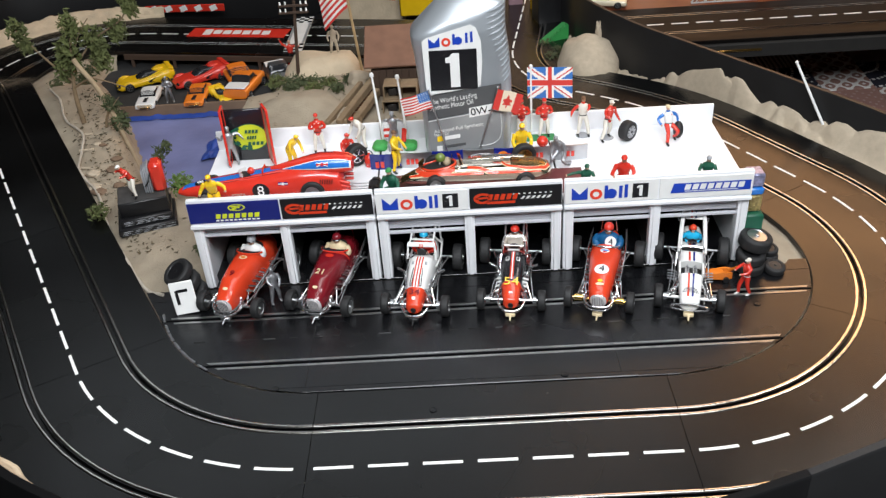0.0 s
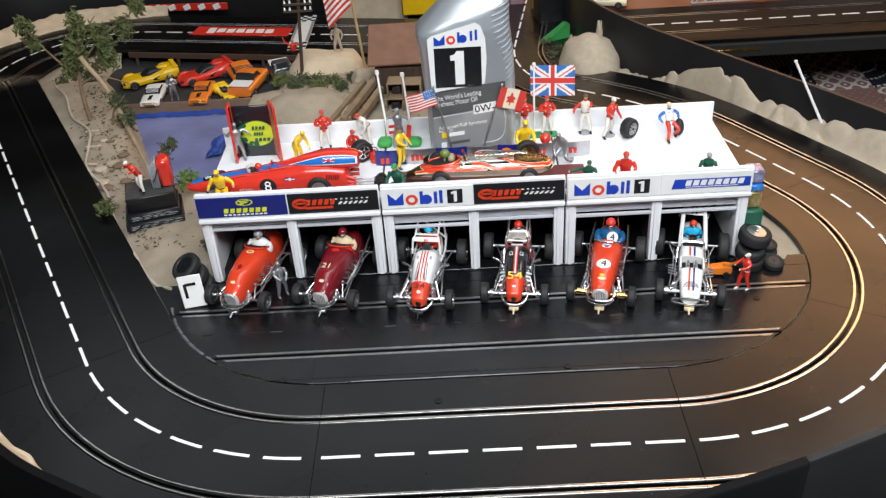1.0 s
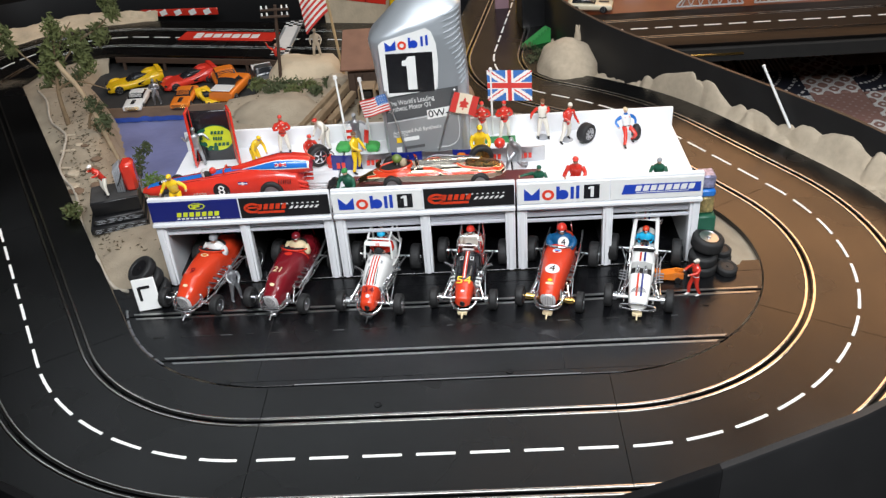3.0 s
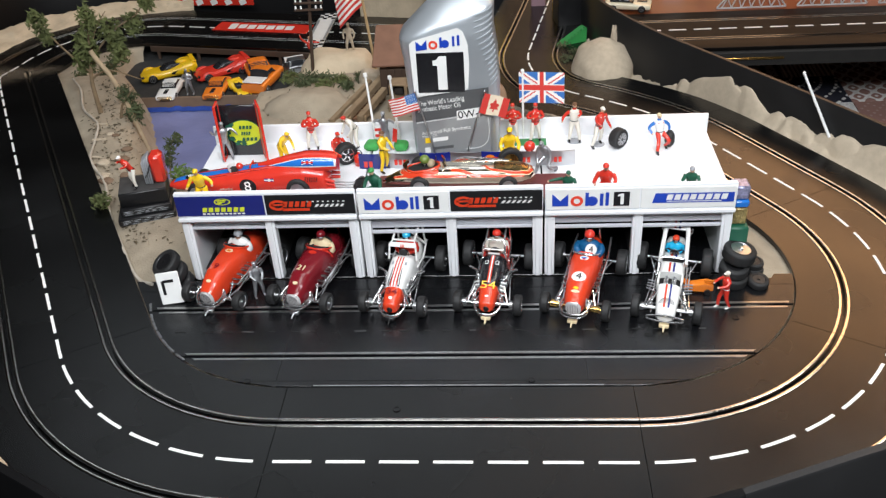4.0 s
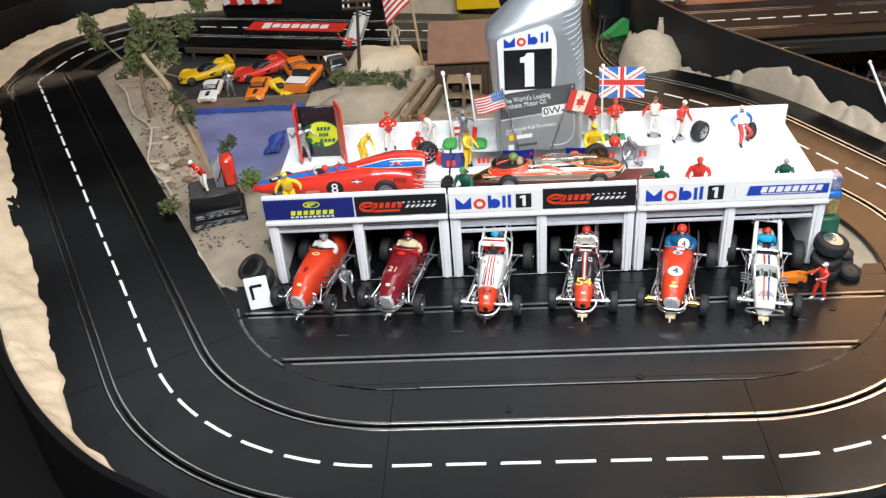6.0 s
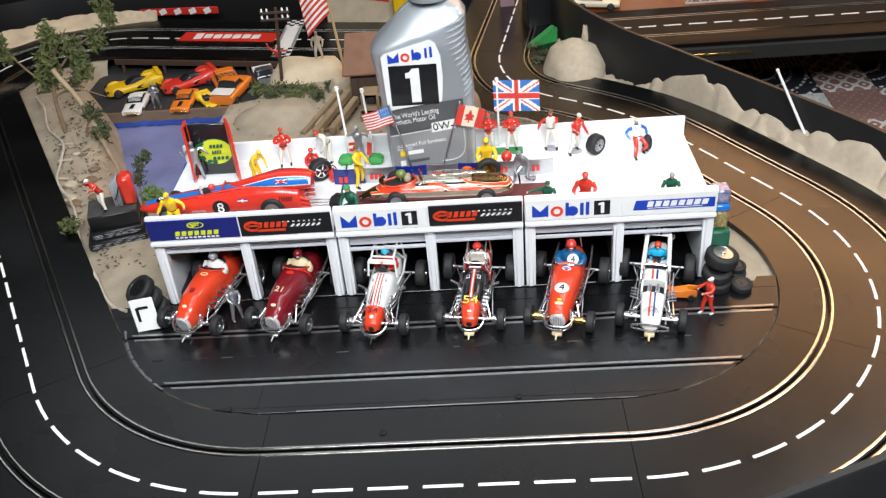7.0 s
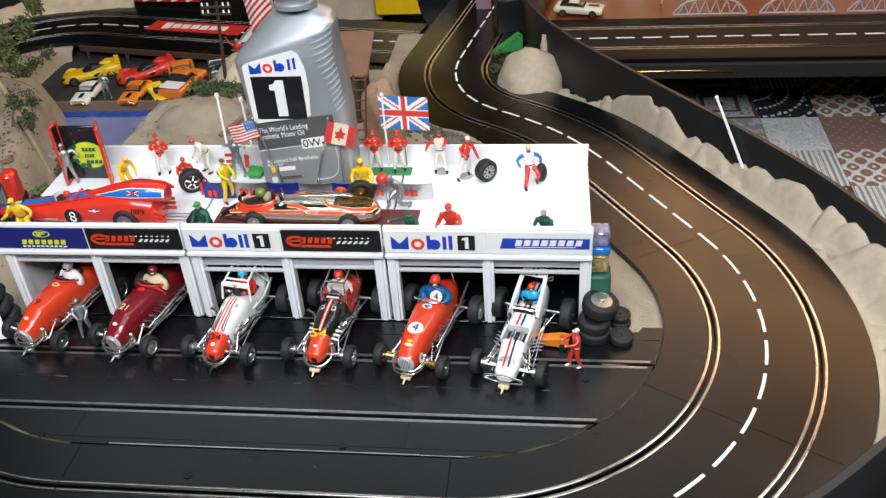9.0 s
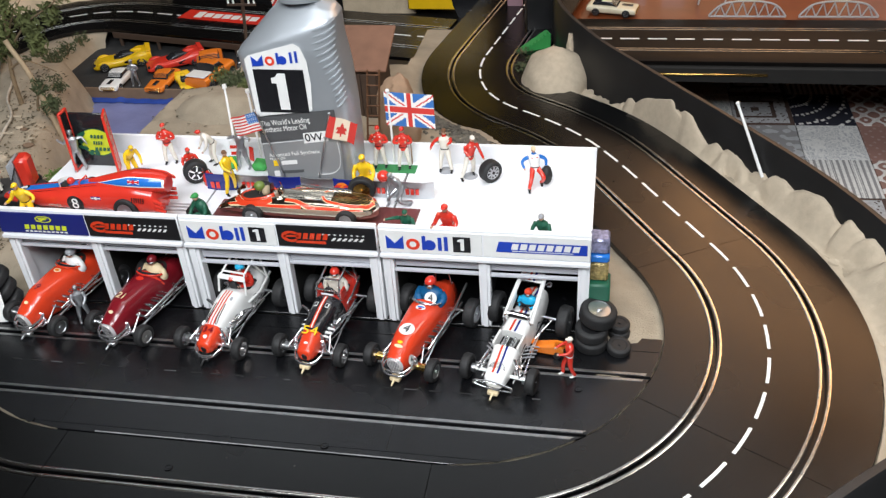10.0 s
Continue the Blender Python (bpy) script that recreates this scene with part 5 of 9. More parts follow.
    for sx in (-1, 1):
        bm = bmesh.new()
        tube(bm, smooth_path([(sx * 0.012, 0.018, 0.0165), (sx * 0.0155, 0.028, 0.0175), (sx * 0.0185, 0.036, 0.0205), (sx * 0.027, 0.04, 0.0225)], 4), 0.0016, 9)
        part("exhaust_pipe", bm, M_CHROME, car)
        for k in range(4):
            bm = bmesh.new()
            tube(bm, [(sx * 0.0095, 0.008 + k * 0.0062, 0.0185 + 0.0006 * k), (sx * 0.0128, 0.009 + k * 0.0062, 0.0185 + 0.0006 * k), (sx * 0.0148, 0.013 + k * 0.006, 0.0165 + 0.0004 * k)], 0.0011, 7)
            part("header_pipe", bm, M_ALU, car)
        bm = bmesh.new()
        tube(bm, [(sx * 0.0105, 0.0, 0.0085), (sx * 0.0165, 0.03, 0.009), (sx * 0.0175, 0.07, 0.0095)], 0.001, 7)
        tube(bm, [(sx * 0.0115, 0.004, 0.0135), (sx * 0.0168, 0.03, 0.0145), (sx * 0.0178, 0.07, 0.0165)], 0.0009, 7)
        part("side_rail", bm, M_CHROME, car)
    front_detail(car, 0.0145)
    guide(car, M_BLACKP if scheme == "white" else CREAM)
    raise_body(car, 0.0085, 0.0105)
    return car


def striped(label, m):
    car = thing("sprint_car", label, "race car", "race cars in front of the garages", m=m)
    sh = Shell(wider(WEDGE, 1.22), 3.6)
    part("nose", sh.mesh(-0.026, 0.014), WHITE, car)
    part("body", sh.mesh(0.033, 0.114), WHITE, car)
    low = Shell([(r[0], r[1] * 1.16, r[2], r[3] - 0.008) for r in WEDGE], 3.6)
    part("engine_bay", low.mesh(0.014, 0.033), M_DARK, car, "dark open engine bay")
    for sx in (-1, 1):
        bm = bmesh.new()
        box(bm, (sx * 0.0122, 0.0235, 0.0215), (0.0022, 0.021, 0.012), 0.0004)
        part("bay_side", bm, WHITE, car)
        bm = bmesh.new()
        box(bm, (sx * 0.0042, 0.0235, 0.0215), (0.0046, 0.016, 0.005), 0.0008)
        for k in range(4):
            cyl(bm, (sx * 0.0042, 0.0172 + k * 0.0042, 0.023), (sx * 0.0042, 0.0172 + k * 0.0042, 0.0262), 0.0014, 0.0011, 8)
        part("cylinder_head", bm, M_CHROME, car)
    for (a, b) in ((-0.02, 0.0135), (0.0335, 0.051), (0.062, 0.072), (0.092, 0.108)):
        part("red_stripe", sh.strip(-0.0034, -0.0013, a, b), ORANGERED, car)
        part("blue_stripe", sh.strip(0.0013, 0.0034, a, b), NAVY, car)
    for sx in (-1, 1):
        bm = bmesh.new()
        box(bm, (sx * 0.0122, 0.066, 0.034), (0.0016, 0.03, 0.011), 0.0005, rot=(12, 0, 0))
        part("cockpit_side", bm, WHITE, car)
        bm = bmesh.new()
        tube(bm, [(sx * 0.0155, -0.016, 0.009), (sx * 0.0165, 0.02, 0.0105), (sx * 0.0165, 0.07, 0.012)], 0.0009, 7)
        part("frame_rail", bm, M_CHROME, car)
    # grille outline on the nose
    for k in range(5):
        bm = bmesh.new()
        w = 0.0078 * (1 - 0.16 * k)
        tube(bm, [(w * math.cos(t), -0.015 + 0.0075 * (1 - 0.22 * k) * math.sin(t), sh.top(w * math.cos(t), -0.015 + 0.0075 * (1 - 0.22 * k) * math.sin(t), 0.0004)) for t in [math.pi * i / 10 for i in range(11)]], 0.0003, 5)
        part("grille_line", bm, BLACK, car)
    driver(car, (0, 0.081, 0.0222), CYAN, ORANGERED, 0.98)
    bm = bmesh.new()
    box(bm, (0, 0.057, 0.0295), (0.0225, 0.009, 0.0015), 0.0004)
    part("dash_opening", bm, M_DARK, car)
    bm = bmesh.new()
    box(bm, (0, 0.081, 0.0285), (0.0205, 0.017, 0.0015), 0.0004)
    part("cockpit", bm, M_DARK, car, "dark cockpit opening")
    for sx in (-1, 1):
        bm = bmesh.new()
        tube(bm, smooth_path([(sx * 0.0138, 0.05, 0.028), (sx * 0.0132, 0.066, 0.036), (sx * 0.0122, 0.088, 0.046), (sx * 0.0108, 0.1, 0.049)], 5), 0.0024, 8)
        part("cage_side", bm, WHITE, car)
        bm = bmesh.new()
        for k in range(4):
            tube(bm, [(sx * 0.014, 0.012 + k * 0.0055, 0.0165), (sx * 0.018, 0.016 + k * 0.0055, 0.0155), (sx * 0.024, 0.0215 + k * 0.005, 0.013)], 0.0008, 6)
        part("exhaust_stack", bm, SILVERP, car, "grey exhaust stubs")
        bm = bmesh.new()
        tube(bm, smooth_path([(sx * 0.0125, 0.098, 0.04), (sx * 0.0165, 0.1, 0.043), (sx * 0.0165, 0.104, 0.036), (sx * 0.0125, 0.104, 0.034)], 4), 0.0009, 7)
        part("rear_loop", bm, M_CHROME, car)
    bm = bmesh.new()
    rings(bm, [[(x, y, z) for x, y, z in ((-0.0125, 0.091, 0.0475), (0.0125, 0.091, 0.0475), (0.0108, 0.101, 0.051), (-0.0108, 0.101, 0.051))], [(x, y, z - 0.0012) for x, y, z in ((-0.0125, 0.091, 0.0475), (0.0125, 0.091, 0.0475), (0.0108, 0.101, 0.051), (-0.0108, 0.101, 0.051))]])
    rp = part("roof_panel", bm, WHITE, car)
    for sx, mt in ((-0.0024, ORANGERED), (0.0024, NAVY)):
        bm = bmesh.new()
        box(bm, (sx, 0.096, 0.0497), (0.0021, 0.0098, 0.0006), rot=(19.3, 0, 0))
        part("stripe", bm, mt, rp)
    bm = bmesh.new()
    tube(bm, smooth_path([(-0.0115, 0.05, 0.026), (-0.012, 0.048, 0.034), (-0.0098, 0.05, 0.036), (0.0098, 0.05, 0.036), (0.012, 0.048, 0.034), (0.0115, 0.05, 0.026)], 4), 0.0009, 7)
    part("cage_front", bm, M_CHROME, car)
    running_gear(car, 0.0325, 0.036, 0.0125, 0.0165, M_BLACKP, WHITE)
    bumper(car, ([(0.015 * math.cos(t) if abs(math.cos(t)) < 0.8 else 0.0162 * math.copysign(1, math.cos(t)), -0.0285 + 0.001 * math.sin(t), 0.0125 + 0.0034 * math.sin(t)) for t in [2 * math.pi * i / 16 for i in range(17)]],))
    front_detail(car, 0.0165)
    guide(car, CREAM, -0.026)
    raise_body(car, 0.008, 0.0095)
    return car


CHASSIS = ("tyre", "rim", "spoke", "front_axle", "rear_axle", "guide_block", "guide_pin", "brake_drum", "brake_disc")


def raise_body(car, up, forward):
    """Lifts the bodywork over the chassis, the more the higher and the further from the nose."""
    for ob in car.children_recursive:
        if ob.name.split(".")[0] in CHASSIS:
            continue
        for v in ob.data.vertices:
            p = ob.matrix_basis @ v.co
            k = min(max((p.z - 0.010) / 0.022, 0), 1) * min(max((p.y + 0.03) / 0.04, 0.35), 1)
            v.co = ob.matrix_basis.inverted() @ Vector((p.x, p.y - forward * k, p.z + up * k))


def placed(px, py, yaw, lead=0.0345):
    """The pose of a car whose guide pin ends at px, py."""
    a = radians(yaw)
    return pose(px - math.sin(a) * lead, py + math.cos(a) * lead, 0.0004, 0, 0, yaw)


roadster("bright red roadster race car with white driver and chrome bumper", placed(-0.1235, 0.214, -16.5), ORANGERED, "9", WHITE, SILVERP, MAROON, M_ALU)
roadster("dark maroon roadster race car with cream driver", placed(-0.0235, 0.208, -15.5), MAROON, "21", CREAM, MAROON, CREAM, M_ALU, num_size=0.0115)
sprint("white sprint car with orange-red nose and chrome pipes", placed(0.086, 0.195, -9), "white", "34", RED, CYAN)
sprint("black sprint car with orange-red nose and yellow number", placed(0.191, 0.195, -8), "black", "54", OFFWHITE, RED)
roadster("orange-red roadster race car with blue driver and number roundel", placed(0.2825, 0.188, -15), ORANGERED, "4", TEAL, RED, BLACK, M_ALU, roundel=True, guide_mat=CREAM, axle=M_GOLD)
striped("white sprint car with red and blue stripes", placed(0.3785, 0.181, -14))


# ---- figures ----
def fig(label, m, top, legs, cap, pose_of=None, shoes=BLACK, face=SKIN, base=None, size=1.0, group="pit crew figures", category="figurine", sleeves=None):
    """One painted miniature in one mesh; it faces -y."""
    j = dict(hip=(0, 0, 0.0265), chest=(0, 0, 0.0415), lf=(-0.0058, -0.001, 0.0015), rf=(0.0058, 0.001, 0.0015), lh=(-0.0085, -0.004, 0.027), rh=(0.0085, -0.004, 0.027), lk=None, rk=None, le=None, re=None)
    j.update(pose_of or {})
    V = lambda k: Vector(j[k])
    bm = bmesh.new()
    hip, chest = V("hip"), V("chest")
    up = (chest - hip).normalized()
    side = Vector((1, 0, 0))
    fwd = up.cross(side)
    # jacket: hem, waist, ribs, shoulders, collar
    loops = []
    for t, a, b in ((-0.16, 0.0042, 0.0036), (-0.05, 0.005, 0.004), (0.14, 0.0047, 0.0037), (0.36, 0.0048, 0.0038), (0.62, 0.0058, 0.0043), (0.86, 0.0062, 0.0042), (1.0, 0.0056, 0.0036), (1.1, 0.0032, 0.0027), (1.18, 0.0021, 0.0021)):
        c = hip + (chest - hip) * t
        loops.append([c + side * a * math.cos(q) + fwd * b * math.sin(q) for q in [2 * math.pi * i / 16 for i in range(16)]])
    rings(bm, loops, mi=0)
    for s, f, k in ((-1, "lf", "lk"), (1, "rf", "rk")):
        h0 = hip + side * s * 0.0026
        foot = V(f)
        knee = V(k) if j[k] else (h0 + foot) / 2 + Vector((s * 0.0004, -0.0018, 0.001))
        pts = smooth_path([h0, knee, foot + Vector((0, 0.0008, 0.0022))], 4)
        tube(bm, pts, [0.0031, 0.0031, 0.0028, 0.0025, 0.0023, 0.0023, 0.0021, 0.0018, 0.002], 9, 1)
        # ankle boot with a sole
        ball(bm, foot + Vector((0, 0.0004, 0.0014)), 0.0019, (0.95, 1.1, 1.0), 8, 4)
        ball(bm, foot + Vector((0, -0.0018, -0.0001)), 0.0018, (0.85, 1.7, 0.7), 8, 4)
    for s, hn, e in ((-1, "lh", "le"), (1, "rh", "re")):
        sh = chest + side * s * 0.0058 - up * 0.0006
        palm = V(hn)
        elb = V(e) if j[e] else (sh + palm) / 2 + Vector((s * 0.0024, 0.0014, -0.001))
        pts = smooth_path([sh, elb, palm], 4)
        tube(bm, pts, [0.0019, 0.0022, 0.002, 0.0018, 0.0017, 0.0017, 0.0015, 0.0013, 0.0012], 8, 6)
        d = (palm - elb).normalized()
        ball(bm, palm + d * 0.0008, 0.00125, (0.9, 1.2, 1.0), 8, 2)
    # zip panel, belt, collar
    front = chest - fwd * 0.0041 - up * 0.0018
    for q in (-1, 1):
        ball(bm, front + side * q * 0.0026 + up * 0.001, 0.0009, (1.0, 0.35, 0.7), 8, 1)
    waist = hip + (chest - hip) * 0.14
    rings(bm, [[waist + up * h + side * 0.0049 * math.cos(q) + fwd * 0.0039 * math.sin(q) for q in [2 * math.pi * i / 16 for i in range(16)]] for h in (-0.0005, 0.0005)], mi=4)
    neck = chest + up * 0.002
    rings(bm, [[neck + up * h + side * r * math.cos(q) + fwd * r * math.sin(q) for q in [2 * math.pi * i / 12 for i in range(12)]] for h, r in ((0.0, 0.0026), (0.0014, 0.0023))], mi=6)
    head = chest + up * 0.0072 + Vector((0, -0.0005, 0))
    ball(bm, head, 0.003, (0.82, 0.95, 1.12), 12, 2)
    ball(bm, head + Vector((0, -0.0028, -0.0003)), 0.0006, (0.8, 1.2, 1.1), 6, 2)
    for q in (-1, 1):
        ball(bm, head + Vector((q * 0.0011, -0.0026, 0.0006)), 0.0004, (1.2, 0.6, 0.7), 6, 4)
    ball(bm, head + up * 0.0012 + Vector((0, 0.0004, 0)), 0.0031, (0.9, 1.02, 0.82), 12, 3)
    ball(bm, head + Vector((0, -0.003, 0.0014)), 0.0017, (1.15, 1.0, 0.28), 8, 3)
    if base:
        lathe(bm, [(0.0001, 0), (0.0078, 0), (0.008, 0.0004), (0.0074, 0.001), (0.0001, 0.001)], (0, 0, 0), "z", 18, 5)
    # creases of the moulded cloth
    for v in bm.verts:
        if hip.z * 0.2 < v.co.z < chest.z:
            v.co += Vector((noise.noise(v.co * 420), noise.noise(v.co * 420 + Vector((9, 0, 0))), 0)) * 0.00042
    ob = link("figurine", bm, [top, legs, face, cap, shoes, base or BLACK, sleeves or top], smooth=50)
    tagged(ob, label, category, group)
    ob.matrix_basis = m @ Matrix.Scale(size, 4)
    return ob


R0 = ROOF + 0.0002
M_SILV = mat("silver_figure", (0.42, 0.43, 0.45), 0.35, 0.8, vary=0.25, grain=160)
CROUCH = dict(hip=(0, 0.002, 0.012), chest=(0, -0.002, 0.026), lf=(-0.006, -0.006, 0.0015), rf=(0.006, -0.002, 0.0015), lk=(-0.007, -0.008, 0.012), rk=(0.007, -0.008, 0.011), lh=(-0.006, -0.011, 0.014), rh=(0.006, -0.011, 0.015))
BEND = dict(hip=(0, 0.003, 0.0265), chest=(0, -0.006, 0.038), lh=(-0.007, -0.012, 0.022), rh=(0.007, -0.012, 0.022))
FOLDED = dict(lh=(0.003, -0.0062, 0.0365), rh=(-0.0028, -0.0062, 0.0345), le=(-0.0095, -0.0008, 0.0335), re=(0.0095, -0.0008, 0.0335))
REACH = dict(lh=(-0.015, -0.003, 0.03), rh=(0.004, -0.006, 0.036), rf=(0.0068, -0.004, 0.0015))
STRIDE = dict(re=(0.0115, 0.0005, 0.03), lf=(-0.0115, -0.006, 0.0015), rf=(0.004, 0.003, 0.0015), hip=(0, 0, 0.0245), chest=(0.002, -0.001, 0.0395), lh=(-0.003, -0.009, 0.03), rh=(0.014, -0.004, 0.022))

fig("red and white racing figure standing with folded arms", pose(-0.0245, 0.429, R0, 0, 0, 8), RED, OFFWHITE, RED, FOLDED)
fig("white and red mechanic figure bending over a wheel", pose(0.0275, 0.432, R0, 0, 0, -50), OFFWHITE, OFFWHITE, RED, BEND)
fig("red and white mechanic figure crouching behind a wheel", pose(0.011, 0.406, R0, 0, 0, 35), RED, OFFWHITE, RED, CROUCH)
fig("yellow suited figure stooping behind the red record car", pose(-0.0525, 0.391, R0, 0, 0, 55), YELLOW, YELLOW, YELLOW, BEND)
fig("yellow suited mechanic figure with dark cap standing", pose(0.072, 0.3715, R0, 0, 0, 55), YELLOW, YELLOW, BROWN, dict(lh=(-0.004, -0.013, 0.032), rh=(0.004, -0.013, 0.031), lf=(-0.008, -0.003, 0.0015)))
fig("green suited figure crouching beside the jack", pose(0.071, 0.3015, R0, 0, 0, -25), DGREEN, DGREEN, GREEN, CROUCH, size=1.22)
fig("yellow suited figure leaning over the sign beside the red car", pose(-0.127, 0.2965, R0, 0, 0, 4), YELLOW, YELLOW, YELLOW, dict(hip=(0, 0.003, 0.021), chest=(0, -0.002, 0.0345), rh=(0.0135, -0.006, 0.027), lh=(-0.0095, -0.012, 0.0275), le=(-0.0105, -0.002, 0.026)), size=1.15)
fig("plain silver statue figure standing at the roof edge", pose(-0.128, 0.4065, R0, 0, 0, 20), M_SILV, M_SILV, M_SILV, dict(lh=(-0.014, -0.004, 0.043), rh=(0.016, -0.006, 0.036), le=(-0.01, 0.001, 0.036), re=(0.011, 0.0, 0.041)), M_SILV, M_SILV)
fig("red jacket figure with white trousers standing on green base", pose(0.225, 0.4365, R0, 0, 0, 0), RED, OFFWHITE, RED, FOLDED)
fig("red jacket figure with white trousers standing on green base", pose(0.2525, 0.4355, R0, 0, 0, 8), RED, OFFWHITE, RED, FOLDED)
fig("white and red figure pointing with one arm", pose(0.2995, 0.434, R0, 0, 0, 5), OFFWHITE, OFFWHITE, BROWN, REACH, base=SILVERP, sleeves=RED)
fig("red jacket figure rolling a loose wheel", pose(0.3285, 0.424, R0, 0, 0, 25), RED, OFFWHITE, OFFWHITE, STRIDE, base=SILVERP)
fig("blue white and red driver figure leaning on a bag", pose(0.4, 0.4095, R0, 0, 0, 15), WHITE, RED, CREAM, dict(hip=(0.001, 0.004, 0.019), chest=(0, 0.006, 0.033), lf=(-0.008, -0.013, 0.0015), lk=(-0.005, -0.007, 0.0125), rf=(0.007, -0.001, 0.0015), rk=(0.0085, -0.006, 0.0125), lh=(-0.011, 0.0, 0.022), rh=(0.0125, 0.004, 0.021), le=(-0.0125, 0.006, 0.027), re=(0.0125, 0.007, 0.027)), sleeves=BLUE)
fig("yellow suited figure kneeling behind a tyre", pose(0.2205, 0.3865, R0, 0, 0, 5), YELLOW, YELLOW, YELLOW, CROUCH, size=1.3)
fig("plain silver figure crouching over the roof", pose(0.263, 0.3595, R0, 0, 0, -25), M_SILV, M_SILV, M_SILV, dict(CROUCH, hip=(0, 0.003, 0.02), chest=(-0.002, -0.004, 0.033), lf=(-0.01, -0.006, 0.0015), rf=(0.01, 0.006, 0.0015)), M_SILV, M_SILV)
fig("red driver figure leaning over the sign edge", pose(0.325, 0.299, R0, 0, 0, -12), RED, RED, RED, dict(CROUCH, lh=(-0.008, -0.0125, 0.0195), le=(-0.0095, -0.003, 0.017), rh=(0.007, -0.009, 0.017)), size=1.25)
fig("dark green figure crouching on the roof", pose(0.417, 0.2995, R0, 0, 0, -15), DGREEN, DGREEN, SILVERP, CROUCH, size=1.05)
fig("green figure crawling behind the sign with an arm stretched out", pose(0.284, 0.2995, R0, 0, 0, 0), DGREEN, DGREEN, DGREEN, dict(CROUCH, lh=(-0.021, -0.002, 0.0225), le=(-0.013, 0.0, 0.0235)))
fig("silver figure holding flags between green blocks", pose(0.068, 0.423, R0, 0, 0, 0), M_SILV, M_SILV, SILVERP, dict(lh=(-0.012, -0.002, 0.04), rh=(0.012, -0.002, 0.038)), M_SILV, M_SILV)
fig("silver mechanic figure standing between two race cars", pose(-0.069, 0.252, 0, 0, 0, 30), M_SILV, M_SILV, M_SILV, dict(lh=(-0.004, -0.01, 0.032), rh=(0.004, -0.01, 0.03)), M_SILV, M_SILV, size=0.92)
fig("red suited mechanic figure holding an orange jack", pose(0.4485, 0.2215, 0, 0, 0, -70), RED, RED, OFFWHITE, dict(lh=(-0.005, -0.013, 0.037), rh=(0.005, -0.013, 0.036), lf=(-0.004, -0.006, 0.0015), rf=(0.004, 0.004, 0.0015)), WHITE, size=0.92)


# ---- loose things on the roof ----
def loose_wheel(label, m, r, w, spokes=6, rim=M_ALU):
    t = thing("loose_wheel", label, "wheel", "loose wheels", m=m)
    wheel(t, (0, 0, 0), r, w, rim, spokes)
    return t


loose_wheel("loose wheel with silver five spoke rim on the roof", pose(0.0235, 0.391, ROOF + 0.0138, 0, 0, -58), 0.0137, 0.0125, 5, M_CHROME)
loose_wheel("loose wheel with silver rim pushed by a figure", pose(0.3515, 0.4165, ROOF + 0.0124, 0, 0, -48), 0.0124, 0.0125, 9, M_ALU)
loose_wheel("loose black tyre standing before a kneeling figure", pose(0.2215, 0.365, ROOF + 0.0145, 0, 0, -82), 0.0145, 0.009, 0, M_GOLD)
bm = bmesh.new()
ball(bm, (0.412, 0.4145, ROOF + 0.011), 0.0105, (0.6, 0.75, 1.05), 12)
tagged(link("kit_bag", bm, M_TYRE, smooth=60), "dark kit bag behind a driver figure", "bag")
bm = bmesh.new()
ball(bm, (0.244, 0.374, ROOF + 0.0262), 0.0068, (1, 1.05, 0.95), 14)
tagged(link("helmet", bm, RED, smooth=60), "glossy red helmet resting on the barrier top", "helmet")
bm = bmesh.new()
box(bm, (0.177, 0.327, ROOF + 0.0009), (0.218, 0.054, 0.0016), 0.0004, rot=(0, 0, -1))
tagged(link("brown_mat", bm, PURPLE), "dark brown flat mat under the silver car", "mat")
# red can with a wire handle
can = thing("fuel_can", "red fuel can with dark handle", "can", m=pose(0.0395, 0.387, ROOF))
bm = bmesh.new()
lathe(bm, [(0.0055, 0), (0.006, 0.0008), (0.006, 0.005), (0.0064, 0.0056), (0.006, 0.0062), (0.006, 0.011), (0.0048, 0.013), (0.0018, 0.0145), (0.0018, 0.0165)], seg=18)
part("can_body", bm, RED, can)
bm = bmesh.new()
tube(bm, [(0.004 * math.cos(t), 0, 0.0145 + 0.0055 * math.sin(t)) for t in [math.pi * i / 10 for i in range(11)]], 0.0007, 6)
part("handle", bm, M_BLACKP, can)
# green blocks
for gx, gy, w in ((0.05, 0.431, 0.018), (0.087, 0.427, 0.018)):
    bm = bmesh.new()
    box(bm, (gx, gy - 0.003, ROOF + 0.005), (w, 0.018, 0.0102), 0.0035)
    for v in bm.verts:
        v.co += noise.noise_vector(v.co * 150) * 0.0016
    tagged(link("green_block", bm, mat("grass_green", (0.05, 0.32, 0.07), 0.8, vary=0.4, grain=90, bump=0.5)), "green turf block on the roof", "block")
bm = bmesh.new()
box(bm, (0.24, 0.4345, ROOF + 0.0002), (0.052, 0.018, 0.0012), 0.0005)
tagged(link("turf_plate", bm, paint("turf", (0.03, 0.2, 0.06), 0.6, 0)), "green plastic plate under two figures", "plate")
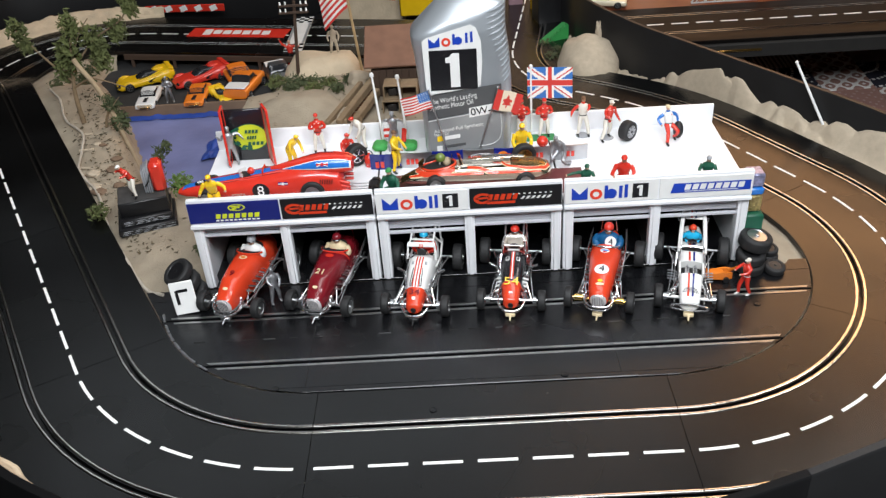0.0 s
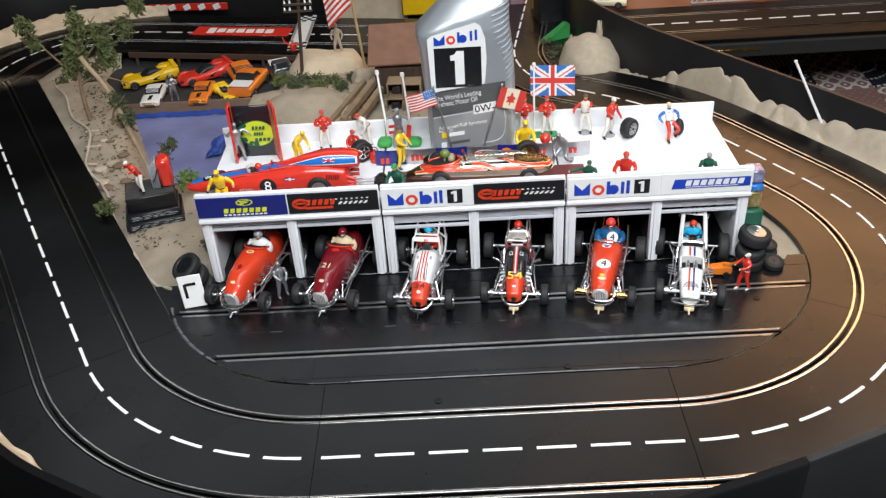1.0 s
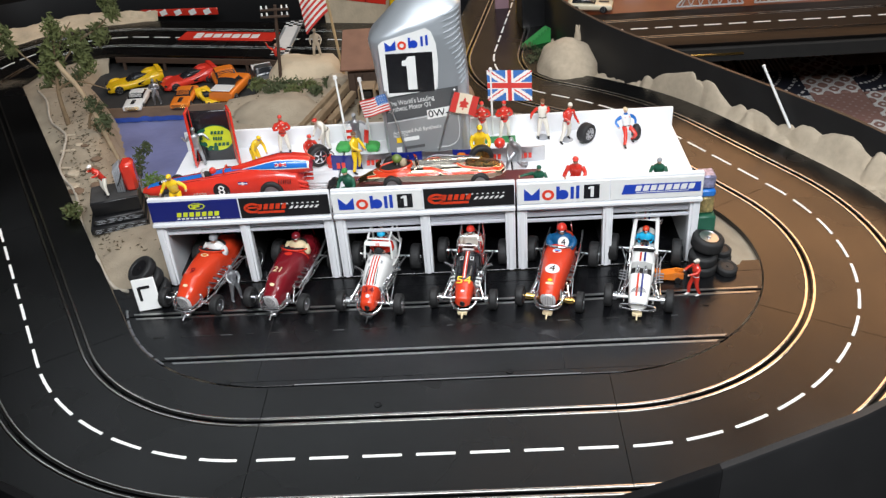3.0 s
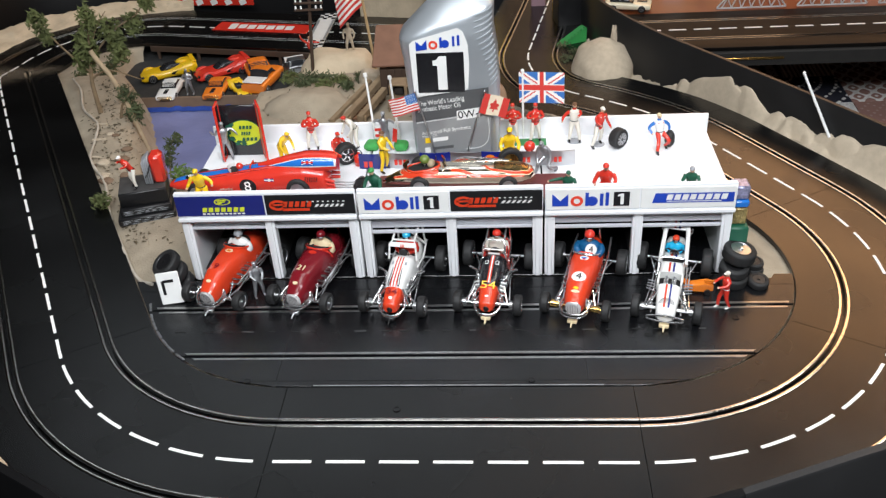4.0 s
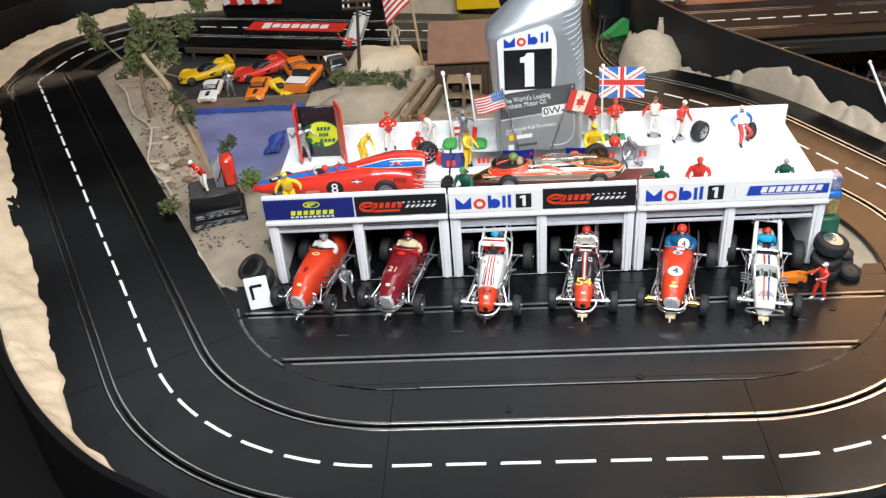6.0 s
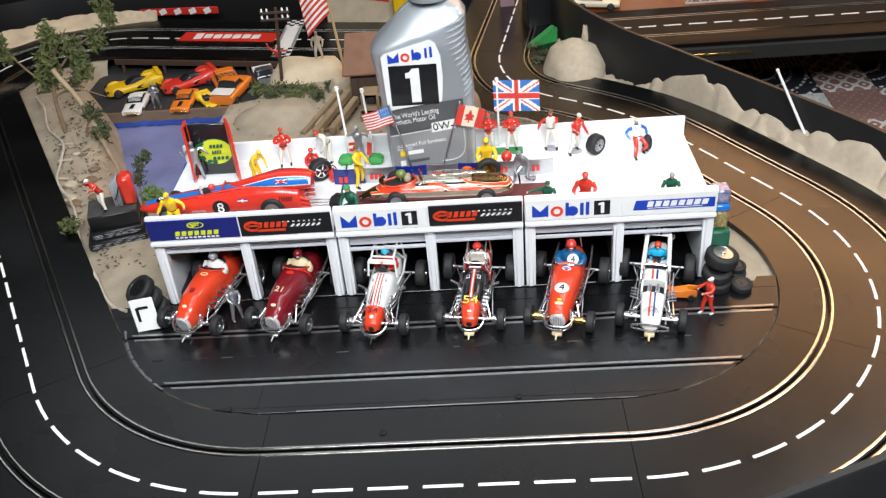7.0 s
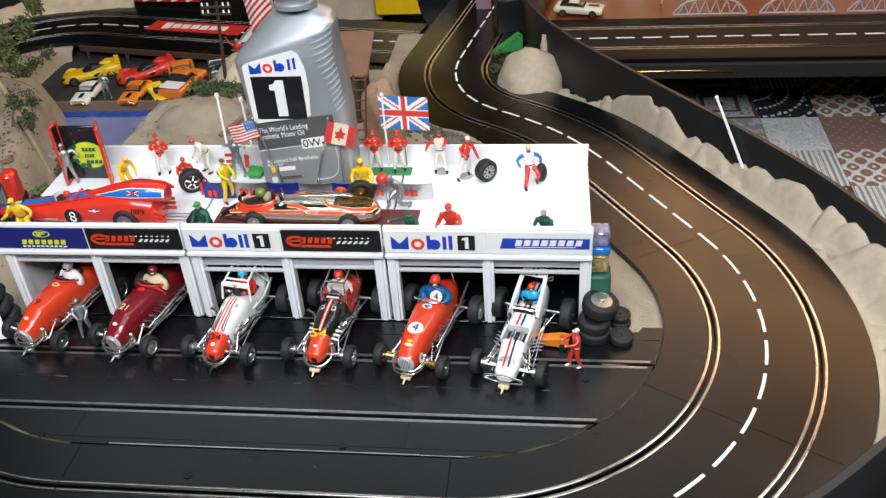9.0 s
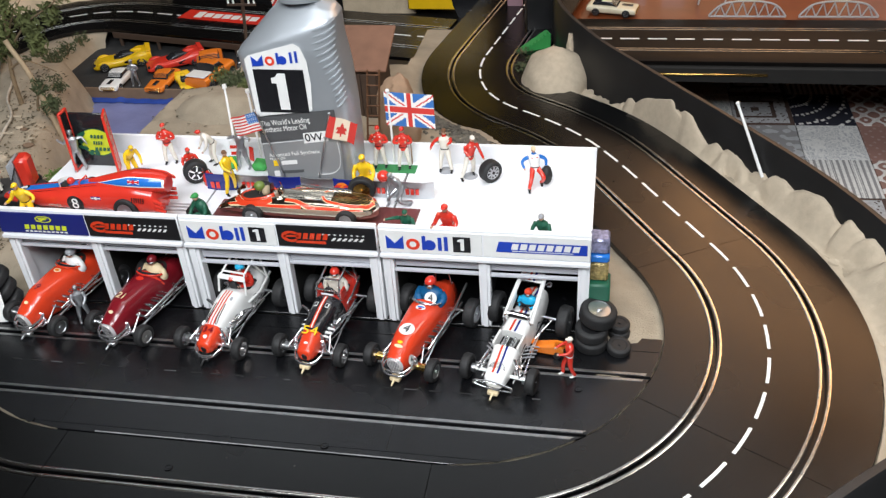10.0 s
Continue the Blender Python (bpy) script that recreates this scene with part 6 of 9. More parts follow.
# low barrier of blue and silver panels
bar = thing("advert_barrier", "low blue and silver barrier along the roof", "barrier")
for k in range(7):
    a, b = 0.041 + 0.0366 * k, 0.041 + 0.0366 * (k + 1)
    ya, yb = 0.377 - 0.0003 * k, 0.377 - 0.0003 * (k + 1)
    bm = bmesh.new()
    loops = []
    for i in range(7):
        t = i / 6
        bulge = -0.0022 * math.sin(math.pi * t)
        loops.append([(a + (b - a) * t, ya + (yb - ya) * t + bulge, ROOF), (a + (b - a) * t, ya + (yb - ya) * t + bulge, ROOF + 0.0195), (a + (b - a) * t, ya + (yb - ya) * t + bulge + 0.0016, ROOF + 0.0195), (a + (b - a) * t, ya + (yb - ya) * t + bulge + 0.0016, ROOF)])
    rings(bm, loops)
    p = part("barrier_panel", bm, NAVY if k % 2 == 0 and k < 6 else M_ALU, bar)
    if k % 2 == 1 or k == 6:
        mark_bars(p, (a + b) / 2 - 0.004, ROOF + 0.009, 0.016, 0.007, RED, (ya + yb) / 2 - 0.0028, 3, 0.3)
    if k == 0:
        mark_bars(p, (a + b) / 2 - 0.006, ROOF + 0.007, 0.012, 0.008, RED, (ya + yb) / 2 - 0.0028, 2, 0.3)
    if k == 4:
        bm = bmesh.new()
        disc(bm, ((a + b) / 2 - 0.008, ROOF + 0.0135), 0.0055, 0.0035, ya - 0.003, 0, 16)
        part("yellow_mark", bm, ORANGE, p)
        mark_bars(p, (a + b) / 2 - 0.008, ROOF + 0.0125, 0.019, 0.003, RED, ya - 0.0034, 2, 0.3, 0.003)


# ---- flags ----
def flag(label, base, top, corner, w, h, material_of, ripple=0.0016, pole_r=0.0009, pole_mat=M_ALU, nx=30, ny=20, droop=0.0, finial=True):
    """A pole with a thin rippled cloth divided into colour pieces."""
    t = thing("flag", label, "flag", "small flags")
    bm = bmesh.new()
    cyl(bm, base, top, pole_r, seg=8)
    if finial:
        ball(bm, top, pole_r * 1.9, (1, 1, 1), 8)
    part("flag_pole", bm, pole_mat, t)
    mats = []
    bm = bmesh.new()
    c, u, v = Vector(corner), Vector(w), Vector(h)
    n = u.cross(v).normalized()
    grid_v = [[bm.verts.new(c + u * (i / nx) + v * (k / ny) + n * ripple * math.sin(7 * i / nx + 1.5 * k / ny) * (i / nx) + Vector((0, 0, -droop * (i / nx) ** 2))) for k in range(ny + 1)] for i in range(nx + 1)]
    for i in range(nx):
        for k in range(ny):
            m = material_of((i + 0.5) / nx, (k + 0.5) / ny)
            if m not in mats:
                mats.append(m)
            f = bm.faces.new((grid_v[i][k], grid_v[i + 1][k], grid_v[i + 1][k + 1], grid_v[i][k + 1]))
            f.material_index = mats.index(m)
    ob = part("cloth", bm, mats, t, smooth=60)
    sol = ob.modifiers.new("thick", "SOLIDIFY")
    sol.thickness = 0.0004
    return t


def cloth(name, colour):
    return paint("cloth_" + name, colour, 0.75, 0, 0.1)


F_CREAM = cloth("cream", (0.78, 0.66, 0.5))
F_RED, F_WHITE, F_BLUE = cloth("red", (0.6, 0.04, 0.03)), cloth("white", (0.8, 0.78, 0.74)), cloth("blue", (0.035, 0.15, 0.44))


def union(u, v):
    x, y = (u - 0.5) * 1.45, v - 0.5
    if abs(x) < 0.075 or abs(y) < 0.075:
        return F_RED
    if abs(x) < 0.125 or abs(y) < 0.125:
        return F_WHITE
    d = abs(abs(x) * 0.5 / 0.725 - abs(y))
    s = abs(x) * 0.5 / 0.725 - abs(y)
    if d < 0.125:
        return F_RED if 0 <= (s if x * y > 0 else -s) < 0.05 else F_WHITE
    return F_BLUE


def stars(u, v):
    if u < 0.42 and v > 0.46:
        return F_WHITE if (int(u * 26) % 2 == 0 and int(v * 20) % 2 == 0) else F_BLUE
    return F_RED if int(v * 13) % 2 == 0 else F_WHITE


def maple(u, v):
    if u < 0.26 or u > 0.74:
        return F_RED
    x, y = abs(u - 0.5) * 2, v - 0.5
    leaf = (x < 0.05 and -0.34 < y < 0) or (y > -0.2 and y < 0.34 - x * 1.6) or (abs(y - 0.02) < 0.1 - abs(x - 0.2) * 0.45 and x < 0.34)
    return F_RED if leaf else F_CREAM


flag("large rectangular red white and blue flag on a white pole", (0.238, 0.447, ROOF + 0.001), (0.2375, 0.449, 0.184), (0.2335, 0.4475, 0.1435), (0.0545, 0.0, -0.003), (-0.0005, 0.001, 0.0395), union, 0.0, 0.0013, WHITE, 46, 34)
flag("small stars and stripes flag on a slanted pole", (0.1335, 0.3795, 0.11), (0.1155, 0.3725, 0.195), (0.1198, 0.3745, 0.172), (-0.033, 0.006, -0.012), (-0.0045, 0.001, 0.0205), stars, 0.0022, 0.0008, M_ALU, 39, 26)
flag("small red and white maple leaf flag on a slanted pole", (0.1705, 0.3795, 0.11), (0.194, 0.3755, 0.192), (0.1865, 0.3745, 0.166), (0.029, 0.003, -0.009), (0.0068, 0.001, 0.0235), maple, 0.0024, 0.0008, M_ALU, 40, 30)
# two tall bare white poles
for bx, tx, ty, tz in ((0.0545, 0.0455, 0.4605, 0.179), (0.0845, 0.077, 0.45, 0.179)):
    t = thing("flag_pole", "tall bare white pole with a round top", "pole", "white poles")
    bm = bmesh.new()
    cyl(bm, (bx, 0.436, ROOF + 0.002), (tx, ty, tz), 0.0016, 0.0013, 10)
    part("pole_shaft", bm, WHITE, t)
    bm = bmesh.new()
    cyl(bm, (tx, ty, tz - 0.001), (tx - 0.0002, ty, tz + 0.003), 0.0028, 0.0024, 12)
    part("pole_top", bm, WHITE, t)
# small red and white banner by the silver figure
bm = bmesh.new()
for k in range(4):
    box(bm, (0.0605, 0.42, ROOF + 0.022 + 0.004 * k), (0.0075, 0.0012, 0.004), 0, mi=k % 2, rot=(0, 8, 20))
tagged(link("small_banner", bm, [RED, WHITE]), "small red and white banner held by a figure", "banner")
bm = bmesh.new()
box(bm, (0.081, 0.419, ROOF + 0.022), (0.006, 0.0012, 0.018), 0.0003, rot=(0, 8, -20))
tagged(link("small_banner", bm, RED), "small dark red banner held by a figure", "banner")

# ---- long red record car ----
rc = thing("record_car", "long glossy red record car with blue stripe", "race car", m=pose(0.012, 0.325, ROOF + 0.0004, 0, 0, 87.5))
sh = Shell([(-0.004, 0.013, 0.006, 0.026), (0.0, 0.0165, 0.005, 0.034), (0.02, 0.0195, 0.0045, 0.0395), (0.045, 0.02, 0.0045, 0.039), (0.07, 0.02, 0.0045, 0.035), (0.1, 0.0195, 0.0045, 0.0295), (0.13, 0.0175, 0.0045, 0.024), (0.16, 0.0145, 0.0045, 0.0195), (0.178, 0.0105, 0.005, 0.0155), (0.188, 0.005, 0.0065, 0.0115)], 2.5)
part("body", sh.mesh(-0.004, 0.188, 0.006, 30), RED, rc, smooth=45)
part("stripe", sh.strip(-0.0052, 0.0052, 0.062, 0.182, 20), BLUE, rc, "blue stripe")
fin_sh = Shell([(-0.015, 0.0085, 0.029, 0.0455), (-0.008, 0.0112, 0.0285, 0.0485), (0.004, 0.0132, 0.028, 0.0502), (0.022, 0.0138, 0.028, 0.0502), (0.042, 0.0112, 0.028, 0.0462), (0.06, 0.0065, 0.028, 0.0415), (0.078, 0.002, 0.028, 0.0365)], 2.2)
tf = part("tail_fairing", fin_sh.mesh(-0.015, 0.078, 0.004, 26), RED, rc, "raised red tail fairing", smooth=50)


def fin_panel(sx, y0, y1, a0, a1, grow):
    """A curved panel on one flank of the fairing, pointed at its front end."""
    bm = bmesh.new()
    loops = []
    for i in range(15):
        t = i / 14
        y = y0 + (y1 - y0) * t
        hw, z0, z1 = fin_sh.at(y)
        k = 1 - max(0, (t - 0.45) / 0.55) ** 1.6 * 0.92
        mid, half = (a0 + a1) / 2 - 0.15 * (1 - k), (a1 - a0) / 2 * k
        row = []
        for q in range(7):
            a = mid + half * (q / 3 - 1)
            c, s = math.cos(a), math.sin(a)
            row.append((sx * (hw + grow) * abs(c) ** (2 / 2.2), y, (z0 + z1) / 2 + ((z1 - z0) / 2 + grow) * math.copysign(abs(s) ** (2 / 2.2), s)))
        loops.append(row)
    rings(bm, loops, closed=False, cap=False)
    return bm


bm = bmesh.new()
rings(bm, [[(x, y, z) for x, y, z in ((o + 0.0075, 0.006, 0.043), (o + 0.0085, -0.006, 0.0395), (o + 0.0092, -0.018, 0.038), (o + 0.009, -0.018, 0.0402), (o + 0.0075, -0.01, 0.047), (o + 0.0065, 0.006, 0.0495))] for o in (0.0, 0.0016)])
part("swept_fin", bm, RED, rc, "swept red tail fin")
for sx in (-1, 1):
    part("panel_outline", fin_panel(sx, -0.0145, 0.064, -0.02, 0.9, 0.0004), WHITE, tf, "thin white outline")
    part("blue_panel", fin_panel(sx, -0.0125, 0.06, 0.08, 0.8, 0.0009), BLUE, tf, "blue flank panel")
    cross = lambda k, j: 1 if abs(j - 3) < 1 or abs(k - 5.5) < 1 else (2 if abs(abs(j - 3) - abs(k - 5.5) * 0.55) > 0.7 else 0)
    bm = bmesh.new()
    vv = []
    for k in range(12):
        y = 0.01 + 0.0012 * k
        hw, z0, z1 = fin_sh.at(y)
        row = []
        for j in range(7):
            a = 0.24 + 0.062 * j
            row.append(bm.verts.new((sx * (hw + 0.0013) * math.cos(a) ** (2 / 2.2), y, (z0 + z1) / 2 + ((z1 - z0) / 2 + 0.0013) * math.sin(a) ** (2 / 2.2))))
        vv.append(row)
    for k in range(11):
        for j in range(6):
            bm.faces.new((vv[k][j], vv[k + 1][j], vv[k + 1][j + 1], vv[k][j + 1])).material_index = cross(k + 0.5, j + 0.5)
    link("flag_decal", bm, [WHITE, RED, NAVY], tf, "small union flag decal", 60)
for sx in (-1, 1):
    for yy, r in ((0.03, 0.0135), (0.152, 0.0095)):
        wheel(rc, (sx * (0.0188 if yy < 0.1 else 0.0165), yy, r), r, 0.008, M_ALU, 0)
    ro = bmesh.new()
    bmesh.ops.create_circle(ro, cap_ends=True, radius=0.0098, segments=22, matrix=pose(sx * 0.0203, 0.088, 0.0172, 0, sx * 90, 0))
    o = part("roundel", ro, BLACK, rc, "black number roundel")
    writing("race_number", "8", 0.017, pose(sx * 0.0207, 0.088, 0.0172, 90, 0, sx * 90), WHITE, o)
    bm = bmesh.new()
    for k in range(6):
        box(bm, (sx * 0.0198, 0.01 - 0.003 + k * 0.0026, 0.0262), (0.0008, 0.0009, 0.006), rot=(12, 0, 0))
    part("vent_slot", bm, BLACK, rc)
    bm = bmesh.new()
    box(bm, (sx * 0.0196, 0.062, 0.0255), (0.0006, 0.011, 0.0035))
    fd = part("flag_decal", bm, NAVY, rc)
    bm = bmesh.new()
    box(bm, (sx * 0.02, 0.062, 0.0255), (0.0006, 0.011, 0.0012))
    box(bm, (sx * 0.02, 0.062, 0.0255), (0.0005, 0.0022, 0.0035))
    part("cross", bm, WHITE, fd)
    bm = bmesh.new()
    for k in range(3):
        tube(bm, [(sx * 0.012, 0.004, 0.012 + 0.006 * k), (sx * (0.014 + 0.001 * k), -0.012, 0.011 + 0.005 * k)], [0.0024, 0.0018], 9)
    part("tail_pipe", bm, RED, rc, "red tail pipes")
    bm = bmesh.new()
    for q in range(5):
        box(bm, (sx * 0.0197, 0.108 + 0.0032 * q, 0.0132 + 0.0004 * (q % 2)), (0.0006, 0.0024, 0.0028 - 0.0003 * q), 0, rot=(sx * 8, 0, 0))
    part("script_mark", bm, PINK, rc)
    bm = bmesh.new()
    for q in range(2):
        tube(bm, [(sx * 0.0098, 0.064 + 0.05 * q, sh.top(0.0098, 0.064 + 0.05 * q, 0.0003)), (sx * 0.0088, 0.108 + 0.05 * q, sh.top(0.0088, 0.108 + 0.05 * q, 0.0003))], 0.0003, 5)
    part("panel_seam", bm, MAROON, rc)
ro = part("roundel", sh.spot(0, 0.162, 0.0062, 0.0008), BLACK, rc)
writing("race_number", "8", 0.011, pose(0, 0.162, sh.top(0, 0.162, 0.0014), 9, 0, 180), WHITE, ro)
bm = bmesh.new()
box(bm, (0, 0.104, 0.0285), (0.012, 0.018, 0.002), 0.0006)
part("cockpit", bm, M_DARK, rc, "dark cockpit opening")
bm = bmesh.new()
rings(bm, [[(0.0085 * math.cos(t), 0.106 + 0.009 * math.sin(t), 0.0285 + 0.005 * k) for t in [math.pi * (0.1 + 0.8 * i / 10) for i in range(11)]] for k in (0, 1)], closed=False, cap=False)
part("windscreen", bm, WHITE, rc)
bm = bmesh.new()
ball(bm, (0, 0.101, 0.0325), 0.0042, (1, 1, 1), 12)
part("driver_helmet", bm, RED, rc)
bm = bmesh.new()
tube(bm, [(-0.008, 0.086, 0.028), (-0.007, 0.086, 0.036), (0.007, 0.086, 0.036), (0.008, 0.086, 0.028)], 0.0009, 7)
part("roll_bar", bm, RED, rc)
# tow gear behind it
jk = thing("tow_trolley", "silver tow trolley with dark twin rollers", "trolley")
bm = bmesh.new()
for o in (-0.006, 0.0, 0.006):
    tube(bm, [(0.012, 0.3255 + o, ROOF + 0.008), (0.046, 0.3255 + o, ROOF + 0.008)], 0.0011, 7)
part("frame_tube", bm, M_ALU, jk)
bm = bmesh.new()
box(bm, (0.048, 0.3255, ROOF + 0.006), (0.012, 0.02, 0.01), 0.002)
part("trolley_body", bm, M_BLACKP, jk)
for o in (-0.009, 0.009):
    bm = bmesh.new()
    lathe(bm, [(0.002, -0.003), (0.006, -0.0025), (0.006, 0.0025), (0.002, 0.003)], (0.05, 0.3255 + o, ROOF + 0.0065), "y", 16)
    part("roller", bm, M_BLACKP, jk)

# ---- silver streamliner ----
sc = thing("streamliner_car", "polished silver streamlined race car with red trim", "race car", m=pose(0.249, 0.3265, ROOF + 0.002, 0, 0, 89))
sh = Shell([(0.0, 0.004, 0.008, 0.017), (0.004, 0.0105, 0.006, 0.022), (0.014, 0.0155, 0.005, 0.0255), (0.04, 0.0185, 0.0045, 0.0275), (0.075, 0.0185, 0.0045, 0.028), (0.1, 0.018, 0.0045, 0.0275), (0.125, 0.0165, 0.0045, 0.027), (0.145, 0.0125, 0.0045, 0.0225), (0.162, 0.0075, 0.005, 0.015), (0.174, 0.002, 0.006, 0.008)], 2.4)
M_POL = mat("polished_silver", (0.9, 0.84, 0.72), 0.11, 1.0, vary=0.05, grain=30, bump=0.04, bump_scale=60)
M_INLAY = mat("dark_gold_mesh", (0.1, 0.075, 0.035), 0.26, 0.85, vary=0.5, grain=400)
part("body", sh.mesh(0.0, 0.174, 0.006, 30), M_POL, sc, smooth=45)
TRIMS = (([(0.002, 0.0035), (0.009, 0.0075), (0.0125, 0.018), (0.013, 0.034), (0.0105, 0.05), (0.004, 0.056)], (0.003, 0.0022)),
         ([(0.015, 0.012), (0.0172, 0.03), (0.0176, 0.056), (0.0165, 0.07), (0.0125, 0.082), (0.011, 0.094)], (0.0022, 0.0034)),
         ([(0.0115, 0.108), (0.0142, 0.118), (0.0142, 0.13), (0.0108, 0.142), (0.004, 0.149), (0.0005, 0.15)], (0.0045, 0.005)),
         ([(0.0172, 0.076), (0.0172, 0.1), (0.0158, 0.12), (0.0115, 0.142), (0.006, 0.16)], (0.0024, 0.0016)))
for sx in (-1, 1):
    for path, w in TRIMS:
        path = [(sx * x, y) for x, y in path]
        part("trim_edge", sh.band(path, tuple(v + 0.0012 for v in w), 0.0004), CREAM, sc, "pale trim outline")
        part("red_trim", sh.band(path, w, 0.0007), ORANGERED, sc, "red painted trim band")
    for yy, r, o in ((0.03, 0.0105, 0.0168), (0.13, 0.0138, 0.0195)):
        wheel(sc, (sx * (o if sx > 0 else 0.0165), yy, r if sx > 0 else 0.0105), r if sx > 0 else 0.0105, 0.0085, M_ALU, 0)
    part("dark_inlay", sh.strip(sx * 0.0004, sx * 0.0085, 0.146, 0.17, 10), M_INLAY, sc, "dark gold tail inlay")
    part("dark_inlay", sh.strip(sx * 0.0006, sx * 0.0108, 0.007, 0.046, 12, 0.0003), M_INLAY, sc, "dark gold mesh inlay")
    for k in range(5):
        part("grille_line", sh.strip(sx * (0.001 + k * 0.0021), sx * (0.0014 + k * 0.0021), 0.008, 0.043, 8, 0.0007), M_GOLD, sc)
bm = bmesh.new()
loop = [(0.0112 * math.cos(t), 0.126 + 0.019 * math.sin(t)) for t in [2 * math.pi * i / 26 for i in range(27)]]
tube(bm, [(x, y, sh.top(x, y, 0.0008)) for x, y in loop], 0.0015, 7)
part("cockpit_rim", bm, ORANGERED, sc, "red cockpit surround")
bm = bmesh.new()
rings(bm, [[(x * k, 0.126 + (y - 0.126) * k, sh.top(x * k, 0.126 + (y - 0.126) * k, 0.0007)) for x, y in loop[:-1]] for k in (1.0, 0.5)], cap=True)
part("cockpit", bm, M_DARK, sc, "dark cockpit opening")
bm = bmesh.new()
ball(bm, (0, 0.124, 0.0345), 0.0056, (1, 1.05, 0.95), 14)
part("driver_helmet", bm, paint("olive", (0.14, 0.2, 0.04), 0.4, 0.2), sc)
bm = bmesh.new()
ball(bm, (0, 0.117, 0.0295), 0.006, (1.2, 0.8, 0.8), 12)
part("driver_torso", bm, paint("dull_tan", (0.34, 0.27, 0.17), 0.6, 0), sc)
bm = bmesh.new()
rings(bm, [[(0.0095 * math.cos(t), 0.105 - 0.006 * math.sin(t) + 0.002 * k, 0.0278 + 0.0075 * k) for t in [math.pi * (0.05 + 0.9 * i / 12) for i in range(13)]] for k in (0, 1)], closed=False, cap=False)
part("windscreen", bm, M_POL, sc, "polished curved windscreen")
bm = bmesh.new()
lathe(bm, [(0.005, -0.0005), (0.0056, 0), (0.005, 0.0005)], (0, 0.111, 0.033), "y", 18)
part("steering_wheel", bm, BLACK, sc)
bm = bmesh.new()
rings(bm, [[(0.0075 * k * math.cos(t), 0.143 + 0.01 * (1 - k), 0.0262 + 0.0085 * k * math.sin(t)) for t in [math.pi * i / 12 for i in range(13)]] for k in (1.0, 0.8, 0.4)], closed=False, cap=False)
part("headrest", bm, M_INLAY, sc)
bm = bmesh.new()
tube(bm, [(0.012, 0.03, 0.0255), (0.0125, 0.08, 0.0295), (0.012, 0.09, 0.0275)], 0.0016, 8)
part("side_pipe", bm, M_CHROME, sc)

# ---- billboard on the roof ----
bb = thing("billboard", "black billboard with yellow oval and red frame wings", "billboard")
bm = bmesh.new()
box(bm, (-0.1085, 0.4195, 0.1295), (0.047, 0.003, 0.068), 0.0008)
part("board", bm, BLACK, bb)
bm = bmesh.new()
disc(bm, (-0.1045, 0.127), 0.0212, 0.0172, 0.4177, 0, 34)
ov = part("oval_emblem", bm, LEMON, bb, "yellow-green oval emblem")
bm = bmesh.new()
disc(bm, (-0.1045, 0.127), 0.0218, 0.0178, 0.4175, 0.94, 34)
part("oval_rim", bm, DGREEN, ov)
bm = bmesh.new()
for k in range(16):
    a = 2.2 + 0.16 * k
    disc(bm, (-0.1045 + 0.02 * math.cos(a) + random.uniform(-0.004, 0.003), 0.1285 + 0.014 * math.sin(a) + random.uniform(-0.004, 0.004)), 0.0034, 0.0021, 0.4171 - 0.0001 * k, 0, 7)
part("leaf_shape", bm, DGREEN, ov)
for k, (x, z, w) in enumerate(((-0.1015, 0.1355, 0.017), (-0.1025, 0.1275, 0.012), (-0.0985, 0.1195, 0.02))):
    mark_bars(ov, x, z, w, 0.0045, DGREEN, 0.4151, 4, 0.3, 0.001)
for sx in (-1, 1):
    hx = -0.1085 + sx * 0.024
    w = 0.021 if sx > 0 else 0.016
    bm = bmesh.new()
    box(bm, (0, -w / 2, 0.1325), (0.0016, w, 0.073), 0.0005)
    ob = part("side_wing", bm, PINK if sx > 0 else BLACK, bb, "red edged side wing")
    ob.matrix_basis = pose(hx, 0.418, 0, 0, 0, 24 if sx > 0 else 4)
    bm = bmesh.new()
    for zz in (0.0975, 0.1685):
        box(bm, (0, -w / 2, zz), (0.003, w + 0.001, 0.003), 0.0005)
    for yy in (-w, 0.0):
        box(bm, (0, yy, 0.1328), (0.003, 0.0028, 0.074), 0.0005)
    part("red_frame", bm, RED, ob)
    if sx > 0:
        bm = bmesh.new()
        for k in range(5):
            box(bm, (0.0012, -0.007 - 0.0026 * (k % 3), 0.108 + 0.012 * k), (0.0006, 0.008, 0.0055), 0, rot=(20 - 9 * k, 0, 0))
        part("print_patch", bm, RED, ob)

# ---- beside the garages ----
def lying_tyre(label, c, r, w, axis, rim=None):
    """A tyre whose axle points along axis."""
    z = Vector(axis).normalized()
    m = Matrix.Translation(c) @ z.to_track_quat("X", "Z").to_matrix().to_4x4()
    t = thing("tyre", label, "tyre", "tyre stacks", m=m)
    wheel(t, (0, 0, 0), r, w, rim or M_BLACKP, 5 if rim else 0)


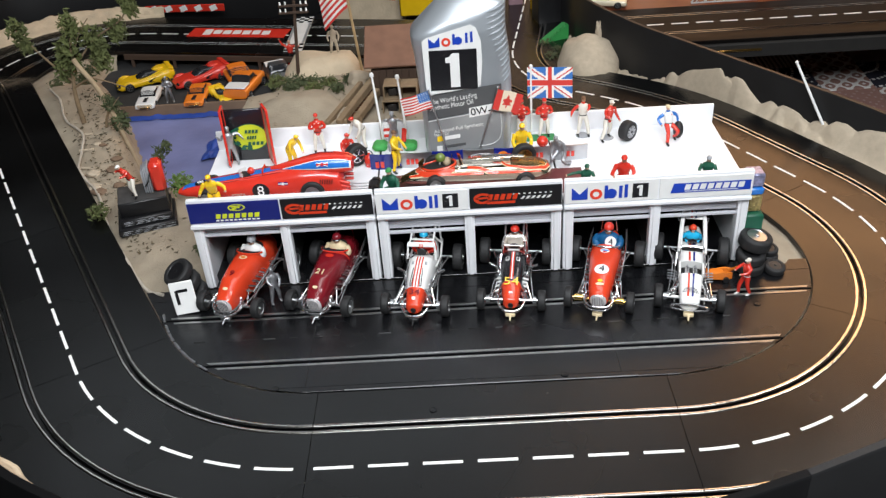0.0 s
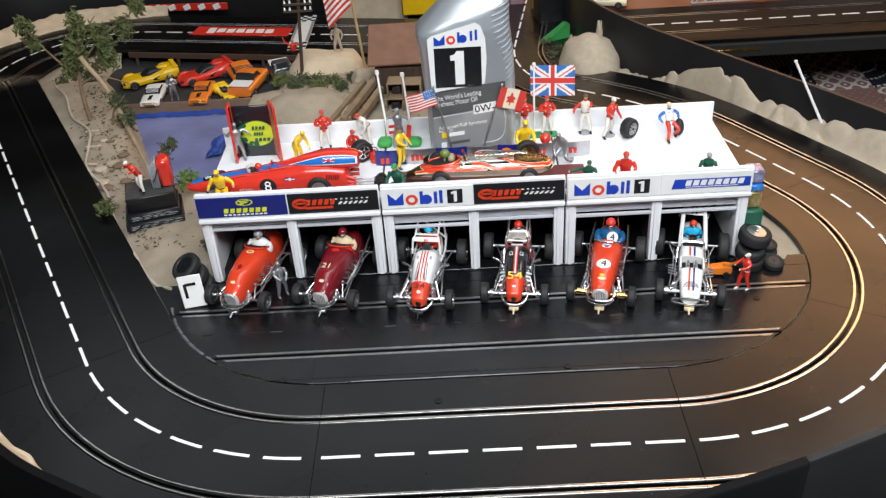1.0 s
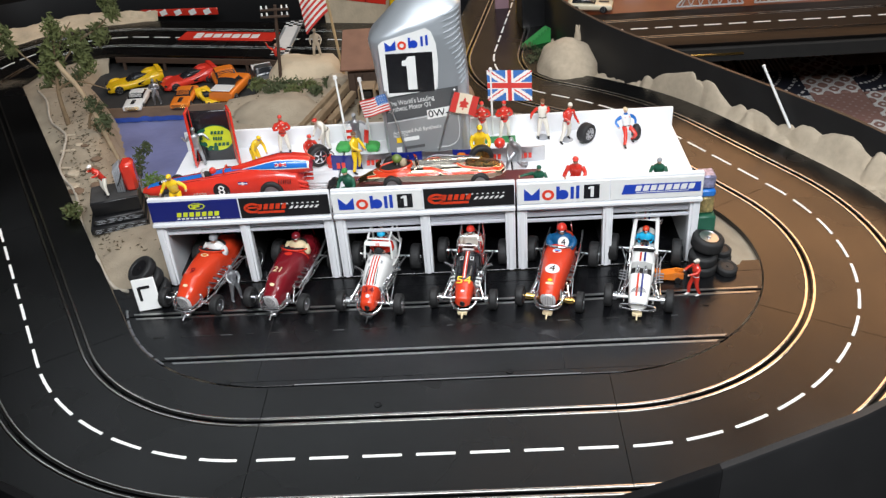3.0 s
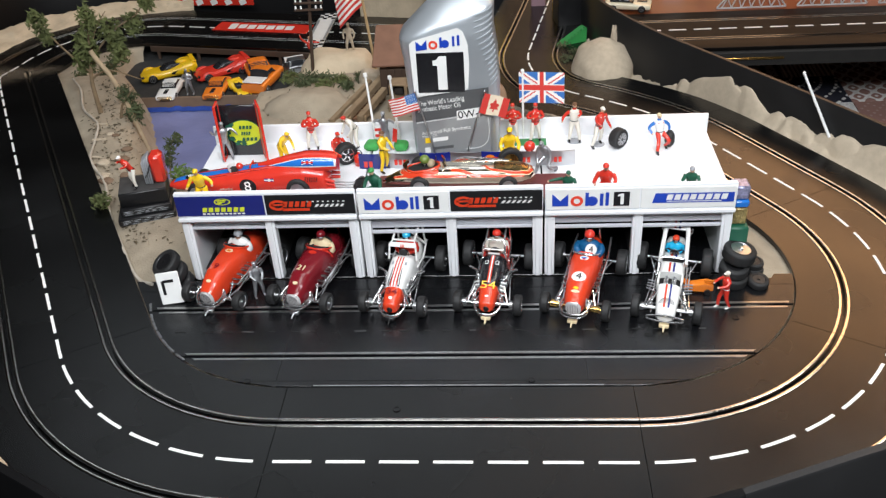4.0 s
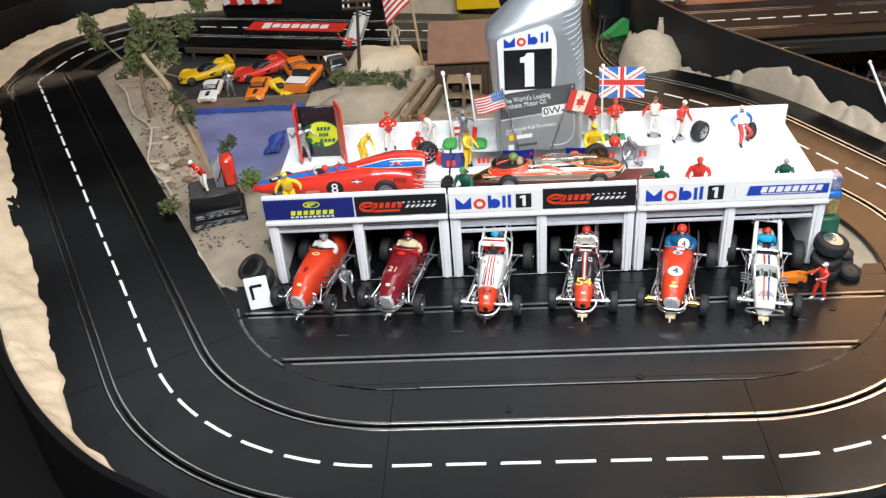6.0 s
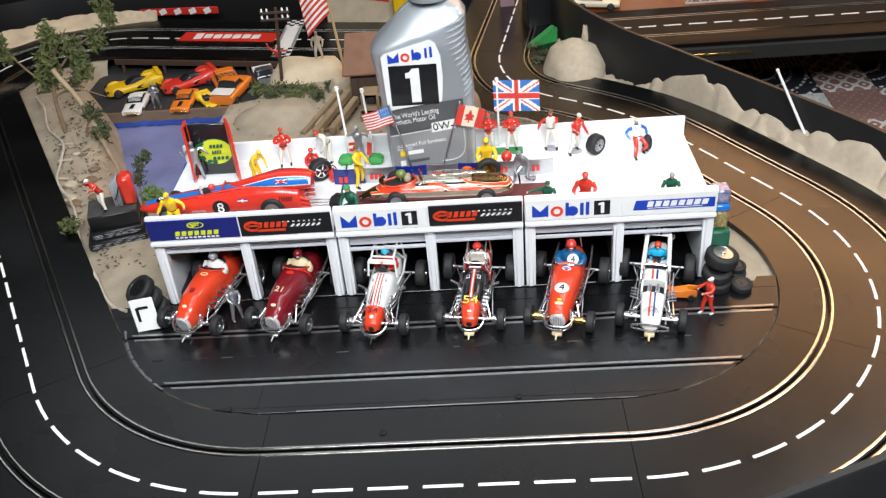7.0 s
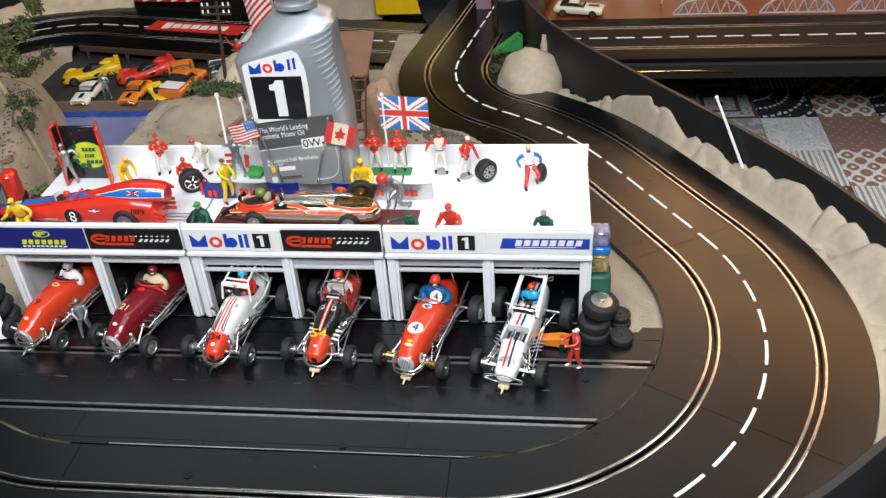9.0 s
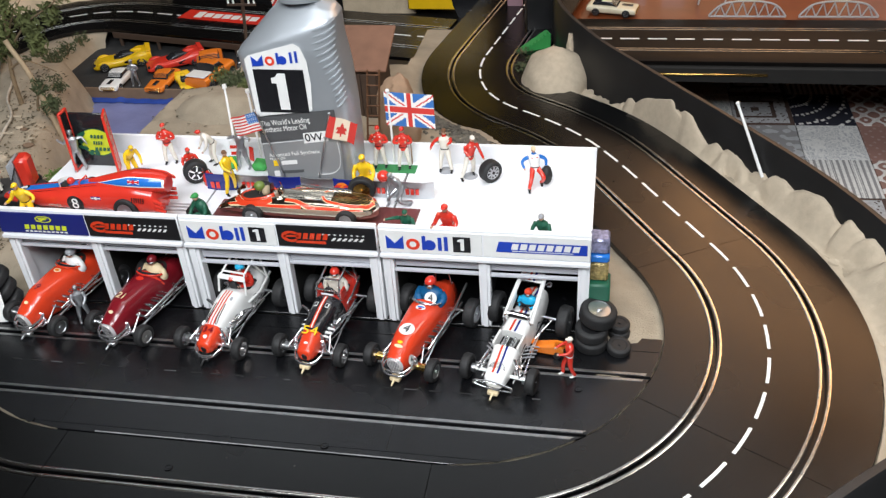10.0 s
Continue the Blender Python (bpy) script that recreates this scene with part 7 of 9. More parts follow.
LEAN = (-0.42, -0.3, 0.86)
for k, (x, y, z) in enumerate(((-0.164, 0.262, 0.0115), (-0.1705, 0.2655, 0.0235), (-0.1785, 0.2705, 0.0345))):
    lying_tyre("slick black tyre in a leaning stack beside the garage", (x, y, z), 0.0178, 0.0112, LEAN)
for z in (0.0062, 0.0186):
    lying_tyre("large black tyre under the silver rimmed wheel", (0.4675, 0.267 + 0.06 * z, z), 0.0162, 0.012, (0.04, -0.1, 1))
lw = Vector((0.16, -0.06, 0.98)).to_track_quat("X", "Z").to_matrix().to_4x4()
loose_wheel("large wheel with bright silver rim leaning on the stack", Matrix.Translation((0.473, 0.2755, 0.0338)) @ lw, 0.0182, 0.0155, 0, M_ALU)
lying_tyre("small black tyre lying beside the stack", (0.4945, 0.2625, 0.0045), 0.0118, 0.0085, (0.1, -0.15, 1))
lying_tyre("small black tyre lying beside the stack", (0.4945, 0.285, 0.0042), 0.0108, 0.008, (0.05, 0.05, 1))
lying_tyre("small black tyre lying beside the stack", (0.4942, 0.2865, 0.0124), 0.0106, 0.008, (0.06, -0.12, 1))
# marker board
mb = thing("marker_board", "white leaning marker board with black bent bar", "board", m=pose(-0.167, 0.239, 0.0005, -14, -5, 6))
bm = bmesh.new()
box(bm, (0, 0, 0.0195), (0.0265, 0.0024, 0.039), 0.0008)
part("board", bm, WHITE, mb)
bm = bmesh.new()
box(bm, (-0.0065, -0.0016, 0.021), (0.0035, 0.0008, 0.017), 0.0003)
box(bm, (0.0, -0.0016, 0.0285), (0.0125, 0.0008, 0.0035), 0.0003)
part("bent_bar", bm, BLACK, mb)
# orange jack
jk = thing("floor_jack", "orange trolley jack beside the white car", "jack", m=pose(0.4345, 0.2515, 0, 0, 0, -8))
for o in (-0.0045, 0.0045):
    bm = bmesh.new()
    rings(bm, [[(-0.024, o - 0.001, 0.003), (-0.024, o + 0.001, 0.003), (-0.024, o + 0.001, 0.0075), (-0.024, o - 0.001, 0.0075)], [(0.0, o - 0.0012, 0.003), (0.0, o + 0.0012, 0.003), (0.0, o + 0.0012, 0.013), (0.0, o - 0.0012, 0.013)], [(0.008, o - 0.001, 0.005), (0.008, o + 0.001, 0.005), (0.008, o + 0.001, 0.012), (0.008, o - 0.001, 0.012)]])
    part("side_plate", bm, ORANGE, jk)
bm = bmesh.new()
box(bm, (-0.012, 0, 0.009), (0.022, 0.007, 0.003), 0.0008, rot=(0, -10, 0))
lathe(bm, [(0.0001, 0), (0.0038, 0), (0.0042, 0.001), (0.0042, 0.002), (0.0001, 0.002)], (-0.022, 0, 0.0105), "z", 14)
part("lift_arm", bm, ORANGE, jk)
bm = bmesh.new()
tube(bm, [(0.003, 0, 0.011), (0.011, -0.008, 0.022), (0.0165, -0.018, 0.0335)], [0.0018, 0.0016, 0.0014], 8)
part("jack_handle", bm, ORANGE, jk)
for x in (-0.021, 0.002):
    bm = bmesh.new()
    cyl(bm, (x, -0.008, 0.0034), (x, 0.008, 0.0034), 0.0034, seg=12)
    part("jack_wheel", bm, M_BLACKP, jk)
# stacked drums at the corner
M_FOIL = mat("speckled_foil", (0.3, 0.3, 0.45), 0.3, 0.5, vary=0.9, grain=300)
M_GFOIL = mat("gold_foil", (0.5, 0.38, 0.16), 0.3, 0.6, vary=0.9, grain=260, bump=0.8, bump_scale=400)
for x, y, w, d, z, hh, mt, lb in ((0.4715, 0.299, 0.0235, 0.024, 0.0, 0.06, DGREEN, "dark green box at the garage corner"), (0.471, 0.3035, 0.0195, 0.021, 0.06, 0.0215, M_GFOIL, "crumpled gold foil box in the stack"), (0.471, 0.3035, 0.0205, 0.022, 0.0815, 0.0095, BLUE, "flat blue box in the stack"), (0.4715, 0.3045, 0.0185, 0.02, 0.091, 0.017, M_FOIL, "speckled violet foil box on the stack")):
    bm = bmesh.new()
    box(bm, (x, y, z + hh / 2), (w, d, hh - 0.0004), 0.002)
    tagged(link("stacked_box", bm, mt, smooth=40), lb, "box", "stacked boxes")
# black podium with a driver
pd = thing("podium", "black block podium with ridged steps on the sand", "podium", m=pose(-0.267, 0.448, -0.001, 0, 0, 17))
pr = random.Random(3)
for k, (w, d, z0, z1, oy) in enumerate(((0.074, 0.062, 0.0, 0.01, 0.0), (0.066, 0.054, 0.01, 0.02, 0.002), (0.062, 0.048, 0.02, 0.0405, 0.005))):
    bm = bmesh.new()
    box(bm, (0, oy, (z0 + z1) / 2), (w, d, z1 - z0), 0.0014)
    for v in bm.verts:
        v.co += Vector((noise.noise(v.co * 60), noise.noise(v.co * 60 + Vector((4, 0, 0))), 0)) * 0.0012
    tier = part("tier", bm, M_BLACKP, pd)
    if k < 2:
        for q in range(3):
            bm = bmesh.new()
            x = -w / 2 + 0.004
            while x < w / 2 - 0.008:
                l = pr.uniform(0.006, 0.014)
                zz = z0 + 0.0025 + 0.0022 * q + pr.uniform(-0.0004, 0.0004)
                tube(bm, [(x, oy - d / 2 - 0.0002, zz), (x + l / 2, oy - d / 2 - 0.0004, zz + pr.uniform(-0.0006, 0.0006)), (min(x + l, w / 2 - 0.003), oy - d / 2 - 0.0002, zz)], [0.0002, 0.0005, 0.0002], 5)
                x += l + pr.uniform(0.001, 0.004)
            part("worn_ridge", bm, SILVERP, tier, "pale worn ridge")
bm = bmesh.new()
box(bm, (0, 0.005, 0.0411), (0.06, 0.046, 0.0012), 0.0005)
part("top_plate", bm, mat("dusty_black", (0.045, 0.043, 0.042), 0.7, vary=0.5, grain=90), pd, "dusty dark grey top plate")
fig("white trousered driver figure with red top on the podium", pose(-0.275, 0.4405, 0.0408, 0, 0, -25), RED, OFFWHITE, WHITE, dict(hip=(0.001, 0.002, 0.0255), chest=(-0.004, -0.003, 0.038), lh=(-0.014, -0.006, 0.036), rh=(-0.002, -0.012, 0.033), lf=(-0.002, 0.003, 0.0015), rf=(0.007, -0.003, 0.0015)))
kb = thing("red_case", "red upright case with pleated silver side on the podium", "case", m=pose(-0.2475, 0.456, 0.0407, 0, 0, 14))
bm = bmesh.new()
box(bm, (0.004, 0.002, 0.0205), (0.017, 0.024, 0.041), 0.004)
part("case_body", bm, RED, kb)
for k in range(4):
    bm = bmesh.new()
    box(bm, (-0.0062 - 0.0027 * k, 0.002 + 0.0006 * k, 0.02 - 0.0012 * k), (0.0024, 0.022, 0.039 - 0.0024 * k), 0.0009)
    part("pleat", bm, SILVERP, kb, "silver grey pleat")
bm = bmesh.new()
tube(bm, smooth_path([(-0.004, -0.0095, 0.03), (-0.008, -0.013, 0.02), (-0.013, -0.0095, 0.012)], 4), 0.0008, 6)
part("hose", bm, M_BLACKP, kb)


# ---- plants ----
def leaves(bm, centre, radius, n, size, flat=0.7):
    size *= 0.86
    for _ in range(int(n * 0.95)):
        while True:
            p = Vector((random.uniform(-1, 1), random.uniform(-1, 1), random.uniform(-1, 1)))
            if 0.1 < p.length < 1 and noise.noise(p * 3.1 + Vector(centre) * 31) > -0.12:
                break
        k = 0.75 + 0.5 * noise.noise(p * 2.3 + Vector(centre) * 20)
        p = Vector(centre) + Vector((p.x, p.y, p.z * flat)) * radius * k
        d = Vector((random.gauss(0, 1), random.gauss(0, 1), random.gauss(0, 0.6))).normalized()
        a = d.orthogonal().normalized()
        s = size * random.uniform(0.6, 1.3)
        d = (d + Vector((0, 0, 0.7))).normalized()
        a = d.orthogonal().normalized()
        vs = [bm.verts.new(p + q) for q in (-d * s, a * s * 0.28, d * s, -a * s * 0.28)]
        bm.faces.new(vs)


def shrub(label, c, r, n=160, size=0.0045, material=LEAF, flat=0.75):
    t = thing("shrub", label, "shrub", "small shrubs")
    bm = bmesh.new()
    for k in range(5):
        a = random.uniform(0, 6.28)
        tube(bm, [(c[0], c[1], c[2] - r * 0.6), (c[0] + math.cos(a) * r * 0.4, c[1] + math.sin(a) * r * 0.4, c[2] + r * 0.3)], [0.0009, 0.0004], 5)
    part("stem", bm, TRUNK, t)
    bm = bmesh.new()
    leaves(bm, c, r, n, size, flat)
    part("crown", bm, material, t, smooth=None)
    return t


def tree(label, trunk, limbs, clumps, r0=0.004, material=LEAF, n=190, size=0.0062):
    t = thing("tree", label, "tree", "model trees")
    bm = bmesh.new()
    pts = smooth_path(trunk, 6)
    tube(bm, pts, [r0 * (1 - 0.65 * i / (len(pts) - 1)) for i in range(len(pts))], 9)
    part("trunk", bm, TRUNK, t, smooth=60)
    for lb in limbs:
        bm = bmesh.new()
        pts = smooth_path(lb, 5)
        tube(bm, pts, [r0 * 0.5 * (1 - 0.7 * i / (len(pts) - 1)) for i in range(len(pts))], 7)
        part("limb", bm, TRUNK, t, smooth=60)
    bm = bmesh.new()
    for c, r in clumps:
        leaves(bm, c, r, int(n * r / 0.02), size, 1.35)
    part("crown", bm, material, t, smooth=None)
    return t


gz = ground_z
tree("tall thin model tree with sparse olive leaves", [(-0.455, 0.76, gz(-0.455, 0.76) - 0.002), (-0.457, 0.765, 0.05), (-0.45, 0.77, 0.1), (-0.44, 0.775, 0.15)], [[(-0.455, 0.765, 0.07), (-0.49, 0.76, 0.12), (-0.515, 0.755, 0.165)], [(-0.453, 0.768, 0.085), (-0.41, 0.78, 0.13), (-0.36, 0.79, 0.16), (-0.345, 0.79, 0.2)], [(-0.45, 0.77, 0.1), (-0.43, 0.775, 0.14), (-0.41, 0.78, 0.165)], [(-0.455, 0.765, 0.06), (-0.42, 0.76, 0.075), (-0.37, 0.755, 0.06)]],
     [((-0.512, 0.755, 0.16), 0.019), ((-0.505, 0.757, 0.135), 0.013), ((-0.45, 0.77, 0.115), 0.026), ((-0.44, 0.775, 0.155), 0.022), ((-0.41, 0.78, 0.13), 0.024), ((-0.405, 0.78, 0.1), 0.022), ((-0.35, 0.79, 0.2), 0.02), ((-0.345, 0.79, 0.175), 0.016), ((-0.375, 0.79, 0.14), 0.02), ((-0.46, 0.765, 0.095), 0.02)], 0.0042, LEAF, 330)
tree("dark small tree leaning over the pond edge", [(-0.41, 0.735, gz(-0.41, 0.735) - 0.002), (-0.405, 0.735, 0.02), (-0.39, 0.735, 0.05)], [[(-0.405, 0.735, 0.02), (-0.385, 0.73, 0.045), (-0.375, 0.73, 0.055)]], [((-0.385, 0.735, 0.012), 0.019), ((-0.395, 0.735, 0.045), 0.014)], 0.0028, LEAFD, 260)
# pale log leaning in the tree
bm = bmesh.new()
tube(bm, smooth_path([(-0.365, 0.72, gz(-0.365, 0.72)), (-0.4, 0.735, 0.05), (-0.432, 0.75, 0.1), (-0.438, 0.752, 0.112)], 5), 0.004, 9)
tagged(link("log", bm, mat("pale_bark", (0.36, 0.27, 0.17), 0.9, vary=0.3, grain=80, bump=0.6), smooth=60), "pale bare log leaning against the tree", "log")
tree("slim green plant growing beside the pond", [(-0.338, 0.7, -0.09), (-0.33, 0.7, -0.05), (-0.318, 0.7, -0.02)], [[(-0.33, 0.7, -0.05), (-0.31, 0.7, -0.03)], [(-0.332, 0.7, -0.06), (-0.345, 0.7, -0.045)]], [((-0.325, 0.7, -0.035), 0.014), ((-0.335, 0.7, -0.06), 0.013), ((-0.312, 0.7, -0.02), 0.011)], 0.0014, LEAFD, 200, 0.005)
shrub("bright green shrub beside the long red car", (-0.226, 0.487, 0.03), 0.022, 360, 0.0046, LEAFB)
shrub("dull green shrub behind the podium", (-0.335, 0.455, 0.012), 0.018, 240, 0.0045, LEAF)
shrub("dull green shrub behind the podium", (-0.3, 0.49, 0.012), 0.014, 180, 0.0045, LEAFD)
shrub("low dark shrub at the garage corner", (-0.172, 0.352, 0.012), 0.014, 200, 0.004, LEAFD)
for k, (cx, cy, r) in enumerate(((-0.155, 0.87, 0.024), (-0.12, 0.86, 0.022), (-0.09, 0.845, 0.024), (-0.06, 0.835, 0.02), (-0.03, 0.86, 0.018), (-0.15, 0.905, 0.018), (-0.085, 0.81, 0.018), (-0.125, 0.83, 0.018), (-0.045, 0.8, 0.015))):
    shrub("dark green foliage on the rocky bank", (cx, cy, gz(cx, cy) + r * 0.35), r, 230, 0.005, LEAFD if k % 3 else LEAF, 0.6)
for cx, cy in ((0.345, 1.03), (0.33, 1.0), (0.325, 1.07)):
    shrub("low grey green scrub by the track", (cx, cy, -0.03), 0.02, 170, 0.0045, LEAFD, 0.5)

shrub("low grey green scrub on the sandy bank", (-0.46, 0.86, -0.005), 0.022, 150, 0.0042, LEAFD, 0.6)
shrub("low grey green scrub on the sandy bank", (-0.43, 0.83, -0.002), 0.018, 150, 0.0042, LEAFD, 0.6)
shrub("low grey green scrub on the sandy bank", (-0.5, 0.9, -0.01), 0.02, 150, 0.0042, LEAFD, 0.6)
shrub("low grey green scrub on the sandy bank", (-0.405, 0.77, 0.0), 0.014, 150, 0.0042, LEAFD, 0.6)
shrub("low grey green scrub on the sandy bank", (-0.15, 0.9, -0.02), 0.016, 150, 0.0042, LEAFD, 0.6)
shrub("low grey green scrub on the sandy bank", (-0.12, 0.865, -0.012), 0.02, 150, 0.0042, LEAFD, 0.6)
shrub("low grey green scrub on the sandy bank", (-0.075, 0.85, -0.008), 0.02, 150, 0.0042, LEAFD, 0.6)
shrub("low grey green scrub on the sandy bank", (-0.03, 0.82, 0.0), 0.022, 150, 0.0042, LEAFD, 0.6)
shrub("low grey green scrub on the sandy bank", (-0.005, 0.79, 0.004), 0.018, 150, 0.0042, LEAFD, 0.6)
shrub("dark olive scrub beside the car park", (-0.54, 1.0, -0.02), 0.026, 190, 0.0045, LEAFD, 0.7)
shrub("dark olive scrub beside the car park", (-0.555, 1.06, -0.03), 0.026, 190, 0.0045, LEAFD, 0.7)
shrub("dark olive scrub beside the car park", (-0.56, 1.12, -0.035), 0.024, 190, 0.0045, LEAFD, 0.7)
shrub("dark olive scrub beside the car park", (-0.52, 0.96, -0.015), 0.024, 190, 0.0045, LEAFD, 0.7)
shrub("dark olive scrub beside the car park", (-0.585, 1.02, -0.025), 0.022, 190, 0.0045, LEAFD, 0.7)
shrub("dark olive scrub beside the car park", (-0.575, 0.96, -0.015), 0.02, 190, 0.0045, LEAFD, 0.7)
shrub("dark olive scrub beside the car park", (-0.18, 0.97, -0.04), 0.018, 190, 0.0045, LEAFD, 0.7)
shrub("dark olive scrub beside the car park", (-0.165, 0.93, -0.035), 0.016, 190, 0.0045, LEAFD, 0.7)

# ---- rocks and banks ----
def rock(name, label, c, s, seed, material=M_ROCK, rough=0.3, cat="rock", group="plaster rocks", boxy=1.0):
    bm = bmesh.new()
    bmesh.ops.create_icosphere(bm, subdivisions=4, radius=1)
    for v in bm.verts:
        n = v.co.normalized()
        q = n * 1.5 + Vector((seed * 7.1, seed * 3.3, 0))
        k = 1 + rough * noise.noise(q) + rough * 0.45 * noise.noise(q * 2.7) + rough * 0.16 * noise.noise(q * 7) + rough * 0.08 * noise.noise(q * 16)
        if boxy != 1.0:
            e = 2 / boxy
            n = n / (abs(n.x) ** e + abs(n.y) ** e + abs(n.z) ** e) ** (1 / e)
        v.co = Vector((n.x * s[0], n.y * s[1], n.z * s[2])) * k + Vector(c)
    return tagged(link(name, bm, material, smooth=70), label, cat, group)


rock("rock", "large sloping sandy plaster rock against the border", (0.388, 0.95, -0.06), (0.056, 0.066, 0.08), 1, rough=0.13, boxy=0.85)
rock("rock", "small upright spike of plaster rock", (0.409, 0.985, 0.012), (0.006, 0.008, 0.026), 2)


def border_bank():
    """Plaster bank between the right-hand track and the border wall, rising to lobes along the wall."""
    ys = [-0.02, 0.06, 0.2, 0.3, 0.4, 0.45, 0.48, 0.505, 0.53, 0.544, 0.56, 0.577, 0.6, 0.618, 0.632, 0.647, 0.665, 0.68, 0.69, 0.71, 0.745, 0.79, 0.82, 0.836, 0.846, 0.87, 0.92, 0.95, 0.98, 1.0, 1.04, 1.1]
    hs = [0.012, 0.02, 0.026, 0.03, 0.03, 0.035, 0.03, 0.037, 0.03, 0.022, 0.027, 0.024, 0.022, 0.013, 0.019, 0.024, 0.016, 0.006, 0.014, 0.033, 0.038, 0.021, 0.008, -0.002, -0.018, -0.026, -0.03, -0.03, -0.025, -0.02, -0.02, -0.03]
    wall = [p for p in smooth_path(EDGE_RIGHT, 40) if -0.02 < p.y < 1.1]
    bm = bmesh.new()
    loops = []
    for w in wall:
        d = CENTRE - (w.x, w.y)
        c = CENTRE[(d ** 2).sum(1).argmin()]
        c = Vector((c[0], c[1], 0))
        w2 = Vector((w.x, w.y, 0))
        a = c + (w2 - c).normalized() * 0.1005
        b = w2 - (w2 - c).normalized() * 0.003
        h = float(np.interp(w.y, ys, hs))
        z0 = -0.004 + back_z(w.y)
        row = []
        for k in range(34):
            t = k / 33
            p = a.lerp(b, t)
            lobe = 0.004 * noise.noise(Vector((p.x * 22, p.y * 22, 3))) + 0.0022 * noise.noise(p * 70) + 0.0009 * noise.noise(p * 210)
            z = z0 + (h - z0) * bump01((t - 0.12) * 1.25) ** 0.9 + lobe * bump01(t * 3)
            f = noise.voronoi(Vector((p.x * 15 + 0.4 * noise.noise(p * 30), p.y * 11, 0)))[0]
            z -= 0.011 * (1 - min(1, (f[1] - f[0]) / 0.2)) ** 1.5 * bump01(t * 2.2)
            row.append((p.x, p.y, z))
        loops.append(row)
    rings(bm, loops, closed=False, cap=False)
    return tagged(link("bank_right", bm, M_ROCK, smooth=70), "lumpy sandy plaster bank along the black border wall", "bank", kind="structure")


border_bank()


def bank(name, pts, heights, material, label):
    """A sloping strip: pts are rows of inner x, y and outer x, y."""
    bm = bmesh.new()
    loops = []
    inner, outer = smooth_path([(p[0], p[1], 0) for p in pts], 14), smooth_path([(p[2], p[3], 0) for p in pts], 14)
    for i, (a, b) in enumerate(zip(inner, outer)):
        row = []
        for k in range(17):
            t = k / 16
            p = a.lerp(b, t)
            ragged = p + (b - a).normalized() * 0.007 * noise.noise(Vector((p.x * 34, p.y * 34, 7))) * (1 - t)
            z = -0.004 + 0.007 * min(1.0, t * 10) + heights * bump01(t * 1.15 - 0.1) + 0.006 * noise.noise(p * 26) * bump01(t * 4) + 0.003 * noise.noise(p * 80) * bump01(t * 4) + 0.0012 * noise.noise(p * 240) + far_z(p.y) + left_tilt(p.x, p.y) * 0.18
            p = ragged
            row.append((p.x, p.y, z))
        loops.append(row)
    rings(bm, loops, closed=False, cap=False)
    return tagged(link(name, bm, material, smooth=70), label, "bank", kind="structure")


bank("bank_left", [(-0.24, -0.018, -0.25, -0.026), (-0.269, 0.013, -0.281, 0.001), (-0.313, 0.049, -0.33, 0.038), (-0.336, 0.089, -0.374, 0.082), (-0.358, 0.131, -0.407, 0.125), (-0.384, 0.178, -0.437, 0.172), (-0.411, 0.228, -0.466, 0.225), (-0.442, 0.283, -0.498, 0.281), (-0.485, 0.362, -0.545, 0.362), (-0.554, 0.492, -0.617, 0.482), (-0.622, 0.614, -0.687, 0.61), (-0.697, 0.748, -0.765, 0.74), (-0.76, 0.855, -0.842, 0.872), (-0.795, 0.92, -0.895, 0.975), (-0.828, 1.03, -0.915, 1.08), (-0.834, 1.145, -0.905, 1.18), (-0.81, 1.23, -0.862, 1.27), (-0.756, 1.29, -0.79, 1.35), (-0.7, 1.338, -0.707, 1.4), (-0.612, 1.366, -0.617, 1.42), (-0.54, 1.378, -0.545, 1.412), (-0.495, 1.395, -0.492, 1.405)], 0.014, M_SANDY, "pale sandy bank outside the left-hand track")
# rock plateau behind the pond
rock("rock", "flat topped sandstone block with scrub", (-0.088, 0.965, -0.05), (0.068, 0.046, 0.062), 31, M_SANDY, 0.1, boxy=0.5)
rock("rock", "broad sandy boulder behind the garage", (-0.1, 0.735, -0.03), (0.1, 0.075, 0.062), 32, M_SAND, 0.16)
rock("rock", "grey stone beside the wooden shed", (-0.01, 0.845, 0.012), (0.022, 0.016, 0.016), 33, M_ROCK, 0.25)
rock("rock", "pale stone at the roof corner", (-0.178, 0.47, 0.012), (0.02, 0.022, 0.026), 34, M_ROCK, 0.3)
for k in range(16):
    cx, cy = random.uniform(-0.45, -0.3), random.uniform(0.5, 0.72)
    cx -= (cy - 0.5) * 0.45
    r = random.uniform(0.004, 0.009)
    rock("stone", "small flat brown stone on the sand", (cx, cy, gz(cx, cy) + r * 0.2), (r * 1.4, r, r * 0.55), 40 + k, M_EARTH if k % 3 else M_ROCK, 0.3, "stone", "small stones")
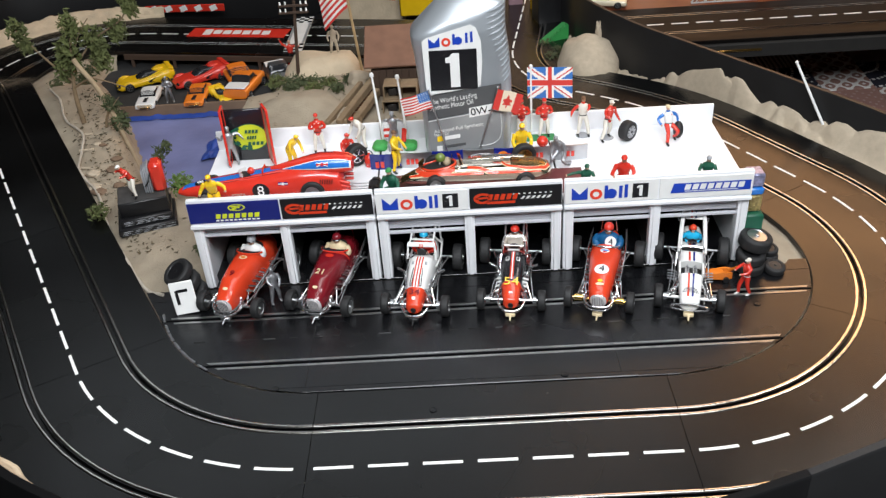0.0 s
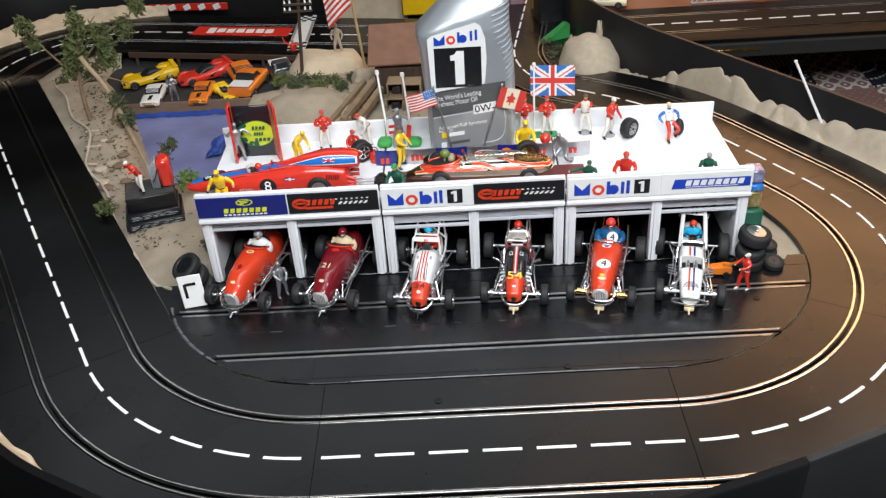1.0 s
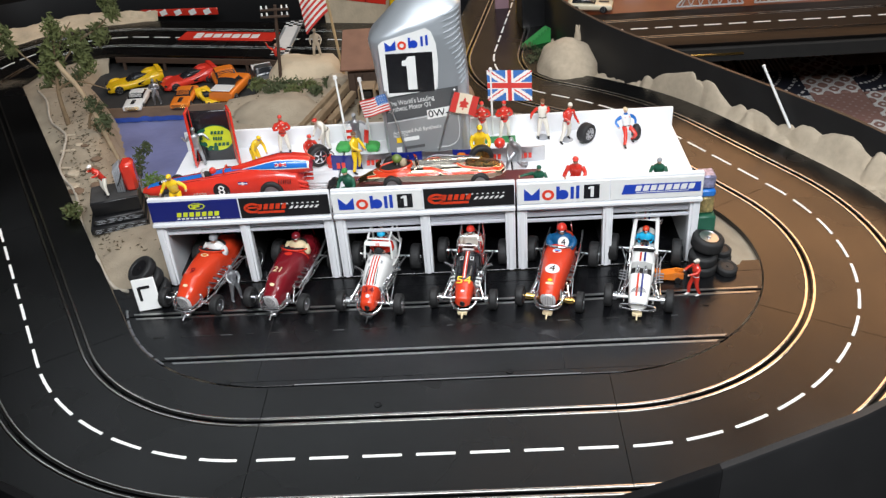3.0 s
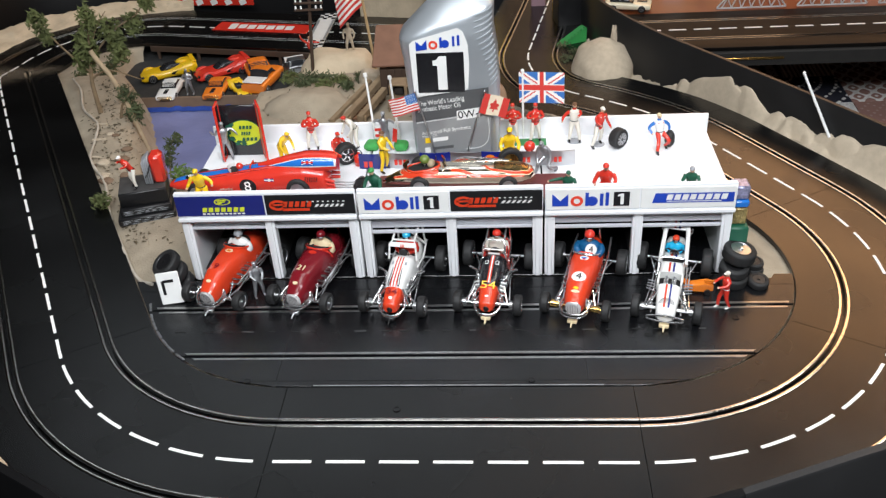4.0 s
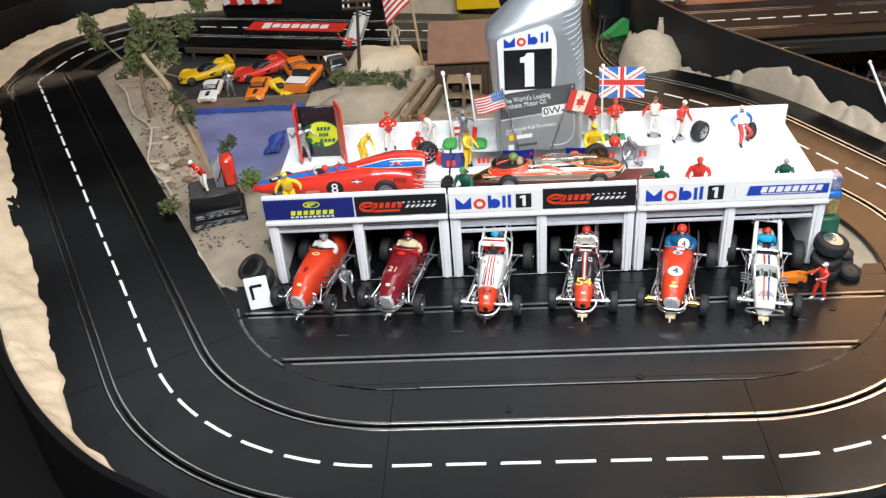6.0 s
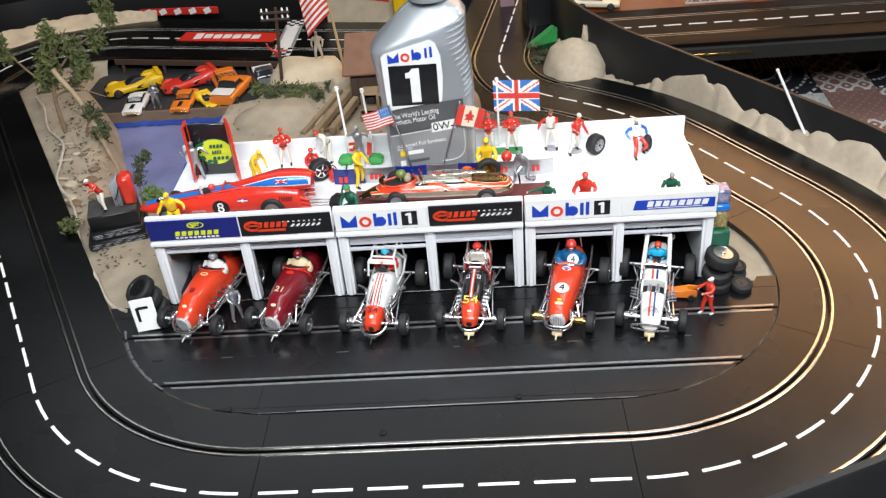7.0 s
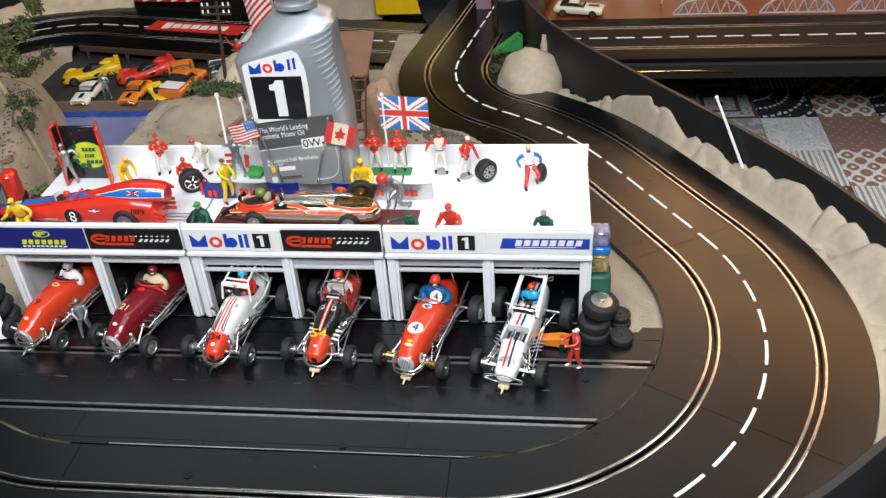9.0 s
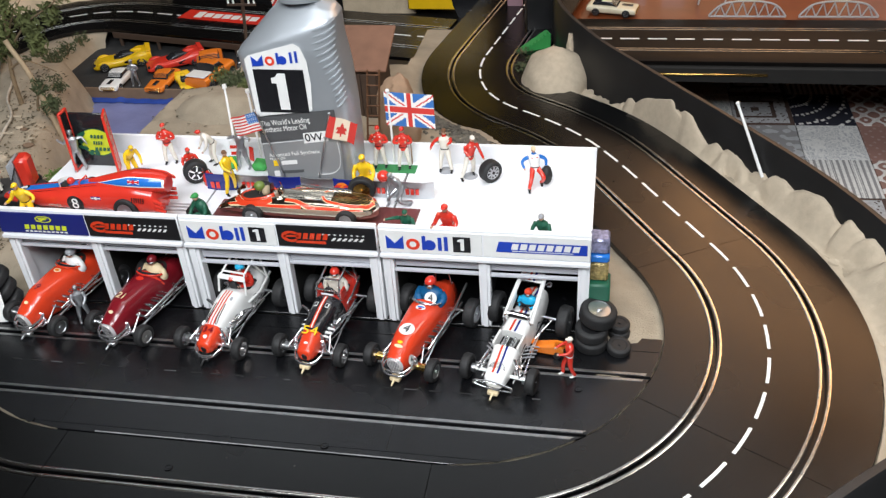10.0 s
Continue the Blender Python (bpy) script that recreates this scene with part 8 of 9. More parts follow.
# leaf litter and small debris over the sand
LITTER = mat("leaf_litter", (0.09, 0.07, 0.04), 0.9, vary=0.6, grain=40)
lit = random.Random(11)
bm = bmesh.new()
for k in range(1000):
    if k % 3:
        cy = lit.uniform(0.36, 0.9)
        cx = -0.26 - 0.42 * (cy - 0.36) + lit.gauss(0, 0.035)
    else:
        cx, cy = lit.uniform(-0.2, 0.12), lit.uniform(0.5, 0.9)
    d = np.sqrt(((CENTRE - (cx, cy)) ** 2).sum(1)).min()
    z = gz(cx, cy)
    if d < 0.108 or z < -0.04:
        continue
    r = lit.uniform(0.0008, 0.0026)
    a = lit.uniform(0, 6.28)
    ux, uy = math.cos(a) * r * 1.8, math.sin(a) * r * 1.8
    vx, vy = -math.sin(a) * r * 0.7, math.cos(a) * r * 0.7
    h = z + 0.0012
    bm.faces.new([bm.verts.new(q) for q in ((cx - ux, cy - uy, h), (cx + vx, cy + vy, h + lit.uniform(0, 0.0016)), (cx + ux, cy + uy, h + lit.uniform(0, 0.001)), (cx - vx, cy - vy, h))])
tagged(link("leaf_litter", bm, LITTER), "brown leaf litter scattered over the sand", "litter", kind="stuff")
# pale rope along the sand edge
bm = bmesh.new()
tube(bm, [Vector((p.x, p.y, gz(p.x, p.y) + 0.005 + 0.004 * noise.noise(p * 30))) for p in smooth_path([(-0.56, 0.9, 0), (-0.525, 0.85, 0), (-0.49, 0.775, 0), (-0.435, 0.7, 0), (-0.415, 0.61, 0), (-0.36, 0.527, 0), (-0.32, 0.44, 0), (-0.27, 0.355, 0), (-0.235, 0.3, 0), (-0.205, 0.275, 0)], 8)], 0.0022, 8)
tagged(link("rope_edging", bm, mat("pale_rope", (0.45, 0.4, 0.33), 0.9, vary=0.3, grain=120, bump=0.8), smooth=60), "pale rope edging along the sandy strip", "edging")
for k in range(4):
    bm = bmesh.new()
    cy = 0.56 + 0.05 * k
    cx = -0.38 - 0.35 * (cy - 0.56) + random.uniform(-0.008, 0.008)
    box(bm, (cx, cy, gz(cx, cy) + 0.002), (0.022, 0.004, 0.003), 0.0006, rot=(0, 0, random.uniform(-12, 12)))
    tagged(link("plank", bm, M_ROCK), "small pale plank lying on the sand", "plank", "planks on the sand")


# ---- car park ----
LOT = -0.075


def toy_car(name, label, x, y, yaw, colour, kind="sport", scale=1.0):
    t = thing(name, label, "toy car", "parked toy cars", m=pose(x, y, LOT, 0, 0, yaw) @ Matrix.Scale(scale, 4))
    if kind in ("sport", "open"):
        rows = [(-0.066, 0.018, 0.006, 0.011), (-0.06, 0.0255, 0.005, 0.0155), (-0.05, 0.029, 0.005, 0.0195), (-0.038, 0.0295, 0.005, 0.0215), (-0.02, 0.0275, 0.005, 0.0215), (0.0, 0.0265, 0.005, 0.0225), (0.02, 0.0285, 0.005, 0.0265), (0.04, 0.0315, 0.006, 0.0315), (0.056, 0.0305, 0.01, 0.033), (0.066, 0.026, 0.014, 0.0295)]
        cabin = [(-0.018, 0.0135, 0.018, 0.0215), (-0.006, 0.0155, 0.018, 0.0285), (0.004, 0.0158, 0.018, 0.0315), (0.016, 0.014, 0.018, 0.0315), (0.03, 0.012, 0.018, 0.0305)]
    elif kind == "muscle":
        rows = [(-0.066, 0.027, 0.008, 0.02), (-0.062, 0.029, 0.006, 0.0235), (-0.02, 0.0305, 0.006, 0.0265), (0.02, 0.0305, 0.006, 0.0275), (0.062, 0.03, 0.008, 0.0275), (0.067, 0.028, 0.01, 0.024)]
        cabin = [(-0.016, 0.024, 0.025, 0.0275), (0.0, 0.0235, 0.025, 0.0395), (0.026, 0.023, 0.025, 0.04), (0.052, 0.02, 0.025, 0.029)]
    else:
        rows = [(-0.06, 0.026, 0.009, 0.028), (-0.057, 0.0285, 0.007, 0.031), (-0.015, 0.0295, 0.007, 0.033), (0.0, 0.0295, 0.007, 0.033), (0.062, 0.029, 0.009, 0.031)]
        cabin = [(-0.02, 0.025, 0.031, 0.034), (-0.008, 0.024, 0.031, 0.0495), (0.016, 0.0235, 0.031, 0.05), (0.022, 0.023, 0.031, 0.034)]
    sh = Shell(rows, 4.0)
    part("body", sh.mesh(rows[0][0], rows[-1][0], 0.006, 24), colour, t, smooth=40)
    ch = Shell(cabin, 3.2)
    part("cabin_glass", ch.mesh(cabin[0][0], cabin[-1][0], 0.005, 22), GLASS, t, smooth=40)
    top = Shell([(a, b * 0.92, c + (d - c) * 0.72, d + 0.0006) for a, b, c, d in cabin[1:-1]], 3.2)
    if kind == "open":
        bm = bmesh.new()
        box(bm, (0, 0.006, 0.0275), (0.025, 0.02, 0.006), 0.002)
        part("interior", bm, M_BLACKP, t, "black open interior")
        for sx in (-1, 1):
            bm = bmesh.new()
            ball(bm, (sx * 0.0225, -0.041, 0.0135), 0.0105, (0.72, 1.55, 1.0), 16)
            part("fender", bm, colour, t, smooth=60)
            bm = bmesh.new()
            ball(bm, (sx * 0.023, 0.042, 0.0165), 0.0125, (0.72, 1.7, 1.22), 16)
            part("fender", bm, colour, t, smooth=60)
            bm = bmesh.new()
            rings(bm, [[(sx * 0.0272, 0.004, 0.013), (sx * 0.0282, 0.022, 0.011), (sx * 0.0282, 0.022, 0.022), (sx * 0.0272, 0.004, 0.0165)], [(sx * 0.0255, 0.004, 0.013), (sx * 0.0262, 0.022, 0.011), (sx * 0.0262, 0.022, 0.022), (sx * 0.0255, 0.004, 0.0165)]])
            part("side_scoop", bm, BLACK, t)
        bm = bmesh.new()
        box(bm, (0, 0.0605, 0.0335), (0.052, 0.012, 0.003), 0.0012, rot=(-6, 0, 0))
        part("tail_deck", bm, colour, t)
        bm = bmesh.new()
        ball(bm, (0, 0.034, 0.0315), 0.009, (1.1, 1.5, 0.45), 14)
        part("engine_hump", bm, colour, t, smooth=60)
        if colour is WHITE:
            for sx in (-1, 1):
                part("bonnet_vent", sh.band([(sx * 0.003, -0.05), (sx * 0.0075, -0.04), (sx * 0.0115, -0.024)], (0.005, 0.007), 0.0008), BLACK, t, "black bonnet vent")
                bm = bmesh.new()
                ball(bm, (sx * 0.019, -0.056, 0.0155), 0.0034, (1.2, 0.8, 0.7), 10)
                part("headlight", bm, GLASS, t)
    else:
        part("roof", top.mesh(cabin[1][0], cabin[-2][0], 0.005, 20), colour, t, smooth=40)
    for sx in (-1, 1):
        for yy in (-0.041, 0.041):
            wheel(t, (sx * 0.0275, yy, 0.0105), 0.0105, 0.0085, M_ALU, 5)
        bm = bmesh.new()
        box(bm, (sx * 0.0195, rows[0][0] + 0.0045, 0.0165), (0.009, 0.005, 0.004), 0.0012)
        part("headlight", bm, M_CHROME if kind not in ("sport", "open") else BLACK, t)
    bm = bmesh.new()
    box(bm, (0, rows[0][0] + 0.0005, 0.0105), (0.032, 0.003, 0.006), 0.0012)
    part("grille", bm, M_BLACKP, t)
    if kind == "sport":
        bm = bmesh.new()
        box(bm, (0, 0.06, 0.034), (0.058, 0.011, 0.0018), 0.0006)
        for sx in (-1, 1):
            box(bm, (sx * 0.021, 0.06, 0.029), (0.002, 0.007, 0.009))
        part("rear_wing", bm, colour, t)
    if kind == "muscle":
        bm = bmesh.new()
        for k in range(4):
            box(bm, (0, -0.0672, 0.0105 + 0.0032 * k), (0.044, 0.0012, 0.0013), 0.0003)
        part("grille_bar", bm, M_GOLD, t)
        bm = bmesh.new()
        for k in range(5):
            box(bm, (0, -0.012 + 0.0035 * k, 0.0315 + 0.0022 * k), (0.038, 0.0012, 0.0016), 0.0003)
        part("window_slat", bm, colour, t)
        bm = bmesh.new()
        box(bm, (0, -0.04, 0.0262), (0.012, 0.03, 0.0025), 0.001)
        part("hood_scoop", bm, BLACK, t)
    if kind == "pickup":
        bm = bmesh.new()
        box(bm, (0, 0.044, 0.0345), (0.05, 0.034, 0.003), 0.0008)
        part("bed_cover", bm, WHITE, t, "pale bed cover")
    return t


YEL2 = paint("lot_yellow", (0.8, 0.5, 0.01))
toy_car("sports_car", "glossy yellow open toy sports car", -0.46, 1.088, -62, YEL2, "open", 0.84)
toy_car("sports_car", "glossy red open toy sports car", -0.35, 1.088, -56, RED, "open", 0.84)
toy_car("sports_car", "white and black toy racing coupe facing out", -0.428, 1.0, 2, WHITE, "muscle", 0.62)
toy_car("muscle_car", "orange toy muscle car facing out", -0.336, 0.999, 0, ORANGE, "muscle", 0.63)
toy_car("muscle_car", "orange toy muscle car parked at an angle", -0.27, 1.07, 24, ORANGE, "muscle", 0.82)
toy_car("sports_car", "small yellow toy racer behind the orange car", -0.292, 1.0, 35, YELLOW, "open", 0.5)
toy_car("pickup_truck", "orange toy pickup with pale bed cover", -0.25, 1.025, 168, ORANGE, "pickup", 0.8)
toy_car("pickup_truck", "silver and black toy truck at the rock", -0.19, 1.06, 20, M_ALU, "pickup", 0.78)
fig("plain silver figure standing between parked toy cars", pose(-0.388, 0.995, LOT, 0, 0, 0), M_SILV, M_SILV, M_SILV, FOLDED, M_SILV, M_SILV, group="background figures")
fig("red figure with raised arms by the track", pose(-0.175, 1.13, LOT, 0, 0, 10), RED, RED, SKIN, dict(lh=(-0.016, -0.002, 0.056), rh=(0.017, -0.002, 0.04)), group="background figures", size=1.1)
fig("plain beige statue figure standing on the rock", pose(-0.066, 0.978, 0.007, 0, 0, 0), M_ROCK, M_ROCK, M_ROCK, None, M_ROCK, M_ROCK, group="background figures", size=1.05)
cn = thing("traffic_cone", "small orange and white traffic cone", "cone", m=pose(-0.228, 1.105, LOT))
bm = bmesh.new()
lathe(bm, [(0.0055, 0), (0.0055, 0.001), (0.0038, 0.0012), (0.0009, 0.018)], seg=14)
part("cone_body", bm, ORANGE, cn)
bm = bmesh.new()
lathe(bm, [(0.003, 0.0065), (0.0022, 0.0105)], seg=14)
part("cone_band", bm, WHITE, cn)

# ---- behind the car park ----
FARZ = -0.042
cs = thing("track_decal", "long red decal with white bars on the far track", "decal", m=pose(-0.3, 1.254, FARZ + 0.0005, 0, 0, -11))
bm = bmesh.new()
box(bm, (0, 0, 0.0006), (0.215, 0.048, 0.0012), 0.0003)
part("decal_sheet", bm, RED, cs)
for k in range(7):
    bm = bmesh.new()
    box(bm, (-0.068 + k * 0.0215, 0.001 * (k % 2), 0.0016), (0.017, 0.021 if k else 0.03, 0.0006), 0.0002, rot=(0, 0, 6))
    part("white_bar", bm, WHITE, cs)
cs = thing("kerb_board", "red and white striped kerb board", "board", m=pose(-0.475, 1.5, -0.07, 0, 0, -5))
bm = bmesh.new()
box(bm, (0, 0, 0.008), (0.19, 0.004, 0.016), 0.0008)
part("board", bm, RED, cs)
for k in range(5):
    bm = bmesh.new()
    box(bm, (-0.075 + k * 0.036, -0.0022, 0.008), (0.017, 0.001, 0.0125), 0.0003, rot=(0, -20, 0))
    part("white_bar", bm, WHITE, cs)
# Brown sheen of the far track's inner edge, built as a strip on posts.
bm = bmesh.new()
box(bm, (-0.33, 1.148, -0.053), (0.4, 0.004, 0.012), 0.001, rot=(0, 0, -11))
for k in range(5):
    q = -0.18 + 0.09 * k
    box(bm, (-0.33 + q, 1.15 - 0.194 * q, -0.068), (0.006, 0.006, 0.022), 0.0006)
tagged(link("low_brown_rail", bm, DBROWN), "dark brown strip for the sheen along the far track edge", "rail")
ck = thing("start_line", "black and white checkered start line across the far track", "start line", m=pose(-0.169, 1.229, FARZ + 0.0005, 0, 0, -1))
bm = bmesh.new()
box(bm, (0, 0, 0.0006), (0.037, 0.196, 0.0012), 0.0003)
part("line_sheet", bm, WHITE, ck)
for i in range(4):
    for k in (0, 1, 2, 3, 17, 18, 19, 20):
        if (i + k) % 2 == 0:
            bm = bmesh.new()
            x0, y0 = -0.0185 + i * 0.00925, -0.098 + k * 0.00934
            quad(bm, [(x0, y0, 0.0016), (x0 + 0.00925, y0, 0.0016), (x0 + 0.00925, y0 + 0.00934, 0.0016), (x0, y0 + 0.00934, 0.0016)])
            part("black_square", bm, BLACK, ck)
bm = bmesh.new()
for q in ((-0.0185, -0.057, -0.013, 0.058), (0.013, -0.057, 0.0185, 0.058)):
    quad(bm, [(q[0], q[1], 0.0016), (q[2], q[1], 0.0016), (q[2], q[3], 0.0016), (q[0], q[3], 0.0016)])
part("grey_patch", bm, M_LABELL, ck)
# telegraph pole
tp = thing("telegraph_pole", "dark brown telegraph pole with crossarms and insulators", "pole")
bm = bmesh.new()
tube(bm, [(-0.131, 0.925, -0.035), (-0.124, 0.925, 0.045), (-0.117, 0.925, 0.126)], [0.0034, 0.003, 0.0026], 9)
part("pole_shaft", bm, DBROWN, tp)
for z in (0.107, 0.119):
    bm = bmesh.new()
    box(bm, (-0.1195 + (z - 0.107) * 0.08, 0.9215, z), (0.05, 0.003, 0.004), 0.0006)
    arm = part("crossarm", bm, DBROWN, tp)
    for k in (-0.022, -0.013, 0.013, 0.022):
        bm = bmesh.new()
        lathe(bm, [(0.0016, 0), (0.002, 0.0015), (0.0012, 0.003), (0.0018, 0.0042), (0.0006, 0.0055)], (-0.1195 + (z - 0.107) * 0.08 + k, 0.9215, z + 0.002), seg=8)
        part("insulator", bm, WHITE, arm)
# flag on a pale wooden pole
flag("large striped flag hanging on a pale wooden pole", (-0.016, 0.934, -0.01), (-0.04, 0.934, 0.26), (-0.027, 0.934, 0.108), (-0.046, 0.006, -0.034), (-0.006, 0.0, 0.066), lambda u, v: stars(u, v) if u > 0.42 else F_RED if int(v * 13) % 2 == 0 else F_WHITE, 0.004, 0.0024, WOOD, 24, 26, 0.01, False)
# wooden shed
sd = thing("wooden_shed", "small brown wooden shed with a sloping roof", "shed")
bm = bmesh.new()
box(bm, (0.075, 0.815, 0.02), (0.12, 0.085, 0.075), 0.001)
part("shed_wall", bm, DBROWN, sd)
for k in range(10):
    bm = bmesh.new()
    box(bm, (0.021 + k * 0.012, 0.7715, 0.02), (0.0108, 0.003, 0.074), 0.0005)
    part("plank", bm, DBROWN, sd)
bm = bmesh.new()
box(bm, (0.079, 0.806, 0.083), (0.148, 0.092, 0.004), 0.001, rot=(24, 0, 0))
part("shed_roof", bm, mat("brown_roof_board", (0.2, 0.1, 0.062), 0.8, vary=0.25, grain=40), sd, "brown board roof")
bm = bmesh.new()
box(bm, (0.045, 0.7685, 0.018), (0.02, 0.002, 0.022), 0.0005)
part("shed_window", bm, M_DARK, sd)
# wooden trough of heavy beams in front of the shed
fc = thing("wooden_trough", "weathered brown wooden beam trough on the bank", "trough")
M_OLD = mat("weathered_wood", (0.24, 0.17, 0.1), 0.85, vary=0.35, grain=70, bump=0.5)
for a, b, r in (((0.016, 0.79, 0.034), (-0.03, 0.66, 0.022), 0.0062), ((0.024, 0.752, 0.03), (-0.006, 0.664, 0.022), 0.0062), ((-0.006, 0.8, 0.024), (-0.052, 0.675, 0.014), 0.005)):
    bm = bmesh.new()
    d = Vector(b) - Vector(a)
    box(bm, (0, 0, 0), (r * 1.6, d.length, r * 2), 0.0012)
    p = part("beam", bm, M_OLD, fc)
    p.matrix_basis = Matrix.Translation((Vector(a) + Vector(b)) / 2) @ d.to_track_quat("Y", "Z").to_matrix().to_4x4()
for k in range(6):
    t = 0.08 + 0.16 * k
    bm = bmesh.new()
    box(bm, (0.004 - 0.03 * t, 0.785 - 0.115 * t, 0.016), (0.03, 0.009, 0.003), 0.0006, rot=(4, 0, random.uniform(-4, 4)))
    part("slat", bm, BROWN, fc)
for x, y in ((-0.022, 0.668), (0.0, 0.672), (0.02, 0.757), (0.012, 0.79)):
    bm = bmesh.new()
    box(bm, (x, y, 0.01), (0.006, 0.006, 0.03), 0.0008)
    part("post", bm, M_OLD, fc)
# stacked open crates
for k, (cx, cz, w, h) in enumerate(((0.047, 0.0135, 0.026, 0.026), (0.0745, 0.0125, 0.024, 0.024), (0.049, 0.039, 0.024, 0.022), (0.0755, 0.0365, 0.025, 0.022))):
    cr = thing("wooden_crate", "small open wooden crate stacked before the shed", "crate", "stacked crates", m=pose(cx, 0.728 + 0.004 * (k > 1), cz + 0.002, 0, 0, -3))
    for nm, c, s in (("side", (-w / 2, 0, 0), (0.002, 0.03, h)), ("side", (w / 2, 0, 0), (0.002, 0.03, h)), ("bottom", (0, 0, -h / 2), (w, 0.03, 0.002)), ("top", (0, 0, h / 2), (w, 0.03, 0.002))):
        bm = bmesh.new()
        box(bm, c, s, 0.0004)
        part(nm, bm, M_OLD, cr)
    bm = bmesh.new()
    box(bm, (0, 0.012, 0), (w - 0.002, 0.002, h - 0.002))
    part("back", bm, DBROWN, cr)
    if k % 2 == 0:
        bm = bmesh.new()
        box(bm, (0.001, -0.004, -0.002), (w * 0.6, 0.006, h * 0.55), 0.001)
        part("panel", bm, BLACK, cr, "black panel inside the crate")
# trestle ladder
ld = thing("trestle_ladder", "brown lattice trestle ladder behind the garage", "ladder")
for x in (0.162, 0.178):
    bm = bmesh.new()
    tube(bm, [(x - 0.008, 0.62, -0.003), (x + 0.004, 0.625, 0.13)], 0.0016, 6)
    part("upright", bm, BROWN, ld)
for k in range(9):
    bm = bmesh.new()
    z = 0.008 + 0.0145 * k
    tube(bm, [(0.1545 + 0.0013 * k, 0.621, z), (0.171 + 0.0013 * k, 0.621, z)], 0.0011, 6)
    part("rung", bm, BROWN, ld)
rock("rock", "tan plaster cliff behind the bottle", (0.185, 0.69, 0.02), (0.03, 0.03, 0.075), 71, mat("tan_plaster", (0.34, 0.22, 0.14), 0.95, vary=0.25, grain=40, bump=0.5), 0.22)

# ---- things beyond the left and back ----
yb = thing("yellow_box", "tall yellow box with a black curved patch", "box", m=pose(0.115, 1.5, -0.1, 0, 0, 0))
bm = bmesh.new()
box(bm, (0, 0, 0.14), (0.17, 0.08, 0.28), 0.003)
part("box_body", bm, YEL2, yb)
bm = bmesh.new()
disc(bm, (0.06, 0.06), 0.05, 0.1, -0.0408, 0, 24)
part("black_patch", bm, BLACK, yb)
pb = thing("printed_board", "tan board with red slanted stripes behind the far track", "board", m=pose(-0.045, 1.5, -0.13, 0, 0, 0))
bm = bmesh.new()
box(bm, (0, 0, 0.14), (0.17, 0.01, 0.28), 0.002)
part("board_panel", bm, M_SANDY, pb)
for k in range(3):
    bm = bmesh.new()
    box(bm, (-0.05 + 0.045 * k, -0.006, 0.085 - 0.008 * k), (0.05, 0.002, 0.012), 0.0005, rot=(0, 10, 0))
    part("red_stripe", bm, RED, pb)
bx = thing("dark_box", "dark box beside the far track", "box", m=pose(0.345, 1.2, -0.04, 0, 0, 10))
bm = bmesh.new()
box(bm, (0, 0, 0.035), (0.06, 0.05, 0.07), 0.002)
part("box_body", bm, M_BLACKP, bx)
yc = thing("yellow_column", "yellow and black toy crane column", "crane", m=pose(0.345, 1.27, -0.04))
for k in range(2):
    bm = bmesh.new()
    box(bm, (-0.022 + 0.045 * k, 0, 0.08), (0.02, 0.02, 0.16), 0.002)
    part("column", bm, YEL2 if k == 0 else BLACK, yc)
gr = thing("green_ramp", "green plastic ramp with sawtooth edge", "ramp", m=pose(0.34, 1.085, -0.032, 0, 0, 24) @ Matrix.Scale(0.8, 4))
bm = bmesh.new()
rings(bm, [[(-0.035, y, 0), (0.035, y, 0), (0.035, y, 0.035), (0.03, y, 0.035)] for y in (-0.012, 0.012)])
part("ramp_body", bm, GREEN, gr)
bm = bmesh.new()
for k in range(8):
    box(bm, (-0.028 + 0.008 * k, -0.012, 0.006 + 0.0045 * k), (0.004, 0.003, 0.006), 0.0006, rot=(0, -30, 0))
part("tooth", bm, GREEN, gr)
bm = bmesh.new()
box(bm, (0.285, 1.3, 0.02), (0.03, 0.01, 0.11), 0.002)
tagged(link("mauve_panel", bm, paint("mauve", (0.28, 0.17, 0.2), 0.6, 0)), "mauve upright panel beside the far track", "panel")

# studs and pin caps on the pit lane
for x, y in ((0.239, 0.108), (0.458, 0.204), (0.108, 0.067), (-0.05, 0.108)):
    bm = bmesh.new()
    lathe(bm, [(0.0001, 0.0006), (0.0012, 0.0006), (0.0014, 0.0003), (0.0026, 0.0003), (0.0028, 0.0007), (0.0034, 0.0007), (0.0038, 0.0)], (x, y, 0.0002), seg=20)
    tagged(link("pin_cap", bm, M_PIT, smooth=40), "small round black pin cap moulded in the track", "cap", "track pin caps")

# white stick standing on the rocks
bm = bmesh.new()
cyl(bm, (0.664, 0.584, 0.014), (0.629, 0.627, 0.092), 0.0022, 0.0018, 10)
ball(bm, (0.629, 0.627, 0.092), 0.0028, (1, 1, 1), 8)
tagged(link("white_stick", bm, WHITE, smooth=50), "thin white stick leaning over the border", "stick")

# ---- second table ----
tb = thing("side_table", "varnished orange wooden side table with a black edge", "table", kind="structure")
TZ = -0.05
bm = bmesh.new()
box(bm, (0.95, 1.62, TZ - 0.012), (1.3, 0.74, 0.02), 0.002)
part("table_top", bm, OWOOD, tb)
bm = bmesh.new()
box(bm, (0.95, 1.245, TZ - 0.05), (1.3, 0.012, 0.09), 0.002)
part("table_edge", bm, M_DARK, tb)
for x in (0.42, 1.5):
    bm = bmesh.new()
    box(bm, (x, 1.6, -0.36), (0.05, 0.05, 0.58), 0.003)
    part("leg", bm, M_BLACKP, tb)
